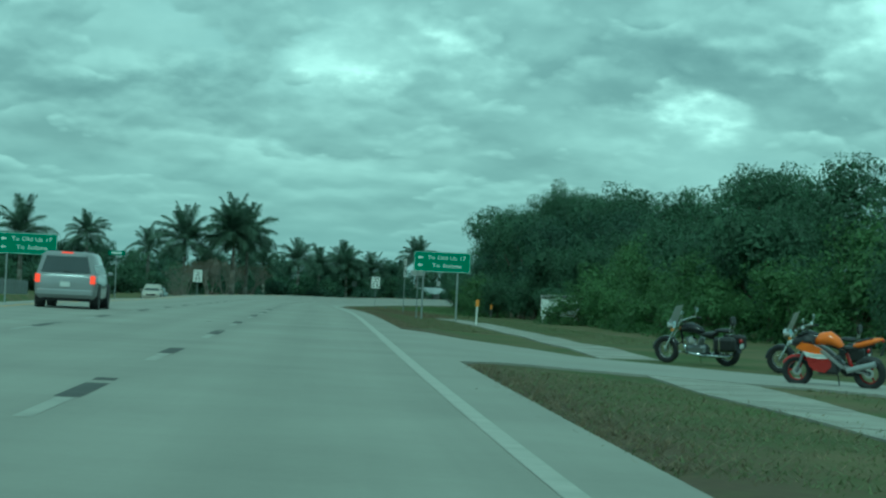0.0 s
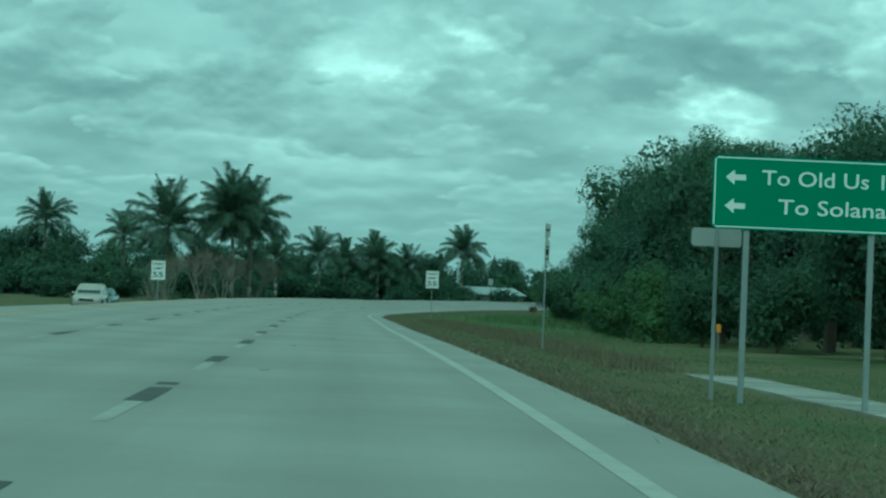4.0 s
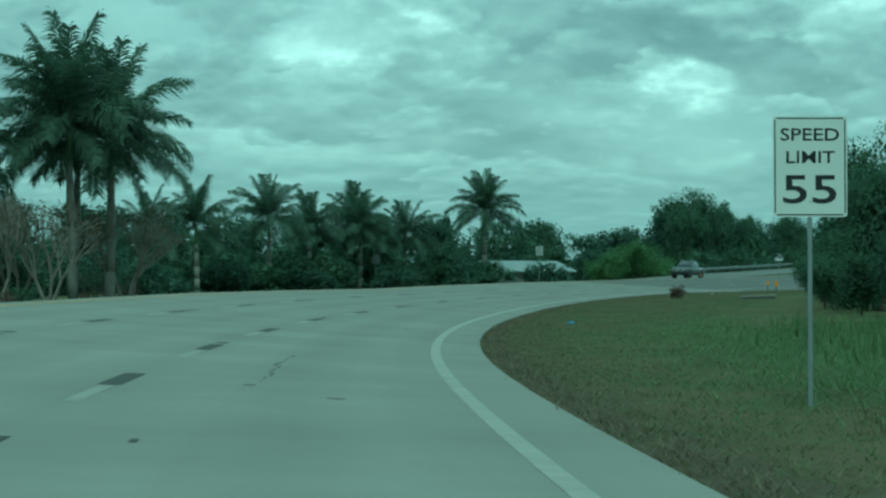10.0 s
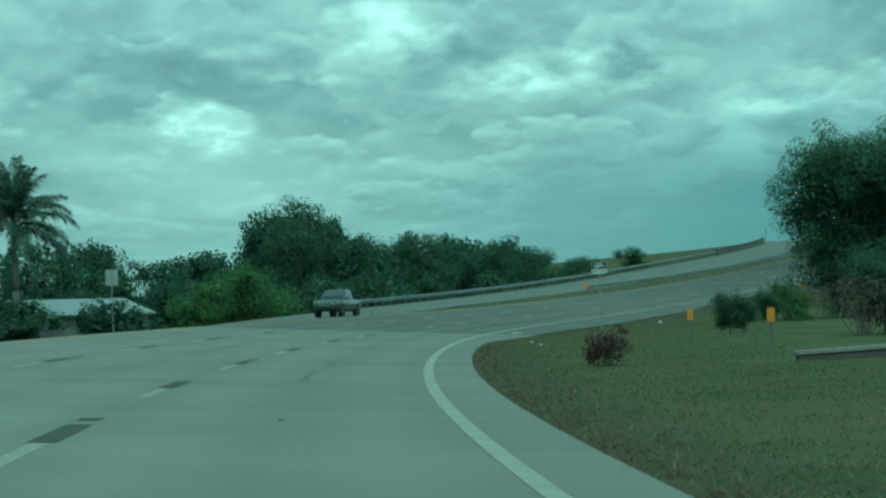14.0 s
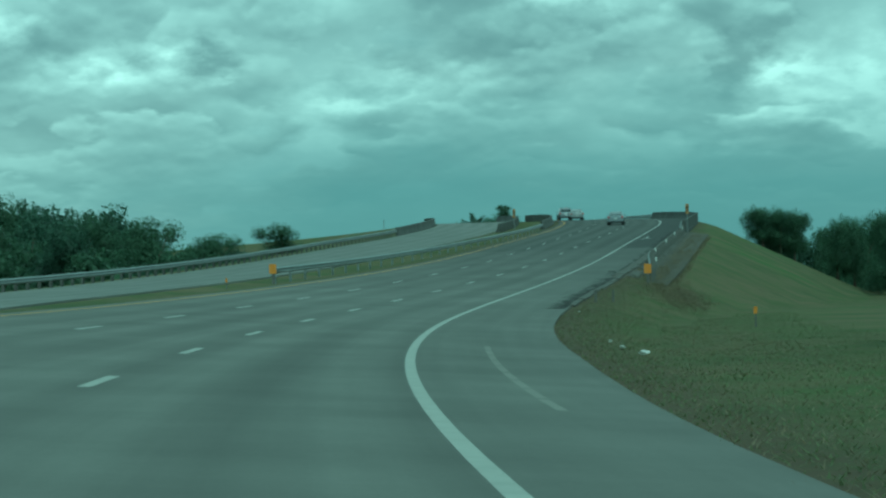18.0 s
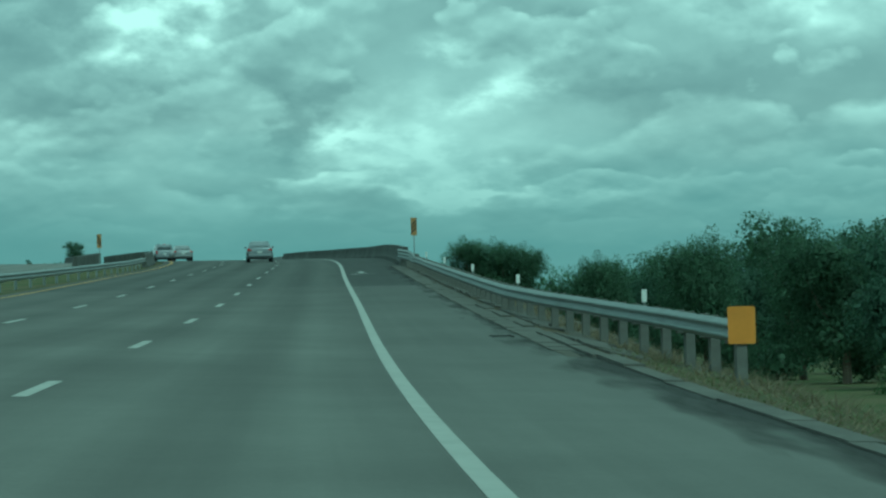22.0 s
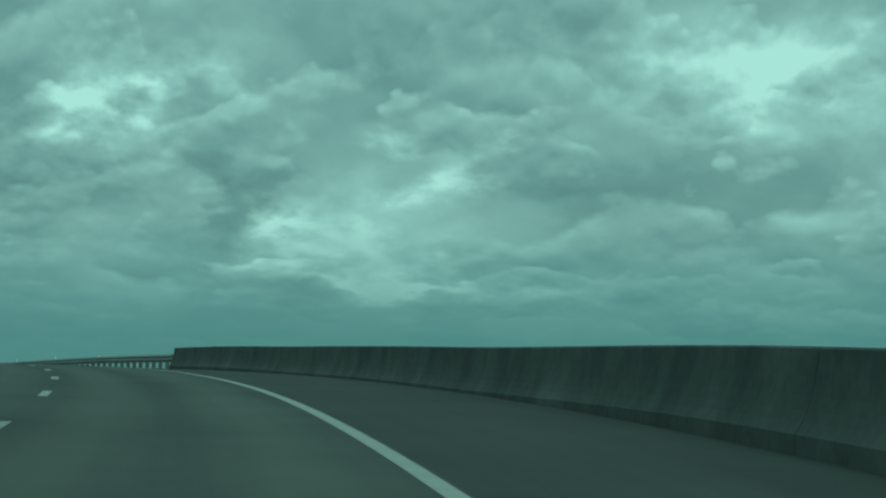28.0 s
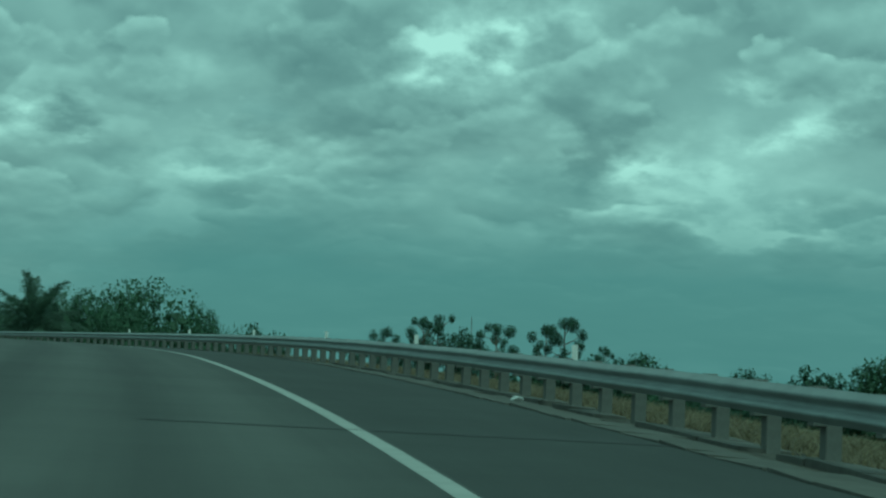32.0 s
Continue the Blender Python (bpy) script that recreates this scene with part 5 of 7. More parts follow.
def palm(s, e, top, seed, n=17, trunk_r=0.22, size=1.0, label="royal palm with a smooth pale trunk and dark feathery fronds", lean=0.0, at=None):
    """top: height of the crown's highest leaf over the level zero."""
    rng = random.Random(seed)
    m = stand(s, e, 0, rng.uniform(0, 360)) if at is None else pose(*at, 0, 0, rng.uniform(0, 360))
    g = m.translation.z
    hgt = max(2.5, top - g - FRONDS[0][1] * size)
    root = empty("palm", m @ pose(0, 0, 0, lean, rng.uniform(-2, 2), 0), label, "palm tree", "royal palms")
    bm = bmesh.new()
    prof = ((0, 1.25), (0.05, 1.05), (0.3, 1.0), (0.55, 1.08), (0.85, 0.8), (1.0, 0.68))
    shaft = hgt - 1.15 * size
    for (a, ra), (b, rb) in zip(prof[:-1], prof[1:]):
        tube(bm, (0, 0, a * shaft - 0.1), (0, 0, b * shaft - 0.1), trunk_r * ra, trunk_r * rb, 10)
    part("trunk", bm, M_PALMBARK, root, smooth_shade=True)
    part("crownshaft", tubed((0, 0, shaft - 0.1), (0, 0, hgt), trunk_r * 0.72, trunk_r * 0.3, 10), M_CROWNSHAFT, root)
    n = int(n * 1.75)
    for i in range(n):
        u = i / (n - 1)
        me = FRONDS[min(6, int(u ** 0.9 * 7))][0]
        ob = new("frond", me)
        ob.parent = root
        ob.matrix_local = pose(0, 0, hgt - 0.05 - 0.2 * u, 0, rng.uniform(-8, 8), i * 137.5 + rng.uniform(-14, 14)) @ Matrix.Scale(size * rng.uniform(0.85, 1.08), 4)
    return root


PALMS = ((288, 24.1, 14.6, 22, 1.6), (291, 23.2, 13.7, 21, 1.55), (294, 26.2, 13.8, 20, 1.5), (285, 30.4, 13.1, 22, 1.65),
         (300, 40.5, 10.3, 15, 1.0), (305, 52, 12.5, 17, 1.2), (420, 44.0, 13.9, 22, 1.45), (379, 47.5, 11.8, 18, 1.4), (391, 49.5, 10.9, 17, 1.3), (405, 52, 12.1, 20, 1.4), (401, 49, 11.3, 18, 1.4), (413, 50, 10.7, 17, 1.35),
         (361, 45.5, 10.4, 17, 1.3), (345, 42, 9.0, 16, 1.2), (210, 32.0, 10.0, 17, 1.2))
for i, (s, e, top, n, size) in enumerate(PALMS):
    palm(s, e, top - 0.3, 40 + i, n, 0.24, size)


def make_pine(seed, height, spread, n_leaf, name="pine_tree"):
    """A slash pine: long bare trunk, a few limbs near the top, each with its own flat clump."""
    rng = random.Random(seed)
    root = empty(name, Matrix.Identity(4), "tall slender pine with a bare trunk and open clumps", "tree", "pines")
    bm = bmesh.new()
    bend = Vector((rng.uniform(-0.4, 0.4), rng.uniform(-0.4, 0.4), height * 0.6))
    tip = Vector((rng.uniform(-0.3, 0.3), rng.uniform(-0.3, 0.3), height * 0.95))
    tube(bm, (0, 0, -0.3), bend, 0.24, 0.17, 7)
    tube(bm, bend, tip, 0.17, 0.05, 6)
    ls = [(tip, (spread * 0.3, spread * 0.3, spread * 0.2))]
    for k in range(14):
        u = 0.6 + 0.37 * k / 14
        a = k * 2.4 + rng.uniform(-0.4, 0.4)
        c = Vector((math.cos(a), math.sin(a), 0)) * spread * rng.uniform(0.45, 0.85) * (1.25 - 0.9 * (u - 0.6)) + Vector((0, 0, height * (u + 0.02)))
        f = bend.lerp(tip, (u - 0.62) / 0.4)
        limb(bm, f, c, 0.07, 0.02, 4, rng=rng)
        w = spread * rng.uniform(0.17, 0.3)
        ls.append((c, (w, w, w * 0.75)))
    part("trunk", bm, M_BARK, root)
    part("crown", leaf_cloud(seed, ls, n_leaf, 0.12, M_LEAFDARK, inner=0.2, big=1.6), None, root)
    return root


# kinds of trees, each built once and then copied into place
BROAD = [make_tree(11 + i, 8.0, 4.2, m, 13500, 0.098, 0.26, 0.12, 12, "broadleaf_tree", "dark green broadleaf tree with an uneven full crown", "roadside trees") for i, m in enumerate((M_LEAF, M_LEAFDARK, M_LEAF))]
FAR = [make_tree(31 + i, 8.0, 4.6, m, 4200, 0.185, 0.22, 0.1, 10, "far_tree", "dark broadleaf tree in the distant tree line", "far trees", big=2.0) for i, m in enumerate((M_LEAFDARK, M_LEAF, M_LEAFDARK))]
VINE = [make_tree(51 + i, 5.0, 4.0, M_LEAFLIGHT if i else M_LEAF, 9500, 0.1, 0.14, 0.0, 13, "thicket_tree", "broad bushy tree draped in light green vines", "roadside trees") for i in range(2)]
SHRUB = [make_tree(61 + i, 5.0, 4.0, (M_LEAF, M_LEAFDARK)[i], 2400, 0.195, 0.12, 0.0, 12, "bush", "broad dark bush at the foot of the trees", "far bushes") for i in range(2)]
PINE = [make_pine(71 + i, 15.0, 3.4, 3600) for i in range(3)]
SPIRE = make_tree(81, 10.0, 1.3, M_LEAFDARK, 1500, 0.2, 0.14, 0.1, 9, "conifer", "narrow pointed dark conifer in the far tree line", "far conifers")
OAK = make_tree(91, 11.0, 5.8, M_LEAF, 34000, 0.098, 0.34, 0.16, 17, "oak_tree", "broad dark oak with a dense ragged crown", "roadside trees")
NEAR_OAK = make_tree(91, 11.0, 5.8, M_LEAF, 95000, 0.066, 0.34, 0.16, 17, "oak_tree", "broad dark oak with a dense ragged crown", "roadside trees", big=2.8)
SOURCES = [OAK, NEAR_OAK, *BROAD, *FAR, *VINE, *SHRUB, *PINE, SPIRE]


def put(src, at, size, turn, wide=1.0):
    return copy_thing(src, Matrix.Translation(at) @ pose(0, 0, 0, 0, 0, turn) @ Matrix.Diagonal((size * wide, size * wide, size, 1)))


rng = random.Random(5)


def plant(kinds, s, e, height, wide=1.0, base=8.0):
    return put(rng.choice(kinds), G(s, e, -0.05), height / base, rng.uniform(0, 360), wide)


# thicket on the right, first stretch: vines in front, trees behind
for s, e, h in ((60, -18, 4.6), (67, -16, 5.0), (75, -15, 4.2), (83, -15.5, 4.8), (90, -14.2, 4.0), (99, -15, 4.6), (106, -14, 4.2), (112, -16, 5.2), (118, -13.5, 4.4), (54, -21, 5.2)):
    plant(VINE, s, e, h, 0.95, 5.0)
for s, e, h in ((62, -27, 9.4), (74, -25, 8.2), (86, -24, 8.6), (97, -23, 8.4), (108, -23, 9.0), (118, -20, 8.4), (128, -19, 8.8), (120, -27, 9.8), (139, -33, 11.2), (100, -33, 10.6), (84, -33, 10.4), (150, -29, 11.0), (136, -24, 9.6), (160, -25, 10.6)):
    plant(BROAD, s, e, h, 0.9)
for s, e, h in ((51, -18.6, 9.2), (49, -21.0, 10.0)):
    put(OAK, G(s, e, -0.05), h / 11, s * 9, 0.85)
for s, e, h in ((66, -13.4, 2.5), (74, -12.8, 2.3), (82, -12.9, 2.4), (59, -15.2, 2.8), (89, -12.4, 2.0), (70, -14.0, 3.2), (79, -13.6, 3.0)):
    put(VINE[1], G(s, e, -0.05), h / 5.0, 37 * s, 1.15)
for s, e, h in ((56, -24.5, 9.8), (63, -29.5, 12.0), (50, -27, 10.5)):
    put(BROAD[1], G(s, e, -0.05), h / 8, 40 * s, 0.85)
# second stretch: taller trees near the verge
for s, e, h in ((130, -14.5, 8.6), (138, -13.8, 8.4), (146, -13.6, 9.0), (155, -13.6, 9.2), (163, -14.0, 9.4), (172, -14.5, 9.6), (181, -14.8, 9.4), (191, -15.6, 8.6), (202, -15.2, 6.4), (216, -17.2, 9.0), (223, -16.0, 6.6), (231, -16.2, 6.0), (228, -22, 9.4), (241, -21, 7.6), (252, -18.5, 7.5), (176, -23, 10.5), (196, -27, 12.0), (214, -29, 12.5), (234, -30, 13.0), (256, -28, 13.5), (264, -23, 12.5), (150, -20, 9.6), (166, -21, 10.2)):
    plant(BROAD, s, e, h * 0.96, 0.92)
for s, e, h in ((126, -12.0, 2.6), (134, -10.9, 2.4), (141, -10.4, 2.8), (149, -10.3, 2.4), (158, -10.6, 2.6), (167, -11.8, 2.6), (177, -13, 2.8), (188, -14.2, 2.6), (196, -13.0, 3.2), (204, -12.8, 3.4), (211, -13.2, 2.8), (219, -14.4, 2.6), (94, -11.6, 2.3), (101, -11.2, 1.9)):
    plant(VINE, s, e, h, 1.1, 5.0)
for s, e, h in ((217, -24.0, 14.6), (212, -19.5, 11.6), (201, -24.0, 13.6)):
    put(NEAR_OAK, G(s, e, -0.05), h / 11, s * 5, 0.95)
# third stretch: trees past the speed limit sign
for s, e, h in ((275, -14.5, 6.9), (284, -16, 7.4), (296, -15.5, 6.6), (307, -14.2, 9.6), (314, -17.0, 10.4), (262, -15.5, 5.6), (326, -19, 8.0), (340, -21, 8.6), (300, -23, 9.6)):
    plant(BROAD, s, e, h, 0.8)
for s, e, h in ((351, -9.3, 1.5), (353.2, -9.9, 1.2), (339, -13.4, 2.6), (334, -14.5, 3.2)):
    put(VINE[0], G(s, e, -0.05), h / 5.2, 33 * s, 0.95)
for s, e, h in ((258, -15.5, 2.6), (266, -13.2, 2.4), (271, -12.6, 2.2), (279, -12.4, 2.4), (288, -13.2, 2.6), (297, -13, 2.4), (306, -12.2, 2.6), (250, -16.5, 3.0), (282, -13.8, 3.4)):
    put(VINE[0], G(s, e, -0.05), h / 5.2, 41 * s, 1.0)
# the broad oak before the ramp and its neighbours
for s, e, h, w in ((400, -16.8, 11.6, 0.95), (409, -20.5, 13.2, 1.0), (396, -22, 11, 1.0), (420, -24, 10.0, 1.0), (433, -27, 9.5, 1.0)):
    put(NEAR_OAK if s in (400, 409) else OAK, G(s, e, -0.05), h / 11, s * 7, w)
for s, e, h in ((388, -11.5, 1.6), (393, -12.5, 2.2), (398, -11.5, 1.3)):
    plant(VINE, s, e, h, 0.9, 5.0)
# beyond the embankment on the right: (s, e, height of the top over level zero, radius)
for s, e, top, rad in ((611, -11.4, 11.1, 2.8), (612, -13.4, 11.0, 2.6), (613, -15.0, 10.7, 2.4), (607, -19.2, 9.7, 2.8), (609, -21.2, 9.5, 2.6), (600, -25, 9.6, 4.0), (590, -24, 10.6, 4.2), (600, -30, 10.0, 5), (575, -27, 9.8, 4.4), (615, -33, 11.6, 5), (590, -35, 11.4, 5), (560, -26, 9.2, 4.6), (545, -26, 9.6, 4.6), (530, -27, 10.4, 4.8), (515, -28, 10.8, 4.8), (500, -29, 11.0, 5),
                       (635, -30, 11.2, 5), (650, -36, 12.8, 5), (667, -39, 13.4, 5), (679, -35, 12.4, 5), (486, -30, 10.6, 5), (470, -31, 10.8, 5), (455, -32, 10.6, 5), (540, -40, 12.4, 6), (480, -41, 12.4, 6), (640, -46, 13, 6), (565, -34, 11.2, 5), (520, -36, 11.8, 5)):
    q = G(s, e, -0.05)
    k = (top - q.z) / 8.3
    if s > 555 and e > -27:
        k = (top - q.z) / 11.4
        put(OAK, q, k, 57 * s, rad / (5.8 * k))
    else:
        put(rng.choice(BROAD), q, k, rng.uniform(0, 360), rad / (4.3 * k))
for s, e, h in ((470, -22, 2.6), (482, -23, 2.4), (494, -24, 2.8), (507, -24, 2.6), (520, -25, 3.0), (535, -24, 2.6), (458, -23, 2.4)):
    plant(VINE, s, e, h, 1.2, 5.0)
# woods behind the palms: one dark line of trees, its height along the road over level zero
TOP_S = (150, 200, 260, 330, 366, 396, 404, 425, 443, 463, 474, 489, 495, 501, 512, 518, 528, 545, 560, 568, 577, 600)
TOP_Z = (7.0, 7.2, 7.6, 7.8, 8.0, 8.2, 7.6, 8.4, 9.1, 9.5, 8.3, 7.6, 10.0, 13.0, 14.0, 14.2, 12.6, 12.2, 11.7, 11.2, 12.0, 11.2)


def wood(kinds, s, e, top, rad):
    """A tree with its top at a height over level zero and a crown of the radius rad."""
    q = G(s, e, -0.05)
    src = rng.choice(kinds)
    base = 5.2 if kinds is SHRUB else 8.2
    k = (top - q.z) / base
    return put(src, q, k, rng.uniform(0, 360), rad / (4.2 * k))


for i in range(88):
    s = 150 + 5.2 * i
    top = float(np.interp(s, TOP_S, TOP_Z))
    wood(FAR, s, 59.5 + 2.5 * math.sin(i * 2.4), top + 0.5 * math.sin(i * 1.7), 4.6)
    wood(SHRUB, s + 2, 52.0 + 2.0 * math.sin(i * 1.9), 0.62 * top + 0.5 * math.sin(i * 2.9), 4.2)
for i in range(46):
    s = 170 + 5.6 * i
    wood(SHRUB, s, 46.5 + 2.0 * math.sin(i * 2.1), 3.3 + 0.9 * math.sin(i * 1.3), 3.6)
for i in range(16):
    plant(SHRUB, 232 + 7 * i, 38.5 + 2.5 * math.sin(i * 2.1), 2.6 + 0.8 * math.sin(i * 1.9), 1.1, 5.0)
for s, e, top, rad in ((507, 57, 14.2, 6.0), (488, 51.5, 12.6, 4.6), (497, 53, 12.4, 4.6), (515, 52, 12.2, 5), (527, 49, 10.8, 4.5), (541, 48, 10.4, 4.5), (556, 45, 9.4, 4.2), (573, 43.5, 8.3, 4), (603, 42.6, 10.0, 3.6), (590, 45, 8.6, 4), (603, 70, 12.9, 4.6), (565, 52, 10.4, 4.6), (583, 52, 10.2, 4.6), (620, 66, 11.2, 5)):
    wood(BROAD, s, e, top, rad)
for s, e, top, rad in ((441, 34.8, 5.6, 5.0), (447, 37.0, 5.2, 4.6), (435, 36, 4.4, 3.6)):
    q = G(s, e, -0.05)
    put(VINE[1], q, (top - q.z) / 5.2, 50 * s, rad * 5.2 / (top - q.z) / 4.0)
for s, e, top in ((455, 40, 4.6), (463, 38, 4.8), (472, 39, 5.4), (481, 40, 5.2), (492, 40, 5.4), (505, 41, 5.4), (520, 40, 5.6), (428, 41, 4.0), (418, 43, 3.2), (534, 40, 5.8), (548, 39, 6.0)):
    wood(SHRUB, s, e, top, 4.2)
for i in range(26):
    plant(FAR, 120 + 8 * i, 68 + 4 * math.sin(i), 7.0 + 1.2 * math.sin(i * 2.1), 1.2)
put(BROAD[0], G(691, 15.4, -0.05), 0.34, 30, 1.25)
for i in range(8):
    put(SPIRE, G(446 + 3.1 * i, 64 + (i % 3) * 2, 0), rng.uniform(0.92, 1.08), 60 * i, 0.9)

# beyond the bridge: single pines and low woods, by bearing and distance from the crest of the ramp
HUB = Vector((187.7, 620.8, 0))


def yonder(bearing, dist):
    a = radians(bearing)
    return HUB + Vector((math.sin(a) * dist, math.cos(a) * dist, -1.0))


for bearing, dist, top, rad, kind in ((21.69, 172, 18.3, 3.9, FAR), (20.72, 167, 17.3, 3.2, FAR), (21.21, 174, 17.6, 3.2, FAR), (22.69, 176, 17.7, 3.0, FAR), (22.19, 177, 18.1, 3.4, FAR), (23.40, 181, 17.2, 2.5, FAR), (19.33, 163, 17.4, 3.4, FAR),
        (20.03, 171, 17.3, 3.4, FAR), (24.61, 231, 18.4, 2.8, FAR), (25.12, 233, 17.7, 2.1, FAR), (24.33, 233, 17.9, 1.8, FAR), (25.84, 301, 18.2, 2.5, FAR), (25.41, 301, 17.9, 2.3, FAR), (27.70, 350, 18.6, 1.6, FAR),
        (28.54, 350, 20.5, 2.0, PINE), (28.70, 352, 18.7, 1.8, FAR), (29.56, 372, 23.0, 2.5, PINE), (29.93, 375, 23.8, 2.4, PINE), (29.49, 372, 18.9, 1.8, FAR), (30.84, 355, 20.9, 3.0, FAR), (30.49, 355, 19.7, 2.3, FAR),
        (31.40, 355, 22.1, 2.6, PINE), (31.42, 358, 19.1, 2.1, FAR), (32.66, 352, 22.0, 2.4, PINE), (33.17, 352, 23.4, 2.6, PINE), (32.64, 356, 18.3, 2.3, FAR), (34.17, 381, 19.5, 1.5, PINE), (35.14, 382, 18.9, 3.7, FAR),
        (34.01, 383, 16.8, 3.4, FAR), (34.72, 384, 17.2, 3.0, FAR), (32.29, 361, 16.7, 2.5, FAR), (33.58, 371, 16.8, 2.9, FAR), (39.66, 305, 15.3, 3.4, FAR), (40.75, 306, 18.0, 3.4, FAR), (41.14, 306, 18.4, 3.4, FAR)):
    q = yonder(bearing, dist)
    k = (top + 1.0) / (15.3 if kind is PINE else 7.9)
    put(rng.choice(BROAD if kind is FAR and dist < 240 else kind), q, k, rng.uniform(0, 360), (rad * 1.7 if kind is PINE else rad * 1.9) / (4.0 * k))
palm(0, 0, 18.8, 90, 18, 0.2, 1.3, "tall dark palm beyond the bridge", at=yonder(19.8, 160))
palm(0, 0, 17.6, 91, 18, 0.2, 1.2, "tall dark palm beyond the bridge", at=yonder(20.6, 166))
palm(0, 0, 17.4, 92, 16, 0.2, 1.2, "tall dark palm beyond the bridge", at=yonder(19.2, 165))
for i in range(34):
    q = yonder(32 + 0.52 * i + rng.uniform(-0.2, 0.2), rng.uniform(330, 420))
    k = rng.uniform(15.2, 16.8)
    put(rng.choice(FAR), q, (k + 1.0) / 8.4, rng.uniform(0, 360), 8.0 * 8.4 / (k + 1) / 4.4)
ray_o, ray_h = P(667, 1.7), np.interp(667, RS, RT)
woods = []
for i in range(70):
    a = ray_h + radians(-12 + 30 * i / 70 + rng.uniform(-0.3, 0.3))
    d = rng.uniform(480, 900)
    h = rng.uniform(9.5, 13.5)
    woods.append(((ray_o.x + math.sin(a) * d, ray_o.y + math.cos(a) * d, h * 0.45 - 1), (rng.uniform(7, 13), rng.uniform(7, 13), h * 0.5)))
for i in range(120):
    a = radians(-180 + 3 * i)
    d = rng.uniform(520, 800)
    h = rng.uniform(8, 13)
    woods.append(((60 + math.sin(a) * d, 330 + math.cos(a) * d, h * 0.45 - 1), (rng.uniform(12, 22), rng.uniform(12, 22), h * 0.5)))
tagged(new("far_woods", leaf_cloud(99, woods, 60000, 1.1, M_LEAFDARK, name="far_woods")), "low dark woods along the horizon", "woods", kind="stuff")
for src in SOURCES:
    for o in (*src.children_recursive, src):
        bpy.data.objects.remove(o)


# rust-leaved shrub on the verge, bare shrubs below the palms
def twig_shrub(s, e, size, seed, leaf, label, n=700, bare=0.5, leafsize=0.06):
    r = random.Random(seed)
    root = empty("shrub", stand(s, e, -0.16 * size), label, "shrub")
    bm = bmesh.new()
    tips = []
    for i in range(int(16 + size * 4)):
        a = r.uniform(0, math.tau)
        b = Vector((math.cos(a) * size * r.uniform(0.15, 0.75), math.sin(a) * size * r.uniform(0.15, 0.75), size * r.uniform(0.3, 1.15)))
        m = b * 0.45 + Vector((r.uniform(-0.1, 0.1), r.uniform(-0.1, 0.1), 0.06)) * size
        tube(bm, (r.uniform(-0.06, 0.06) * size, r.uniform(-0.06, 0.06) * size, -0.1), m, 0.009 * size + 0.004, 0.006 * size + 0.003, 4)
        tube(bm, m, b, 0.006 * size + 0.003, 0.002 * size, 4)
        for k in range(3):
            c = m + (b - m) * r.uniform(0.2, 0.8)
            d = c + Vector((r.uniform(-0.3, 0.3), r.uniform(-0.3, 0.3), r.uniform(0.1, 0.4))) * size
            tube(bm, c, d, 0.004 * size + 0.002, 0.0015 * size, 3)
            tips.append(d)
        tips.append(b)
    part("branch_frame", bm, M_TWIG, root)
    lobes = [(t, (0.2 * size, 0.2 * size, 0.17 * size)) for t in tips]
    part("foliage", leaf_cloud(seed, lobes, n, leafsize, leaf, inner=0.5, name="foliage", big=1.1), None, root)
    return root


def bare_tree(s, e, height, seed, label):
    """A small leafless tree: a short stem that forks again and again, with a few dead leaves left."""
    r = random.Random(seed)
    root = empty("bare_tree", stand(s, e, -0.1, r.uniform(0, 360)), label, "tree", "bare trees")
    bm = bmesh.new()
    tips = []

    def fork(a, way, length, rad, depth):
        b = a + way * length
        tube(bm, a, b, rad, rad * 0.7, 5 if depth > 2 else 3, False)
        if depth == 0:
            tips.append(b)
            return
        for k in range(3 if depth > 2 else 2):
            w = (way + Vector((r.uniform(-1, 1), r.uniform(-1, 1), r.uniform(-0.15, 0.75))) * 0.72).normalized()
            fork(b, w, length * r.uniform(0.62, 0.86), rad * 0.62, depth - 1)
    for k in range(3):
        a = k * 2.1 + r.uniform(-0.4, 0.4)
        fork(Vector((0.1 * math.cos(a), 0.1 * math.sin(a), 0)), Vector((0.4 * math.cos(a), 0.4 * math.sin(a), 1)).normalized(), height * 0.27, 0.02 * height, 5)
    part("branch_frame", bm, M_TWIG, root)
    part("foliage", leaf_cloud(seed, [(t, (0.3, 0.3, 0.25)) for t in tips], 900, 0.07, M_DEAD, inner=0.5, name="foliage", big=1.1), None, root)


for i, (s, e, z) in enumerate(((283, 26.2, 6.2), (286, 24.6, 5.6), (292, 22.6, 5.8), (280, 28.6, 5.2), (289, 27.4, 6.0))):
    bare_tree(s, e, z, 60 + i, "small bare grey-brown tree with tangled twigs below the palms")
twig_shrub(313.2, -3.55, 0.72, 3, M_PINK, "small shrub with rust-red leaves on the grass verge", 1500, leafsize=0.045)
twig_shrub(338.0, -12.6, 1.7, 5, M_DEAD, "brown half-dead shrub before the oak", 1200, leafsize=0.06)
for i, (s, e, z, m) in enumerate(((294, 24.6, 2.6, M_LEAF), (274, 28, 3.0, M_LEAF), (281, 30, 3.4, M_LEAF))):
    twig_shrub(s, e, z, 20 + i, m, "half-bare brown shrub below the palms", 700, leafsize=0.075)
for i, (s, e, z) in enumerate(((276, 23.4, 1.0), (281, 24.4, 0.9), (287, 22.9, 0.8), (270, 25, 1.0), (298, 24.5, 0.9))):
    twig_shrub(s, e, z, 40 + i, M_PINK if i % 2 == 0 else M_LEAF, "low rusty bush beside the palm trunks", 500, leafsize=0.07)


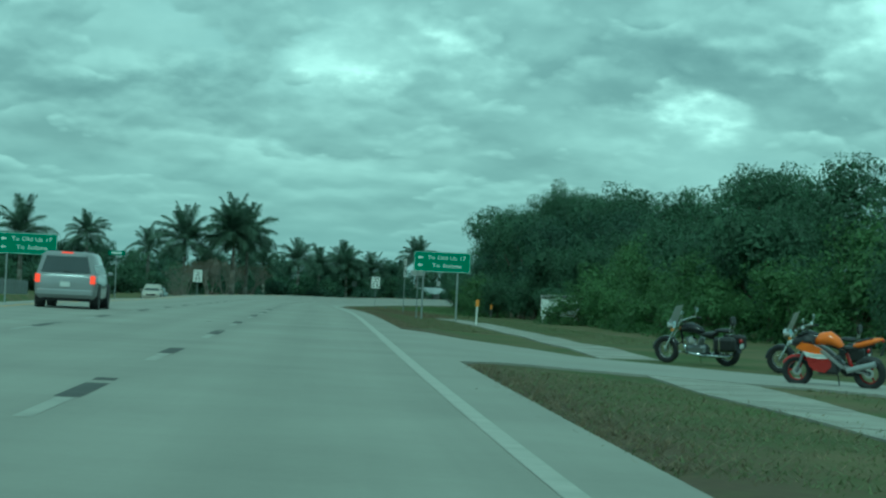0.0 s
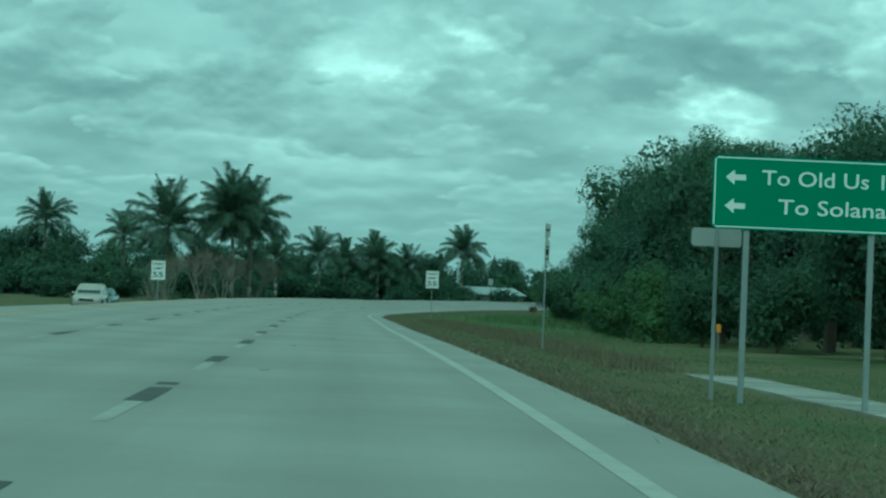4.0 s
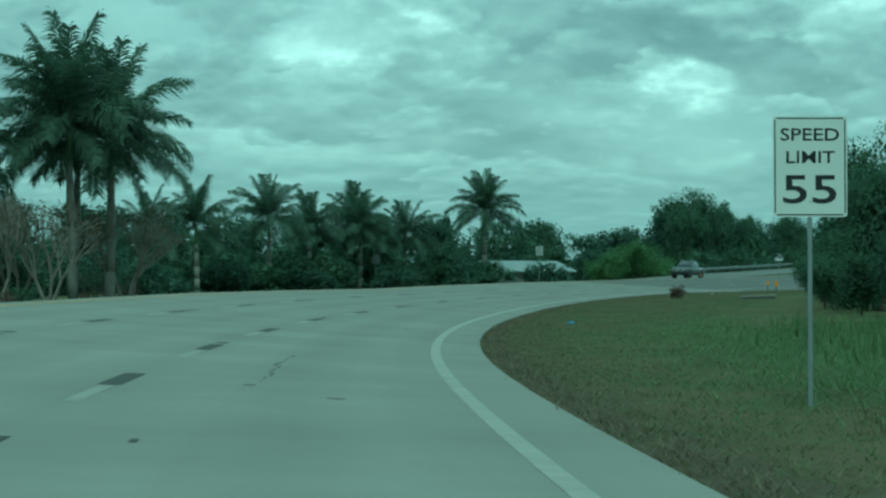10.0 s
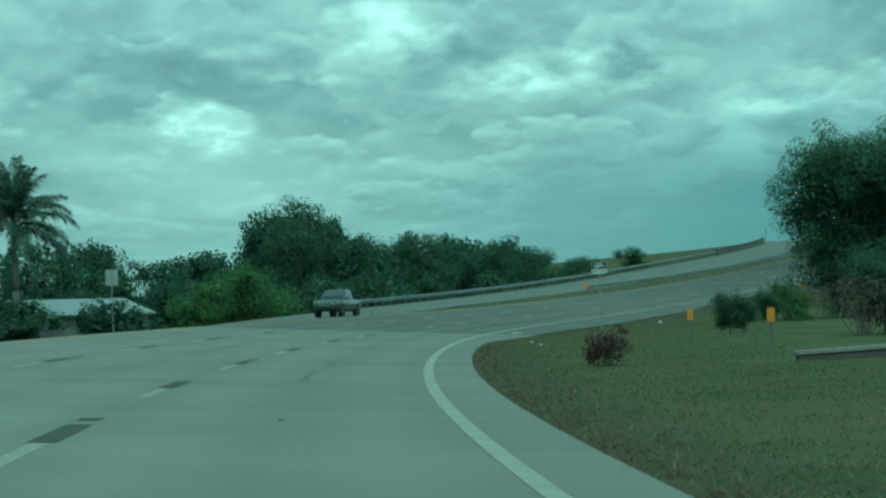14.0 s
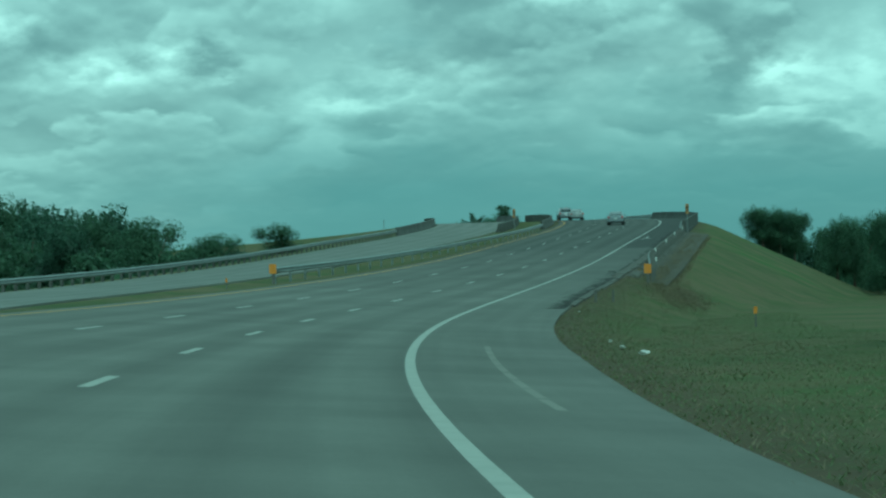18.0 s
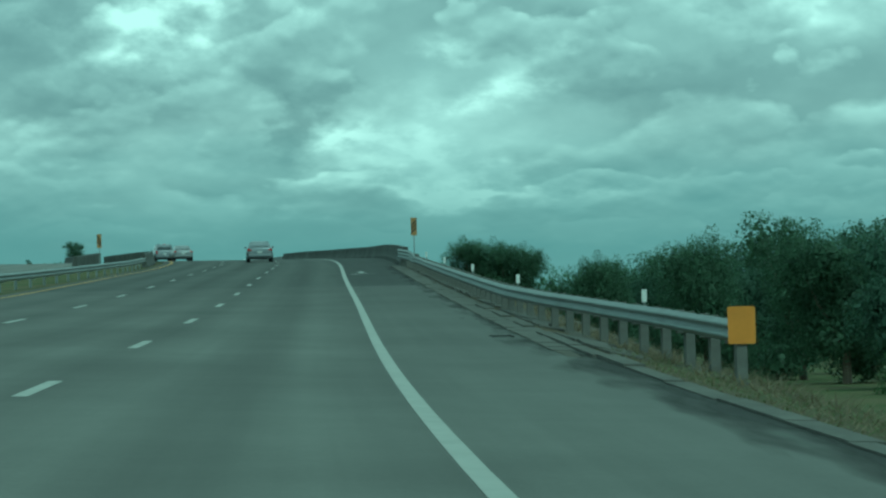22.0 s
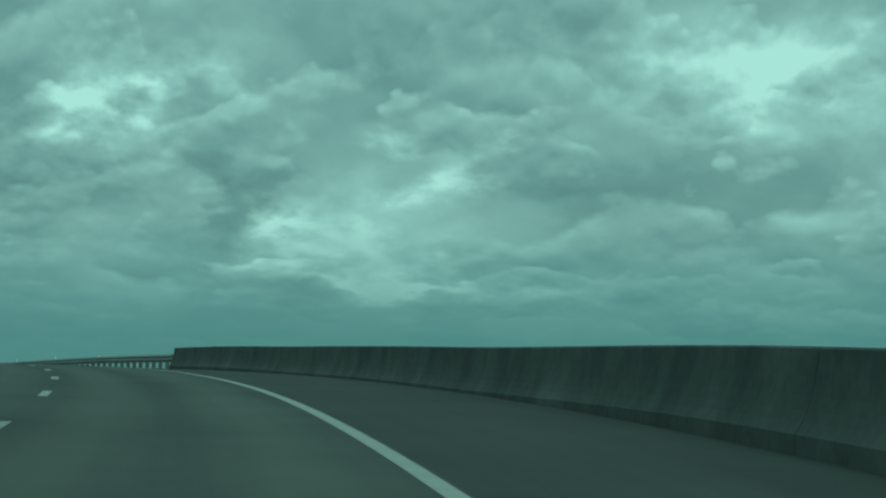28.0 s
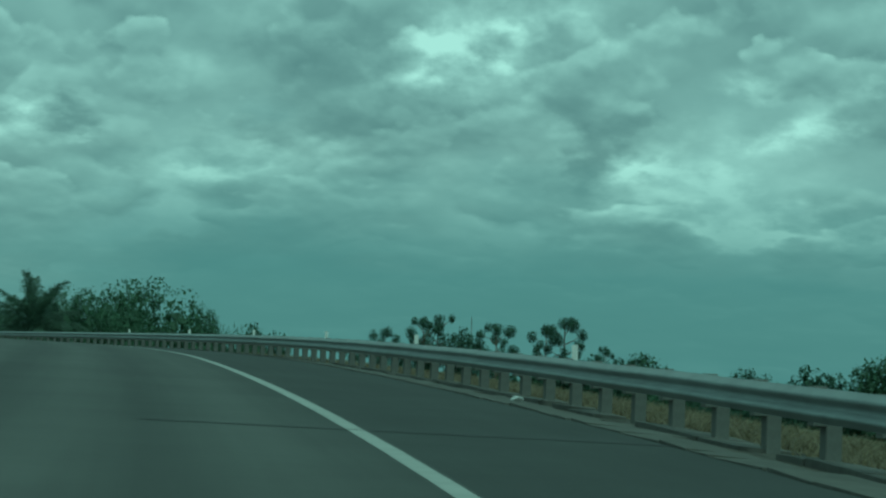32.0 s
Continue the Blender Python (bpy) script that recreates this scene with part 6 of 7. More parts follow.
# grass blades along the verge
def blades(name, n, region, hgt, mat, seed, label, width=0.012, per=4, scatter=0.05):
    r = np.random.RandomState(seed)
    verts, faces = [], []
    for i in range(n):
        s, e = region(r)
        q = G(s, e, -0.01)
        h0 = hgt * (0.5 + r.rand())
        for k in range(per):
            a = r.rand() * math.tau
            w = width * (0.7 + r.rand())
            x, y = q.x + r.normal() * scatter, q.y + r.normal() * scatter
            dx, dy = math.cos(a), math.sin(a)
            tilt = h0 * (1.3 + 1.3 * r.rand()) if hgt < 0.2 else h0 * (0.2 + 0.5 * r.rand())
            j = len(verts)
            verts += [(x + dy * w, y - dx * w, q.z), (x - dy * w, y + dx * w, q.z), (x + dx * tilt, y + dy * tilt, q.z + h0)]
            faces.append((j, j + 1, j + 2))
    tagged(new(name, raw_mesh(name, verts, faces, mat)), label, "grass", kind="stuff")


def verge(s0, s1, wide):
    def f(r):
        while True:
            s = s0 + (s1 - s0) * r.rand()
            e = right_edge(s) - 0.12 - wide * r.rand() ** 1.4
            if 15.5 < s < 52 and e > -12 and (s < 46 or e > -4.3):
                continue
            if s < 125 and -6.2 < e < -4.3:
                continue
            return s, e
    return f


blades("verge_grass", 30000, verge(-5, 330, 8.0), 0.045, M_BLADE, 1, "short green grass on the verge", 0.010, 5, 0.25)
blades("dry_verge_grass", 24000, verge(-5, 480, 5.5), 0.05, M_DRY, 2, "dry brown grass blades on the verge", 0.009, 4, 0.25)
blades("bank_grass", 15000, verge(330, 480, 9.0), 0.045, M_BLADE, 4, "patchy grass on the embankment", 0.010, 4, 0.25)


def reeds(r):
    return 216 + 13 * r.normal(), -11.2 + 1.5 * r.normal()


blades("tall_grass", 3600, reeds, 0.42, M_REED, 5, "tall green grass by the ditch", 0.02, 5)


def edge_tufts(r):
    s = -5 + 355 * r.rand()
    if 15 < s < 49:
        s += 40
    return s, right_edge(s) - 0.05 - 0.35 * r.rand()


blades("edge_tufts", 7000, edge_tufts, 0.075, M_DRY, 6, "ragged tufts along the pavement's edge", 0.010, 5, 0.12)


def tall_tufts(r):
    c = 100 + 3.1 * int(34 * r.rand())
    return c + 0.8 * r.normal(), -2.6 - 1.6 * abs(math.sin(c * 1.7)) - abs(0.9 * r.normal())


blades("tall_dry_tufts", 3000, tall_tufts, 0.2, M_DRY, 12, "taller straw-coloured grass tufts on the verge", 0.008, 5, 0.12)


def green_patch(r):
    return 208 + 22 * r.normal(), -7.5 + 1.6 * r.normal()


blades("green_grass_patch", 6000, green_patch, 0.12, M_REED, 13, "lush light green grass near the ditch", 0.012, 5, 0.2)


def left_verge(r):
    s = 10 + 400 * r.rand()
    return s, LEFT + 0.3 + 2.0 * r.rand()


blades("median_grass", 7000, left_verge, 0.08, M_DRY, 8, "dry grass strip along the median", 0.02, 4)


def rail_weeds(r):
    s = 480 + 78 * r.rand() if r.rand() < 0.45 else 681 + 70 * r.rand()
    return s, -4.35 - 1.5 * r.rand()


def far_weeds(r):
    s = 680 + 75 * r.rand()
    return s, -4.6 - 3.0 * r.rand()


blades("far_rail_grass", 5000, far_weeds, 0.13, M_DRY, 15, "dry brown grass behind the far guardrail", 0.014, 5, 0.15)


def end_weeds(r):
    return 474 + 5 * r.normal(), -6.2 + 0.75 * r.normal()


blades("dry_end_weeds", 900, end_weeds, 0.19, M_DRY, 10, "dry golden weeds round the guardrail's end", 0.012, 5)
blades("rail_weeds", 3600, rail_weeds, 0.14, M_DRY, 9, "brown and green weeds behind the guardrail", 0.014, 5)


# ---- vehicles ----
M_TYRE = material("tyre_rubber", (0.022, 0.022, 0.023), 0.85, 0, 6.0, 0.2, 40.0)
M_RIM = material("alloy_rim", (0.45, 0.46, 0.47), 0.35, 0.8, 3.0, 0.1, 20.0)
M_CHROME = material("chrome", (0.75, 0.76, 0.77), 0.12, 1.0, 3.0, 0.04, 20.0)
M_CARGLASS = material("dark_car_glass", (0.035, 0.045, 0.05), 0.08, 0.0, 2.0, 0.1, 20.0, spec=0.8)
M_TRIM = material("black_plastic_trim", (0.03, 0.03, 0.032), 0.6, 0, 4.0, 0.2, 30.0)
M_LAMPON = material("lit_tail_lamp", (0.6, 0.03, 0.02), 0.25, 0, 3.0, 0.05, 20.0, emit=((1.0, 0.06, 0.03), 0.9))
M_LAMP = material("red_tail_lamp", (0.35, 0.02, 0.02), 0.2, 0, 3.0, 0.08, 20.0)
M_HEAD = material("clear_headlamp", (0.6, 0.62, 0.64), 0.12, 0.3, 3.0, 0.05, 20.0)
M_PLATE = material("blank_number_plate", (0.6, 0.61, 0.6), 0.5, 0, 3.0, 0.05, 20.0)
M_SEAT = material("black_leather", (0.02, 0.02, 0.021), 0.45, 0, 6.0, 0.25, 50.0, 0.1)
M_ENGINE = material("cast_engine_metal", (0.30, 0.31, 0.32), 0.35, 0.85, 6.0, 0.2, 40.0)
M_BIKEORANGE = material("orange_bike_paint", (0.72, 0.17, 0.015), 0.22, 0, 3.0, 0.06, 20.0)
M_BIKERED = material("dark_red_bike_paint", (0.28, 0.02, 0.02), 0.22, 0, 3.0, 0.06, 20.0)
M_BIKEBLACK = material("black_bike_paint", (0.015, 0.015, 0.018), 0.18, 0, 3.0, 0.1, 20.0)
M_BIKEWHITE = material("white_bike_paint", (0.7, 0.7, 0.68), 0.25, 0, 3.0, 0.04, 20.0)


def paint(name, col):
    m = material(name, col, 0.28, 0.25, 1.2, 0.06, 30.0)
    m.node_tree.nodes["Principled BSDF"].inputs["Coat Weight"].default_value = 0.6
    return m


PAINTS = {"silver": paint("silver_paint", (0.30, 0.31, 0.32)), "grey": paint("grey_paint", (0.26, 0.28, 0.30)), "dark": paint("dark_grey_paint", (0.07, 0.08, 0.09)),
          "white": paint("white_paint", (0.68, 0.68, 0.66)), "beige": paint("beige_paint", (0.46, 0.43, 0.37)), "teal": paint("dark_green_paint", (0.06, 0.11, 0.10))}


def loft(sections, closed=True):
    """A shell through cross-sections: (y, half width, bottom, top), rounded at the shoulders."""
    bm = bmesh.new()
    rings = []
    for y, w, z0, z1 in sections:
        r = 0.12
        half = ((w * 0.86, z0), (w * 0.985, z0 + r), (w, (z0 + z1) * 0.52), (w * 0.975, z1 - r * 0.8), (w * 0.90, z1 - 0.02), (w * 0.45, z1))
        ring = [bm.verts.new((x, y, z)) for x, z in half] + [bm.verts.new((-x, y, z)) for x, z in half[::-1]]
        rings.append(ring)
    n = len(rings[0])
    for a, b in zip(rings[:-1], rings[1:]):
        for i in range(n):
            bm.faces.new((a[i], a[(i + 1) % n], b[(i + 1) % n], b[i]))
    bm.faces.new(rings[0])
    bm.faces.new(rings[-1][::-1])
    bmesh.ops.recalc_face_normals(bm, faces=bm.faces)
    return bm


def quad_panel(pts, off, thick=0.012):
    """A thin pane over four corners, set off along its normal."""
    pts = [Vector(p) for p in pts]
    n = (pts[1] - pts[0]).cross(pts[2] - pts[0]).normalized()
    bm = bmesh.new()
    a = [bm.verts.new(p + n * off) for p in pts]
    b = [bm.verts.new(p + n * (off - thick)) for p in pts]
    bm.faces.new(a)
    bm.faces.new(b[::-1])
    for i in range(len(pts)):
        bm.faces.new((a[i], b[i], b[(i + 1) % len(pts)], a[(i + 1) % len(pts)]))
    bmesh.ops.recalc_face_normals(bm, faces=bm.faces)
    return bm


def wheel(parent, x, y, r, w, rim_mat):
    t = part("tyre", mesh_of("tyre", torus_tyre(r, w), M_TYRE, True), None, parent)
    t.location = (x, y, r)
    bm = bmesh.new()
    side = 1 if x > 0 else -1
    tube(bm, (side * (w * 0.42), 0, 0), (side * (w * 0.46), 0, 0), r * 0.60, r * 0.58, 16)
    for k in range(5):
        a = math.tau * k / 5
        box(bm, 0.03, r * 0.5, r * 0.16, (side * w * 0.48, 0.3 * r * math.cos(a), 0.3 * r * math.sin(a)), (math.degrees(a), 0, 0))
    o = part("rim", bm, rim_mat, t)
    return t


def torus_tyre(r, w, seg=22):
    bm = bmesh.new()
    prof = ((r * 0.62, -w / 2), (r * 0.9, -w / 2), (r * 0.985, -w * 0.36), (r, -w * 0.2), (r, w * 0.2), (r * 0.985, w * 0.36), (r * 0.9, w / 2), (r * 0.62, w / 2))
    rings = []
    for i in range(seg):
        a = math.tau * i / seg
        rings.append([bm.verts.new((x, q * math.cos(a), q * math.sin(a))) for q, x in prof])
    for i in range(seg):
        p, q = rings[i], rings[(i + 1) % seg]
        for j in range(len(prof) - 1):
            bm.faces.new((p[j], p[j + 1], q[j + 1], q[j]))
        bm.faces.new((p[-1], p[0], q[0], q[-1]))
    bmesh.ops.recalc_face_normals(bm, faces=bm.faces)
    return bm


CARS = {
    # body sections, then cabin: y of lower rear, lower front, upper rear, upper front, belt height, roof height, lower and upper half width
    "sedan": (((-2.38, 0.70, 0.42, 0.92), (-2.30, 0.86, 0.30, 1.02), (-1.9, 0.90, 0.24, 1.04), (-0.9, 0.91, 0.22, 0.98), (0.6, 0.91, 0.22, 0.96), (1.4, 0.90, 0.22, 0.92), (2.15, 0.85, 0.26, 0.78), (2.38, 0.66, 0.36, 0.66)),
              (-1.75, 1.05, -0.95, 0.15, 0.96, 1.44, 0.83, 0.60), 0.32, ((-1.4, 1.42))),
    "suv": (((-2.28, 0.74, 0.48, 1.02), (-2.22, 0.88, 0.36, 1.10), (-1.6, 0.92, 0.30, 1.12), (0.0, 0.93, 0.28, 1.10), (1.0, 0.92, 0.28, 1.06), (1.9, 0.88, 0.32, 0.98), (2.25, 0.72, 0.42, 0.84)),
            (-2.14, 1.05, -1.72, 0.25, 1.08, 1.70, 0.86, 0.66), 0.37, ((-1.35, 1.4))),
    "minivan": (((-2.48, 0.78, 0.42, 1.00), (-2.42, 0.94, 0.32, 1.08), (-1.7, 0.97, 0.26, 1.10), (0.0, 0.98, 0.24, 1.08), (1.2, 0.97, 0.24, 1.04), (2.1, 0.90, 0.28, 0.90), (2.5, 0.70, 0.38, 0.74)),
                (-2.38, 1.5, -2.12, 0.45, 1.06, 1.76, 0.92, 0.72), 0.36, ((-1.5, 1.55))),
    "pickup": (((-2.85, 0.86, 0.55, 1.14), (-2.8, 0.94, 0.45, 1.18), (-0.8, 0.96, 0.42, 1.18), (0.6, 0.97, 0.40, 1.18), (1.6, 0.96, 0.42, 1.16), (2.5, 0.92, 0.45, 1.08), (2.85, 0.80, 0.5, 0.95)),
               (-1.05, 1.25, -0.85, 0.45, 1.16, 1.86, 0.88, 0.70), 0.42, ((-1.75, 1.85))),
}


def car(kind, s, e, colour, label, facing=0.0, lit=False, zf=None, plate_show=True):
    sections, (yb0, yb1, yt0, yt1, zb, zt, wb, wt), wr, axles = CARS[kind]
    q = P(s, e, 0.005)
    if zf:
        q.z = zf(s) + 0.005
    tilt = math.degrees(math.atan(np.interp(s + 2, RS, RZ) - np.interp(s - 2, RS, RZ)) / 4)
    root = empty(kind if kind != "suv" else "sport_utility_car", pose(q.x, q.y, q.z, 0, 0, heading(s) + facing) @ pose(0, 0, 0, tilt, 0, 0), label, "car" if kind != "pickup" else "pickup truck", "cars on the road")
    col = PAINTS[colour]
    body = part("body", mesh_of("body", loft(sections), col, True), None, root)
    # cabin shell
    bm = bmesh.new()
    ring = []
    for y0, y1, w, z in ((yb0, yb1, wb, zb - 0.06), (yb0 + (yt0 - yb0) * 0.9, yb1 + (yt1 - yb1) * 0.9, wb + (wt - wb) * 0.86, zb + (zt - zb) * 0.92), (yt0 + 0.12, yt1 - 0.15, wt * 0.86, zt)):
        ring.append([bm.verts.new(v) for v in ((w, y0, z), (w, y1, z), (-w, y1, z), (-w, y0, z))])
    for a, b in zip(ring[:-1], ring[1:]):
        for i in range(4):
            bm.faces.new((a[i], a[(i + 1) % 4], b[(i + 1) % 4], b[i]))
    bm.faces.new(ring[-1])
    bmesh.ops.recalc_face_normals(bm, faces=bm.faces)
    bmesh.ops.bevel(bm, geom=[ed for ed in bm.edges if len(ed.link_faces) == 2], offset=0.035, segments=2, affect="EDGES")
    cabin = part("cabin", mesh_of("cabin", bm, col, True), None, root)

    def edge(u, v, sx):
        """A point of the cabin's side: u along from the rear, v up from the belt."""
        y = (yb0 + (yt0 - yb0) * v) * (1 - u) + (yb1 + (yt1 - yb1) * v) * u
        return Vector((sx * (wb + (wt - wb) * v), y, zb - 0.06 + (zt - zb + 0.02) * v))
    panes = []
    for sx in (1, -1):
        for u0, u1 in ((0.09, 0.36), (0.39, 0.64), (0.67, 0.93)) if kind in ("suv", "minivan") else ((0.12, 0.48), (0.52, 0.9)):
            p = [edge(u0, 0.16, sx), edge(u1, 0.16, sx), edge(u1, 0.84, sx), edge(u0, 0.84, sx)]
            panes.append(("side_window", p if sx > 0 else p[::-1]))
    for nm, u in (("rear_window", 0.0), ("windscreen", 1.0)):
        p = []
        for v, k in ((0.14, 0.86), (0.84, 0.84)):
            a = edge(u, v, 1)
            p += [Vector((-a.x * k, a.y, a.z)), Vector((a.x * k, a.y, a.z))] if v < 0.5 else [Vector((a.x * k, a.y, a.z)), Vector((-a.x * k, a.y, a.z))]
        panes.append((nm, p if u == 0 else p[::-1]))
    for nm, p in panes:
        part(nm, quad_panel(p, 0.012 if nm == "side_window" else 0.02), M_CARGLASS, cabin)
    rear, front = sections[1][0], sections[-2][0]
    wrear, zr = sections[1][1], sections[1][3]
    for sx in (1, -1):
        tall = 0.26 if kind in ("suv", "minivan") else 0.15
        part("tail_lamp", boxed(0.16 if kind != "sedan" else 0.32, 0.1, tall, (sx * (wrear - 0.09 - (0.08 if kind == "sedan" else 0)), rear - 0.03, zr - 0.18), bevel=0.02), M_LAMPON if lit else M_LAMP, root)
        part("headlamp", boxed(0.3, 0.12, 0.14, (sx * (sections[-2][1] - 0.17), front + 0.12, sections[-2][3] - 0.16), bevel=0.03), M_HEAD, root)
        part("mirror", boxed(0.17, 0.1, 0.12, (sx * (wb + 0.12), yb1 - 0.35, zb + 0.06), bevel=0.03), col, root)
        for y in axles:
            wheel(root, sx * (sections[3][1] - 0.13), y, wr, 0.22, M_RIM)
            part("wheel_arch", tubed((sx * (sections[3][1] - 0.26), y, wr + 0.02), (sx * (sections[3][1] + 0.006), y, wr + 0.02), wr * 1.16, wr * 1.16, 18), M_TRIM, root)
    part("rear_bumper", boxed(wrear * 1.86, 0.16, 0.2, (0, rear - 0.05, sections[1][2] + 0.16), bevel=0.04), col if kind != "pickup" else M_CHROME, root)
    part("front_bumper", boxed(sections[-2][1] * 1.8, 0.2, 0.2, (0, front + 0.12, sections[-2][2] + 0.14), bevel=0.04), col, root)
    part("grille", boxed(0.9, 0.06, 0.16 if kind != "pickup" else 0.3, (0, sections[-1][0] + 0.0, sections[-1][3] - 0.12), bevel=0.02), M_TRIM if kind != "pickup" else M_CHROME, root)
    part("number_plate", boxed(0.31, 0.012, 0.155, (0, sections[0][0] - 0.012, zr - 0.34 if kind != "pickup" else 0.75)), M_PLATE, root)
    part("underbody", boxed(1.5, sections[-1][0] - sections[0][0] - 0.5, 0.14, (0, 0, sections[3][2] + 0.05)), M_TRIM, root)
    if kind in ("suv", "minivan"):
        part("brake_lamp", boxed(0.36, 0.05, 0.05, (0, yt0 + 0.02, zt - 0.035), bevel=0.01), M_LAMPON if lit else M_LAMP, root)
        for sx in (1, -1):
            part("roof_rail", boxed(0.04, (yt1 - yt0) * 0.8, 0.04, (sx * wt * 0.8, (yt0 + yt1) / 2, zt + 0.02), bevel=0.01), M_TRIM, root)
        part("wiper", boxed(0.4, 0.02, 0.02, (0.12, yb0 - 0.02, zb + 0.07), (0, 12, 0)), M_TRIM, root)
    if kind == "pickup":
        part("bed_liner", boxed(1.6, 1.7, 0.03, (0, -1.9, 1.185)), M_TRIM, root)
    if kind == "sedan":
        part("boot_spoiler", boxed(1.3, 0.16, 0.03, (0, -2.18, 1.06), (-8, 0, 0), bevel=0.01), col, root)
        for sx in (1, -1):
            part("door_handle", boxed(0.02, 0.16, 0.03, (sx * 0.915, -0.35, 0.86), bevel=0.006), col, root)
    return root


car("minivan", 53.0, 9.4, "silver", "silver minivan with lit brake lamps on the concrete road", lit=True)
car("sedan", 656.0, 8.6, "silver", "silver saloon car climbing the bridge ramp")
car("sedan", 603.0, 4.8, "grey", "grey saloon car climbing the bridge ramp")
car("suv", 668.0, 9.2, "grey", "grey sport utility car near the crest of the bridge")
car("pickup", 420.0, 20.0, "dark", "dark grey pickup truck coming down the opposite carriageway", 180, zf=opp_z)
car("suv", 196.0, 17.2, "beige", "beige sport utility car on the opposite carriageway", 180, zf=opp_z)
car("sedan", 203.5, 17.4, "teal", "dark green saloon car on the opposite carriageway", 180, zf=opp_z)


# ---- motorcycles ----
def bike_wheel(root, y, r, w, rim, spokes, disc=True):
    t = part("tyre", mesh_of("tyre", torus_tyre(r, w, 26), M_TYRE, True), None, root)
    t.location = (0, y, r)
    bm = bmesh.new()
    for i in range(24):
        a, b = math.tau * i / 24, math.tau * (i + 1) / 24
        tube(bm, (0, r * 0.66 * math.cos(a), r * 0.66 * math.sin(a)), (0, r * 0.66 * math.cos(b), r * 0.66 * math.sin(b)), 0.03, seg=5)
    part("rim", bm, rim, t)
    for k in range(spokes):
        a = math.tau * k / spokes
        part("spoke", tubed((0.02 * (-1) ** k, 0.02 * math.cos(a), 0.02 * math.sin(a)), (0, r * 0.65 * math.cos(a), r * 0.65 * math.sin(a)), 0.006 if spokes > 8 else 0.018, seg=4), rim, t)
    part("hub", tubed((-0.06, 0, 0), (0.06, 0, 0), 0.05, seg=10), M_ENGINE, t)
    if disc:
        part("brake_disc", tubed((-0.055, 0, 0), (-0.05, 0, 0), r * 0.3, seg=16), M_CHROME, t)
    return t


def blob(points, radii, mat, name, root, seg=10):
    """A rounded solid through cross-sections (y, z) with half widths and half heights."""
    bm = bmesh.new()
    rings = []
    for (y, z), (rx, rz) in zip(points, radii):
        rings.append([bm.verts.new((rx * math.cos(math.tau * k / seg), y, z + rz * math.sin(math.tau * k / seg))) for k in range(seg)])
    for a, b in zip(rings[:-1], rings[1:]):
        for i in range(seg):
            bm.faces.new((a[i], a[(i + 1) % seg], b[(i + 1) % seg], b[i]))
    bm.faces.new(rings[0])
    bm.faces.new(rings[-1][::-1])
    bmesh.ops.recalc_face_normals(bm, faces=bm.faces)
    return part(name, bm, mat, root, smooth_shade=True)


def fender(root, y, r, w, a0, a1, mat):
    bm = bmesh.new()
    prev = None
    for k in range(9):
        a = radians(a0 + (a1 - a0) * k / 8)
        ring = [bm.verts.new((x, y + q * math.cos(a), r * 0.92 + q * math.sin(a))) for x, q in ((-w, r * 0.98), (-w * 0.7, r * 1.12), (w * 0.7, r * 1.12), (w, r * 0.98))]
        if prev:
            for i in range(3):
                bm.faces.new((prev[i], prev[i + 1], ring[i + 1], ring[i]))
        prev = ring
    part("fender", bm, mat, root, smooth_shade=True)


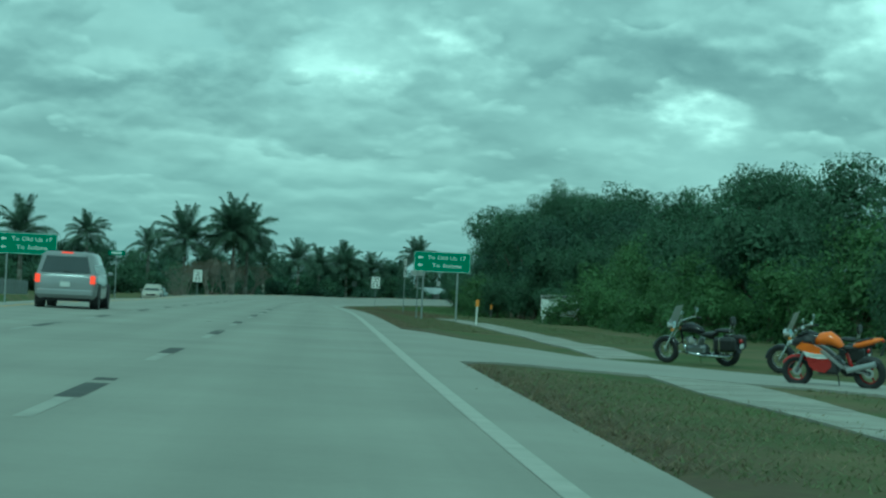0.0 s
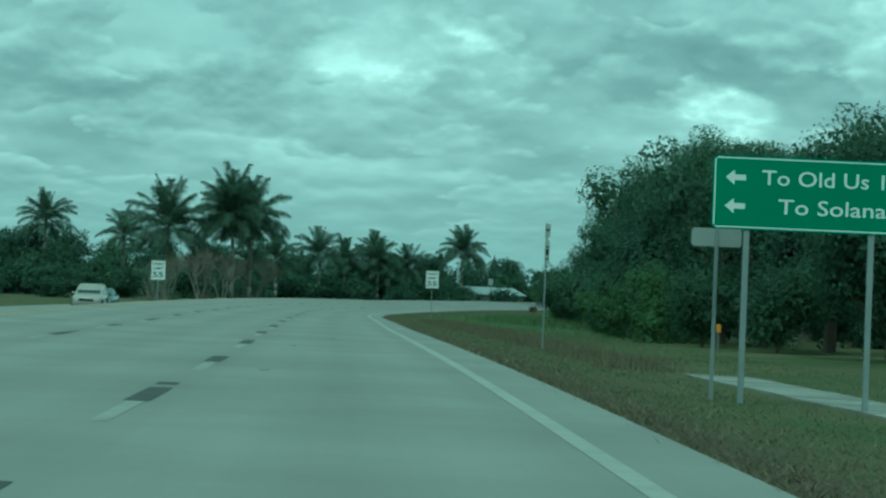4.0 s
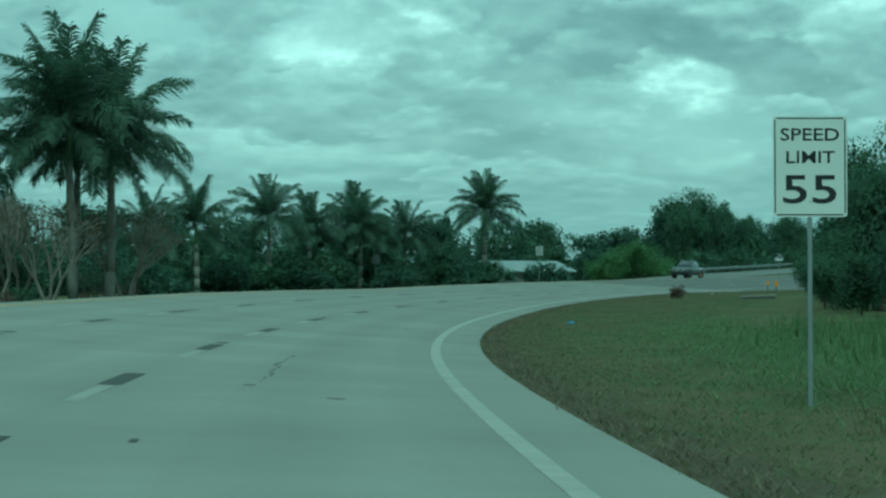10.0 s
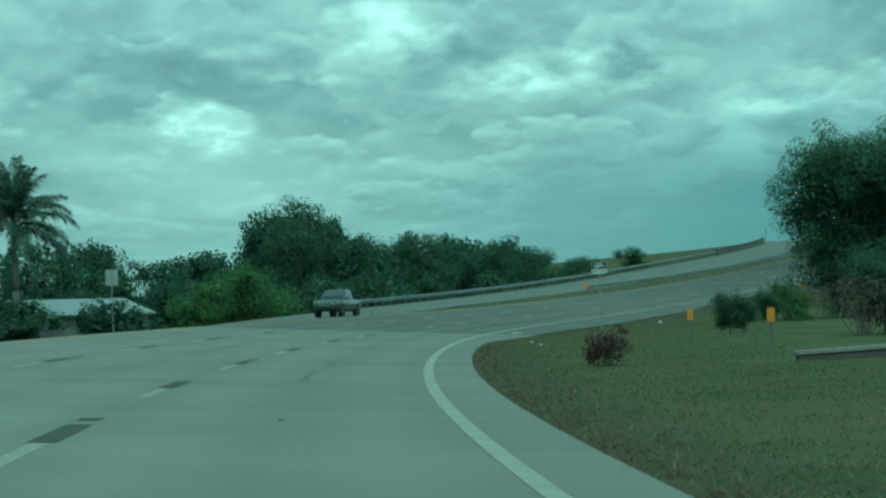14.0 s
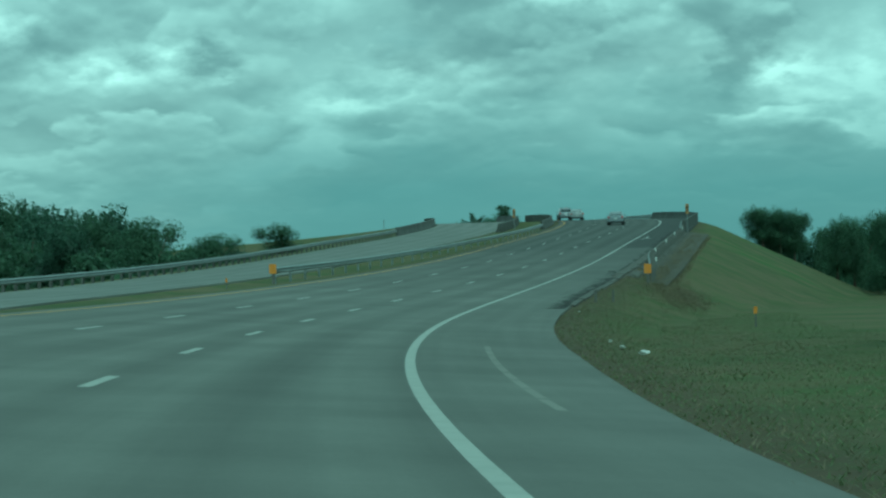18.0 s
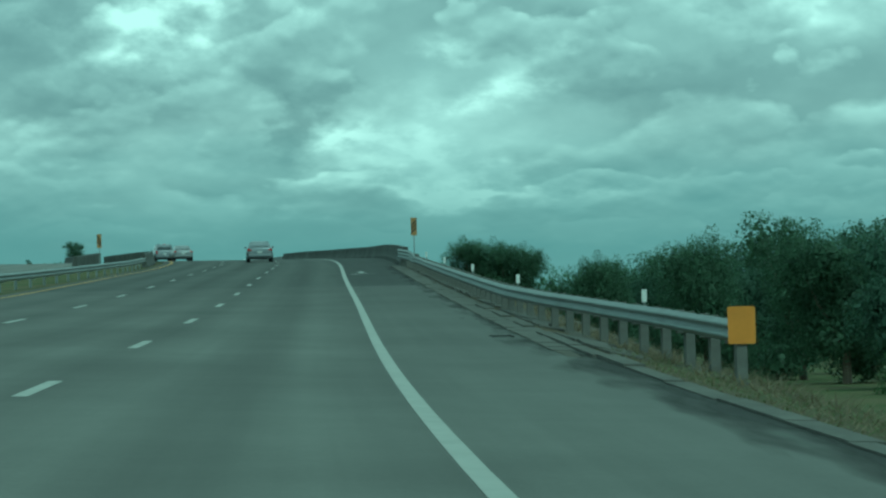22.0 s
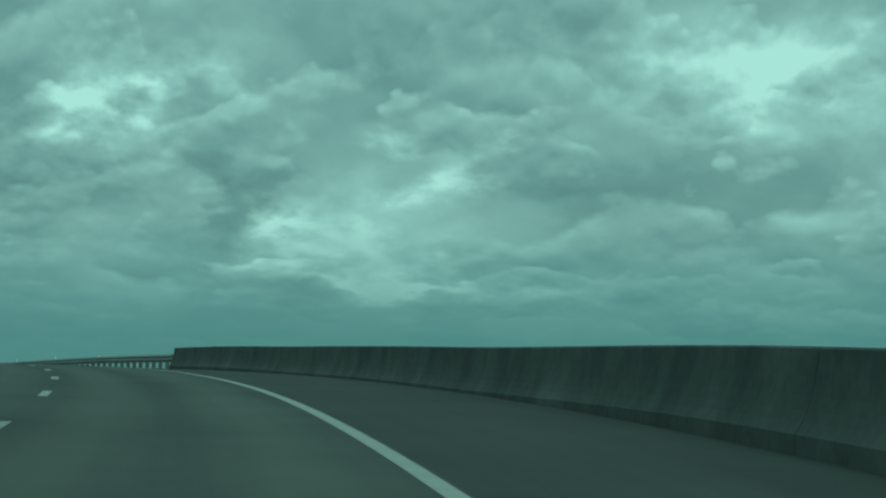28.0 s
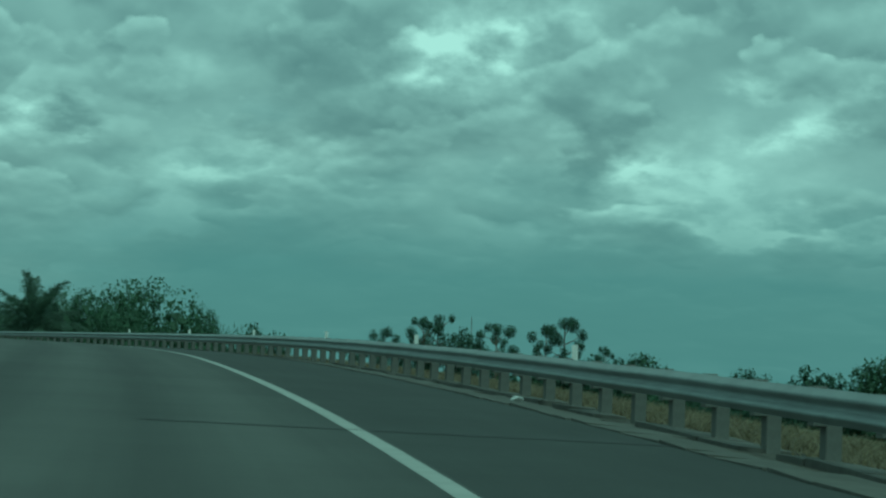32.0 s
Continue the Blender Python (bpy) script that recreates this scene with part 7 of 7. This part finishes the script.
def cruiser(m, label):
    root = empty("cruiser_motorcycle", m, label, "motorcycle", "parked motorcycles")
    bike_wheel(root, 0.85, 0.33, 0.13, M_RIM, 9)
    bike_wheel(root, -0.80, 0.33, 0.16, M_RIM, 9)
    for x in (0.09, -0.09):
        part("fork_tube", tubed((x, 0.85, 0.33), (x, 0.48, 1.02), 0.025, seg=8), M_CHROME, root)
        part("turn_lamp", tubed((x * 1.8, 0.58, 0.84), (x * 2.3, 0.58, 0.84), 0.035, seg=8), M_ORANGE, root)
        part("exhaust_pipe", mesh_of("exhaust_pipe", sweep(bmesh.new(), [Vector(v) for v in ((x * 1.3 + 0.03, 0.3, 0.5), (x * 1.7 + 0.06, 0.28, 0.3), (x * 2 + 0.04, -0.2, 0.24), (x * 2 + 0.04, -0.95, 0.25))], 0.04, 8), M_CHROME, True), None, root)
    fender(root, 0.85, 0.33, 0.075, 5, 150, M_BIKEBLACK)
    fender(root, -0.80, 0.33, 0.095, 10, 175, M_BIKEBLACK)
    part("headlamp", tubed((0, 0.62, 0.93), (0, 0.76, 0.92), 0.10, 0.11, 14), M_CHROME, root)
    part("headlamp_lens", tubed((0, 0.761, 0.92), (0, 0.77, 0.92), 0.095, 0.09, 14), M_HEAD, root)
    part("handlebar", sweep(bmesh.new(), [Vector(v) for v in ((-0.40, 0.12, 1.08), (-0.32, 0.26, 1.12), (-0.12, 0.40, 1.06), (0.12, 0.40, 1.06), (0.32, 0.26, 1.12), (0.40, 0.12, 1.08))], 0.016, 6), M_CHROME, root)
    for x in (-0.36, 0.36):
        part("grip", tubed((x * 1.15, 0.10, 1.075), (x, 0.2, 1.10), 0.022, seg=8), M_SEAT, root)
        part("mirror_stalk", tubed((x * 0.9, 0.24, 1.12), (x * 1.05, 0.2, 1.28), 0.008, seg=5), M_CHROME, root)
        part("mirror", tubed((x * 1.05, 0.19, 1.29), (x * 1.05, 0.215, 1.29), 0.06, 0.05, 10), M_CHROME, root)
    part("windshield", quad_panel([(-0.24, 0.66, 0.98), (0.24, 0.66, 0.98), (0.18, 0.46, 1.42), (-0.18, 0.46, 1.42)], 0.0, 0.006), M_HEAD, root)
    blob([(0.42, 0.86), (0.36, 0.88), (0.15, 0.90), (-0.1, 0.84), (-0.2, 0.80)], [(0.04, 0.05), (0.12, 0.11), (0.16, 0.13), (0.11, 0.09), (0.05, 0.04)], M_BIKEBLACK, "fuel_tank", root)
    part("frame_spine", sweep(bmesh.new(), [Vector(v) for v in ((0, 0.46, 0.92), (0, -0.1, 0.74), (0, -0.55, 0.62), (0, -0.80, 0.34))], 0.03, 6), M_BIKEBLACK, root)
    part("down_tube", sweep(bmesh.new(), [Vector(v) for v in ((0, 0.46, 0.86), (0, 0.34, 0.28), (0, -0.4, 0.24), (0, -0.6, 0.4))], 0.028, 6), M_BIKEBLACK, root)
    for y, lean in ((0.17, -22), (-0.06, 22)):
        bm = bmesh.new()
        for k in range(6):
            tube(bm, (0, 0, 0.04 * k), (0, 0, 0.04 * k + 0.026), 0.085 - 0.003 * k, seg=12)
        tube(bm, (0, 0, 0), (0, 0, 0.24), 0.062, seg=10)
        ob = part("cylinder", bm, M_ENGINE, root)
        ob.matrix_local = pose(0, y, 0.44, lean, 0, 0)
    part("crankcase", boxed(0.26, 0.46, 0.24, (0, 0.02, 0.36), bevel=0.06), M_ENGINE, root)
    part("primary_cover", tubed((0.12, -0.12, 0.35), (0.2, -0.12, 0.35), 0.15, 0.12, 16), M_CHROME, root)
    part("air_cleaner", tubed((-0.12, 0.05, 0.6), (-0.2, 0.05, 0.6), 0.10, 0.09, 16), M_CHROME, root)
    blob([(-0.12, 0.74), (-0.25, 0.75), (-0.48, 0.76), (-0.58, 0.83)], [(0.09, 0.03), (0.16, 0.06), (0.18, 0.07), (0.12, 0.04)], M_SEAT, "rider_seat", root)
    blob([(-0.52, 0.85), (-0.62, 0.86), (-0.85, 0.86), (-0.95, 0.85)], [(0.08, 0.03), (0.13, 0.05), (0.13, 0.05), (0.08, 0.03)], M_SEAT, "pillion_seat", root)
    part("backrest", boxed(0.24, 0.06, 0.2, (0, -0.98, 1.1), (-8, 0, 0), bevel=0.025), M_SEAT, root)
    for x in (-0.1, 0.1):
        part("sissy_bar", tubed((x, -0.88, 0.62), (x, -1.0, 1.12), 0.012, seg=6), M_CHROME, root)
    for x in (-0.26, 0.26):
        part("saddlebag", boxed(0.2, 0.58, 0.34, (x, -0.88, 0.56), (0, 0, 0), bevel=0.06), M_SEAT, root)
        part("saddlebag_strap", boxed(0.206, 0.03, 0.346, (x, -0.78, 0.56)), M_CHROME, root)
    part("tail_lamp", boxed(0.12, 0.06, 0.08, (0, -1.18, 0.62), bevel=0.02), M_LAMP, root)
    part("number_plate", boxed(0.18, 0.01, 0.1, (0, -1.2, 0.5)), M_PLATE, root)
    part("side_stand", tubed((0.08, 0.0, 0.3), (0.26, 0.05, 0.0), 0.012, seg=6), M_CHROME, root)
    for x in (-0.3, 0.3):
        part("crash_bar", sweep(bmesh.new(), [Vector(v) for v in ((0, 0.36, 0.6), (x, 0.36, 0.5), (x, 0.36, 0.34), (0, 0.34, 0.28))], 0.014, 6), M_CHROME, root)
    return root


def sport_bike(m, label):
    root = empty("sport_motorcycle", m, label, "motorcycle", "parked motorcycles")
    bike_wheel(root, 0.70, 0.30, 0.12, M_BIKERED, 3)
    bike_wheel(root, -0.70, 0.31, 0.18, M_BIKERED, 3)
    for x in (0.1, -0.1):
        part("fork_tube", tubed((x, 0.70, 0.30), (x, 0.46, 0.9), 0.027, seg=8), M_ENGINE, root)
        part("mirror", boxed(0.12, 0.05, 0.07, (x * 3.0, 0.52, 1.16), bevel=0.02), M_HEAD, root)
        part("mirror_stalk", tubed((x * 1.3, 0.62, 1.02), (x * 2.7, 0.53, 1.15), 0.009, seg=5), M_TRIM, root)
        part("handlebar", tubed((x, 0.42, 0.9), (x * 3.2, 0.3, 0.87), 0.015, seg=6), M_SEAT, root)
        part("frame_beam", sweep(bmesh.new(), [Vector(v) for v in ((x * 0.8, 0.42, 0.82), (x * 1.7, 0.15, 0.70), (x * 1.4, -0.2, 0.42))], 0.04, 6), M_RIM, root)
        part("swingarm", tubed((x * 1.1, -0.2, 0.42), (x * 1.3, -0.70, 0.31), 0.035, 0.028, 6), M_RIM, root)
        # side fairing: orange above, a slanting white band, dark red below
        for nm, mat, a in (("upper_fairing", M_BIKEORANGE, ((0.70, 0.76), (0.58, 0.86), (0.36, 0.84), (0.16, 0.74), (0.10, 0.66), (0.30, 0.66), (0.56, 0.70))),
                           ("fairing_band", M_BIKEWHITE, ((0.56, 0.70), (0.30, 0.66), (0.10, 0.66), (0.04, 0.58), (0.26, 0.57), (0.48, 0.60))),
                           ("lower_fairing", M_BIKERED, ((0.48, 0.60), (0.26, 0.57), (0.04, 0.58), (-0.02, 0.44), (0.12, 0.30), (0.34, 0.34), (0.44, 0.46)))):
            bm = bmesh.new()
            side = 1 if x > 0 else -1
            rings = [[bm.verts.new((side * (0.125 + 0.075 * math.sin(math.pi * min(1.0, max(0.0, (0.8 - y) / 0.95))) - off), y, z)) for y, z in a] for off in (0.0, 0.02)]
            bm.faces.new(rings[0])
            bm.faces.new(rings[1][::-1])
            for i in range(len(a)):
                j = (i + 1) % len(a)
                bm.faces.new((rings[0][i], rings[1][i], rings[1][j], rings[0][j]))
            bmesh.ops.recalc_face_normals(bm, faces=bm.faces)
            part(nm, bm, mat, root)
    fender(root, 0.70, 0.30, 0.07, 30, 140, M_BIKERED)
    fender(root, -0.70, 0.31, 0.09, 40, 130, M_TRIM)
    blob([(0.82, 0.82), (0.72, 0.86), (0.5, 0.90), (0.34, 0.86)], [(0.05, 0.05), (0.14, 0.10), (0.18, 0.13), (0.15, 0.10)], M_TRIM, "nose_fairing", root)
    part("headlamp", boxed(0.22, 0.05, 0.08, (0, 0.81, 0.84), (-25, 0, 0), bevel=0.02), M_HEAD, root)
    part("windscreen", quad_panel([(-0.13, 0.70, 0.97), (0.13, 0.70, 0.97), (0.09, 0.46, 1.06), (-0.09, 0.46, 1.06)], 0.0, 0.006), M_CARGLASS, root)
    blob([(0.36, 0.86), (0.25, 0.93), (0.05, 0.95), (-0.12, 0.86), (-0.2, 0.78)], [(0.06, 0.06), (0.15, 0.12), (0.17, 0.13), (0.13, 0.10), (0.06, 0.05)], M_BIKEORANGE, "fuel_tank", root)
    part("engine_block", boxed(0.32, 0.42, 0.34, (0, 0.08, 0.44), bevel=0.05), M_TRIM, root)
    part("clutch_cover", tubed((0.15, -0.05, 0.42), (0.21, -0.05, 0.42), 0.11, 0.09, 14), M_ENGINE, root)
    blob([(-0.14, 0.78), (-0.3, 0.78), (-0.46, 0.80)], [(0.08, 0.03), (0.14, 0.045), (0.11, 0.04)], M_SEAT, "rider_seat", root)
    blob([(-0.40, 0.82), (-0.6, 0.88), (-0.85, 0.95), (-0.96, 0.97)], [(0.10, 0.05), (0.12, 0.07), (0.09, 0.05), (0.03, 0.02)], M_BIKEORANGE, "tail_fairing", root)
    blob([(-0.44, 0.90), (-0.6, 0.945), (-0.76, 0.985)], [(0.06, 0.02), (0.09, 0.03), (0.06, 0.02)], M_SEAT, "pillion_seat", root)
    part("subframe", tubed((0, -0.2, 0.7), (0, -0.8, 0.86), 0.03, seg=6), M_TRIM, root)
    part("tail_lamp", boxed(0.1, 0.04, 0.05, (0, -0.96, 0.94), bevel=0.012), M_LAMP, root)
    part("plate_hanger", boxed(0.14, 0.02, 0.22, (0, -0.95, 0.76), (20, 0, 0)), M_TRIM, root)
    part("exhaust_can", tubed((-0.14, -0.3, 0.36), (-0.17, -0.85, 0.52), 0.055, 0.06, 12), M_RIM, root)
    part("shock", tubed((0, -0.25, 0.68), (0, -0.36, 0.4), 0.035, seg=8), M_BIKERED, root)
    part("chain_guard", boxed(0.02, 0.5, 0.05, (0.1, -0.45, 0.42), (8, 0, 0)), M_TRIM, root)
    part("side_stand", tubed((0.1, -0.05, 0.28), (0.24, -0.05, 0.0), 0.012, seg=6), M_TRIM, root)
    return root


def parked(s, e, turn, lean=8.0):
    return stand(s, e, 0.0, turn) @ pose(0, 0, 0, 0, -lean, 0) @ Matrix.Scale(0.88, 4)


cruiser(parked(27.8, -6.65, 52), "black cruiser motorcycle with chrome engine, windshield and leather saddlebags")
sport_bike(parked(17.4, -7.2, 62), "orange, white and dark red sport motorcycle parked on the grass")
cruiser(parked(24.3, -8.45, 60), "dark cruiser motorcycle parked behind the orange one")


# ---- buildings, fence and litter ----
M_RENDER = material("pale_house_wall", (0.36, 0.37, 0.35), 0.85, 0, 0.6, 0.12, 12.0)
M_ROOF = material("pale_metal_roof", (0.34, 0.37, 0.37), 0.5, 0.2, 0.6, 0.12, 10.0)
M_FENCE = material("grey_board_fence", (0.26, 0.28, 0.28), 0.85, 0, 1.5, 0.2, 15.0)
M_PAPER = material("white_litter", (0.7, 0.7, 0.68), 0.8, 0, 8.0, 0.1, 40.0)
M_BLUEPLASTIC = material("blue_plastic_litter", (0.12, 0.3, 0.5), 0.4, 0, 8.0, 0.15, 40.0)


def house(s, e, length, depth, wall, label, turn=0.0):
    root = empty("house", stand(s, e, -0.1, turn), label, "house", "houses")
    part("wall", boxed(length, depth, wall, (0, 0, wall / 2), bevel=0.02), M_RENDER, root)
    bm = bmesh.new()
    rise = depth * 0.2
    pts = [(-depth / 2 - 0.5, wall - 0.05), (0, wall + rise), (depth / 2 + 0.5, wall - 0.05), (depth / 2 + 0.5, wall + 0.08), (0, wall + rise + 0.14), (-depth / 2 - 0.5, wall + 0.08)]
    a = [bm.verts.new((-length / 2 - 0.4, y, z)) for y, z in pts]
    b = [bm.verts.new((length / 2 + 0.4, y, z)) for y, z in pts]
    n = len(pts)
    for i in range(n):
        bm.faces.new((a[i], a[(i + 1) % n], b[(i + 1) % n], b[i]))
    bm.faces.new(a[::-1])
    bm.faces.new(b)
    bmesh.ops.recalc_face_normals(bm, faces=bm.faces)
    roof = part("roof", bm, M_ROOF, root)
    k = int(length / 3)
    for i in range(k):
        x = -length / 2 + length * (i + 0.5) / k
        if i == k // 2:
            part("door", boxed(0.95, 0.06, 2.05, (x, -depth / 2 - 0.02, 1.05), bevel=0.01), M_TRIM, root)
            continue
        w = part("window", boxed(1.3, 0.06, 1.0, (x, -depth / 2 - 0.015, 1.45), bevel=0.01), M_RENDER, root)
        part("pane", boxed(1.14, 0.03, 0.84, (x, -depth / 2 - 0.04, 1.45)), M_CARGLASS, w)
    return root


house(433, 46.6, 12, 6, 2.0, "low pale house with a light metal roof behind bushes", 70)
house(392, 66.0, 12, 7, 2.6, "low pale house among trees", 80)
house(300, 60.0, 12, 7, 2.6, "white house half hidden by trees", 80)
house(348, 64.0, 10, 6, 2.6, "pale shed behind the palms", 80)

# board fence beyond the opposite carriageway
fence = empty("fence", stand(150, 29.5, 0), "long grey board fence beyond the far verge", "fence")
base = fence.matrix_basis.inverted()
board = mesh_of("board", boxed(0.03, 2.36, 1.3, (0, 0, 0.66)), M_FENCE)
fpost = mesh_of("post", boxed(0.1, 0.1, 1.55, (0, 0, 0.65), bevel=0.01), M_FENCE)
for i in range(34):
    s = 118 + 2.4 * i
    for nm, me, off in (("board", board, 1.2), ("post", fpost, 0.0)):
        ob = new(nm, me)
        ob.parent = fence
        ob.matrix_local = base @ stand(s + off, 29.5, 0)


def litter(s, e, size, mat, seed, label):
    bm = bmesh.new()
    bmesh.ops.create_icosphere(bm, subdivisions=2, radius=size)
    r = random.Random(seed)
    for v in bm.verts:
        v.co *= r.uniform(0.55, 1.15)
        v.co.z = v.co.z * 0.5 + size * 0.35
    root = part("litter", bm, mat)
    root.matrix_basis = stand(s, e, 0.02)
    tagged(root, label, "litter", "litter")


for i, (s, e, z, m, l) in enumerate(((251.5, -2.9, 0.11, M_BLUEPLASTIC, "crumpled blue plastic bag in the grass"), (410.0, -4.4, 0.06, M_PAPER, "crumpled white paper in the grass"), (404.5, -4.4, 0.08, M_PAPER, "crumpled white paper in the grass"),
                                     (402.0, -4.7, 0.12, M_PAPER, "crumpled white paper bag in the grass"), (434, -3.6, 0.05, M_PAPER, "small white scrap at the pavement's edge"), (196, -2.8, 0.06, M_PAPER, "small white scrap in the grass"),
                                     (338, -2.6, 0.06, M_PAPER, "small white scrap at the pavement's edge"), (341, -2.3, 0.07, M_PAPER, "small white scrap at the pavement's edge"), (700.5, -3.55, 0.10, M_PAPER, "white and red scrap under the guardrail"), (488.0, -2.75, 0.09, M_PAPER, "broken pale debris on the shoulder"))):
    litter(s, e, z, m, i, l)
root = empty("tyre_shred", stand_road(483.2, -2.2, 0.0, 70), "torn strip of black tyre tread on the shoulder", "debris")
bm = bmesh.new()
for k in range(7):
    box(bm, 0.08, 0.07, 0.015, (0.02 * math.sin(k), 0.06 * k - 0.2, 0.015 + 0.02 * abs(math.sin(k * 1.3))), (rng.uniform(-15, 15), rng.uniform(-10, 10), 0), bevel=0.004)
part("strip", bm, M_TYRE, root)
# thin mast on the horizon
for a, d, h in ((4.3, 600, 30), (-6.2, 420, 28)):
    t = ray_h + radians(2.2 + a)
    root = empty("radio_mast", pose(ray_o.x + math.sin(t) * d, ray_o.y + math.cos(t) * d, -1), "thin distant radio mast above the woods", "mast", "masts")
    part("mast", tubed((0, 0, 0), (0, 0, h), 0.3, 0.12, 5), M_STEEL, root)

# culvert headwall in the verge
root = empty("culvert_headwall", stand(312.8, -8.3, 0.0, 8), "low grey concrete culvert headwall in the grass", "culvert")
part("cap", boxed(2.0, 0.28, 0.1, (0, 0, 0.18), (0, -2, 0), bevel=0.02), M_PATH, root)
part("headwall", boxed(1.9, 0.2, 0.4, (0, 0, 0.0), bevel=0.015), M_KERB, root)
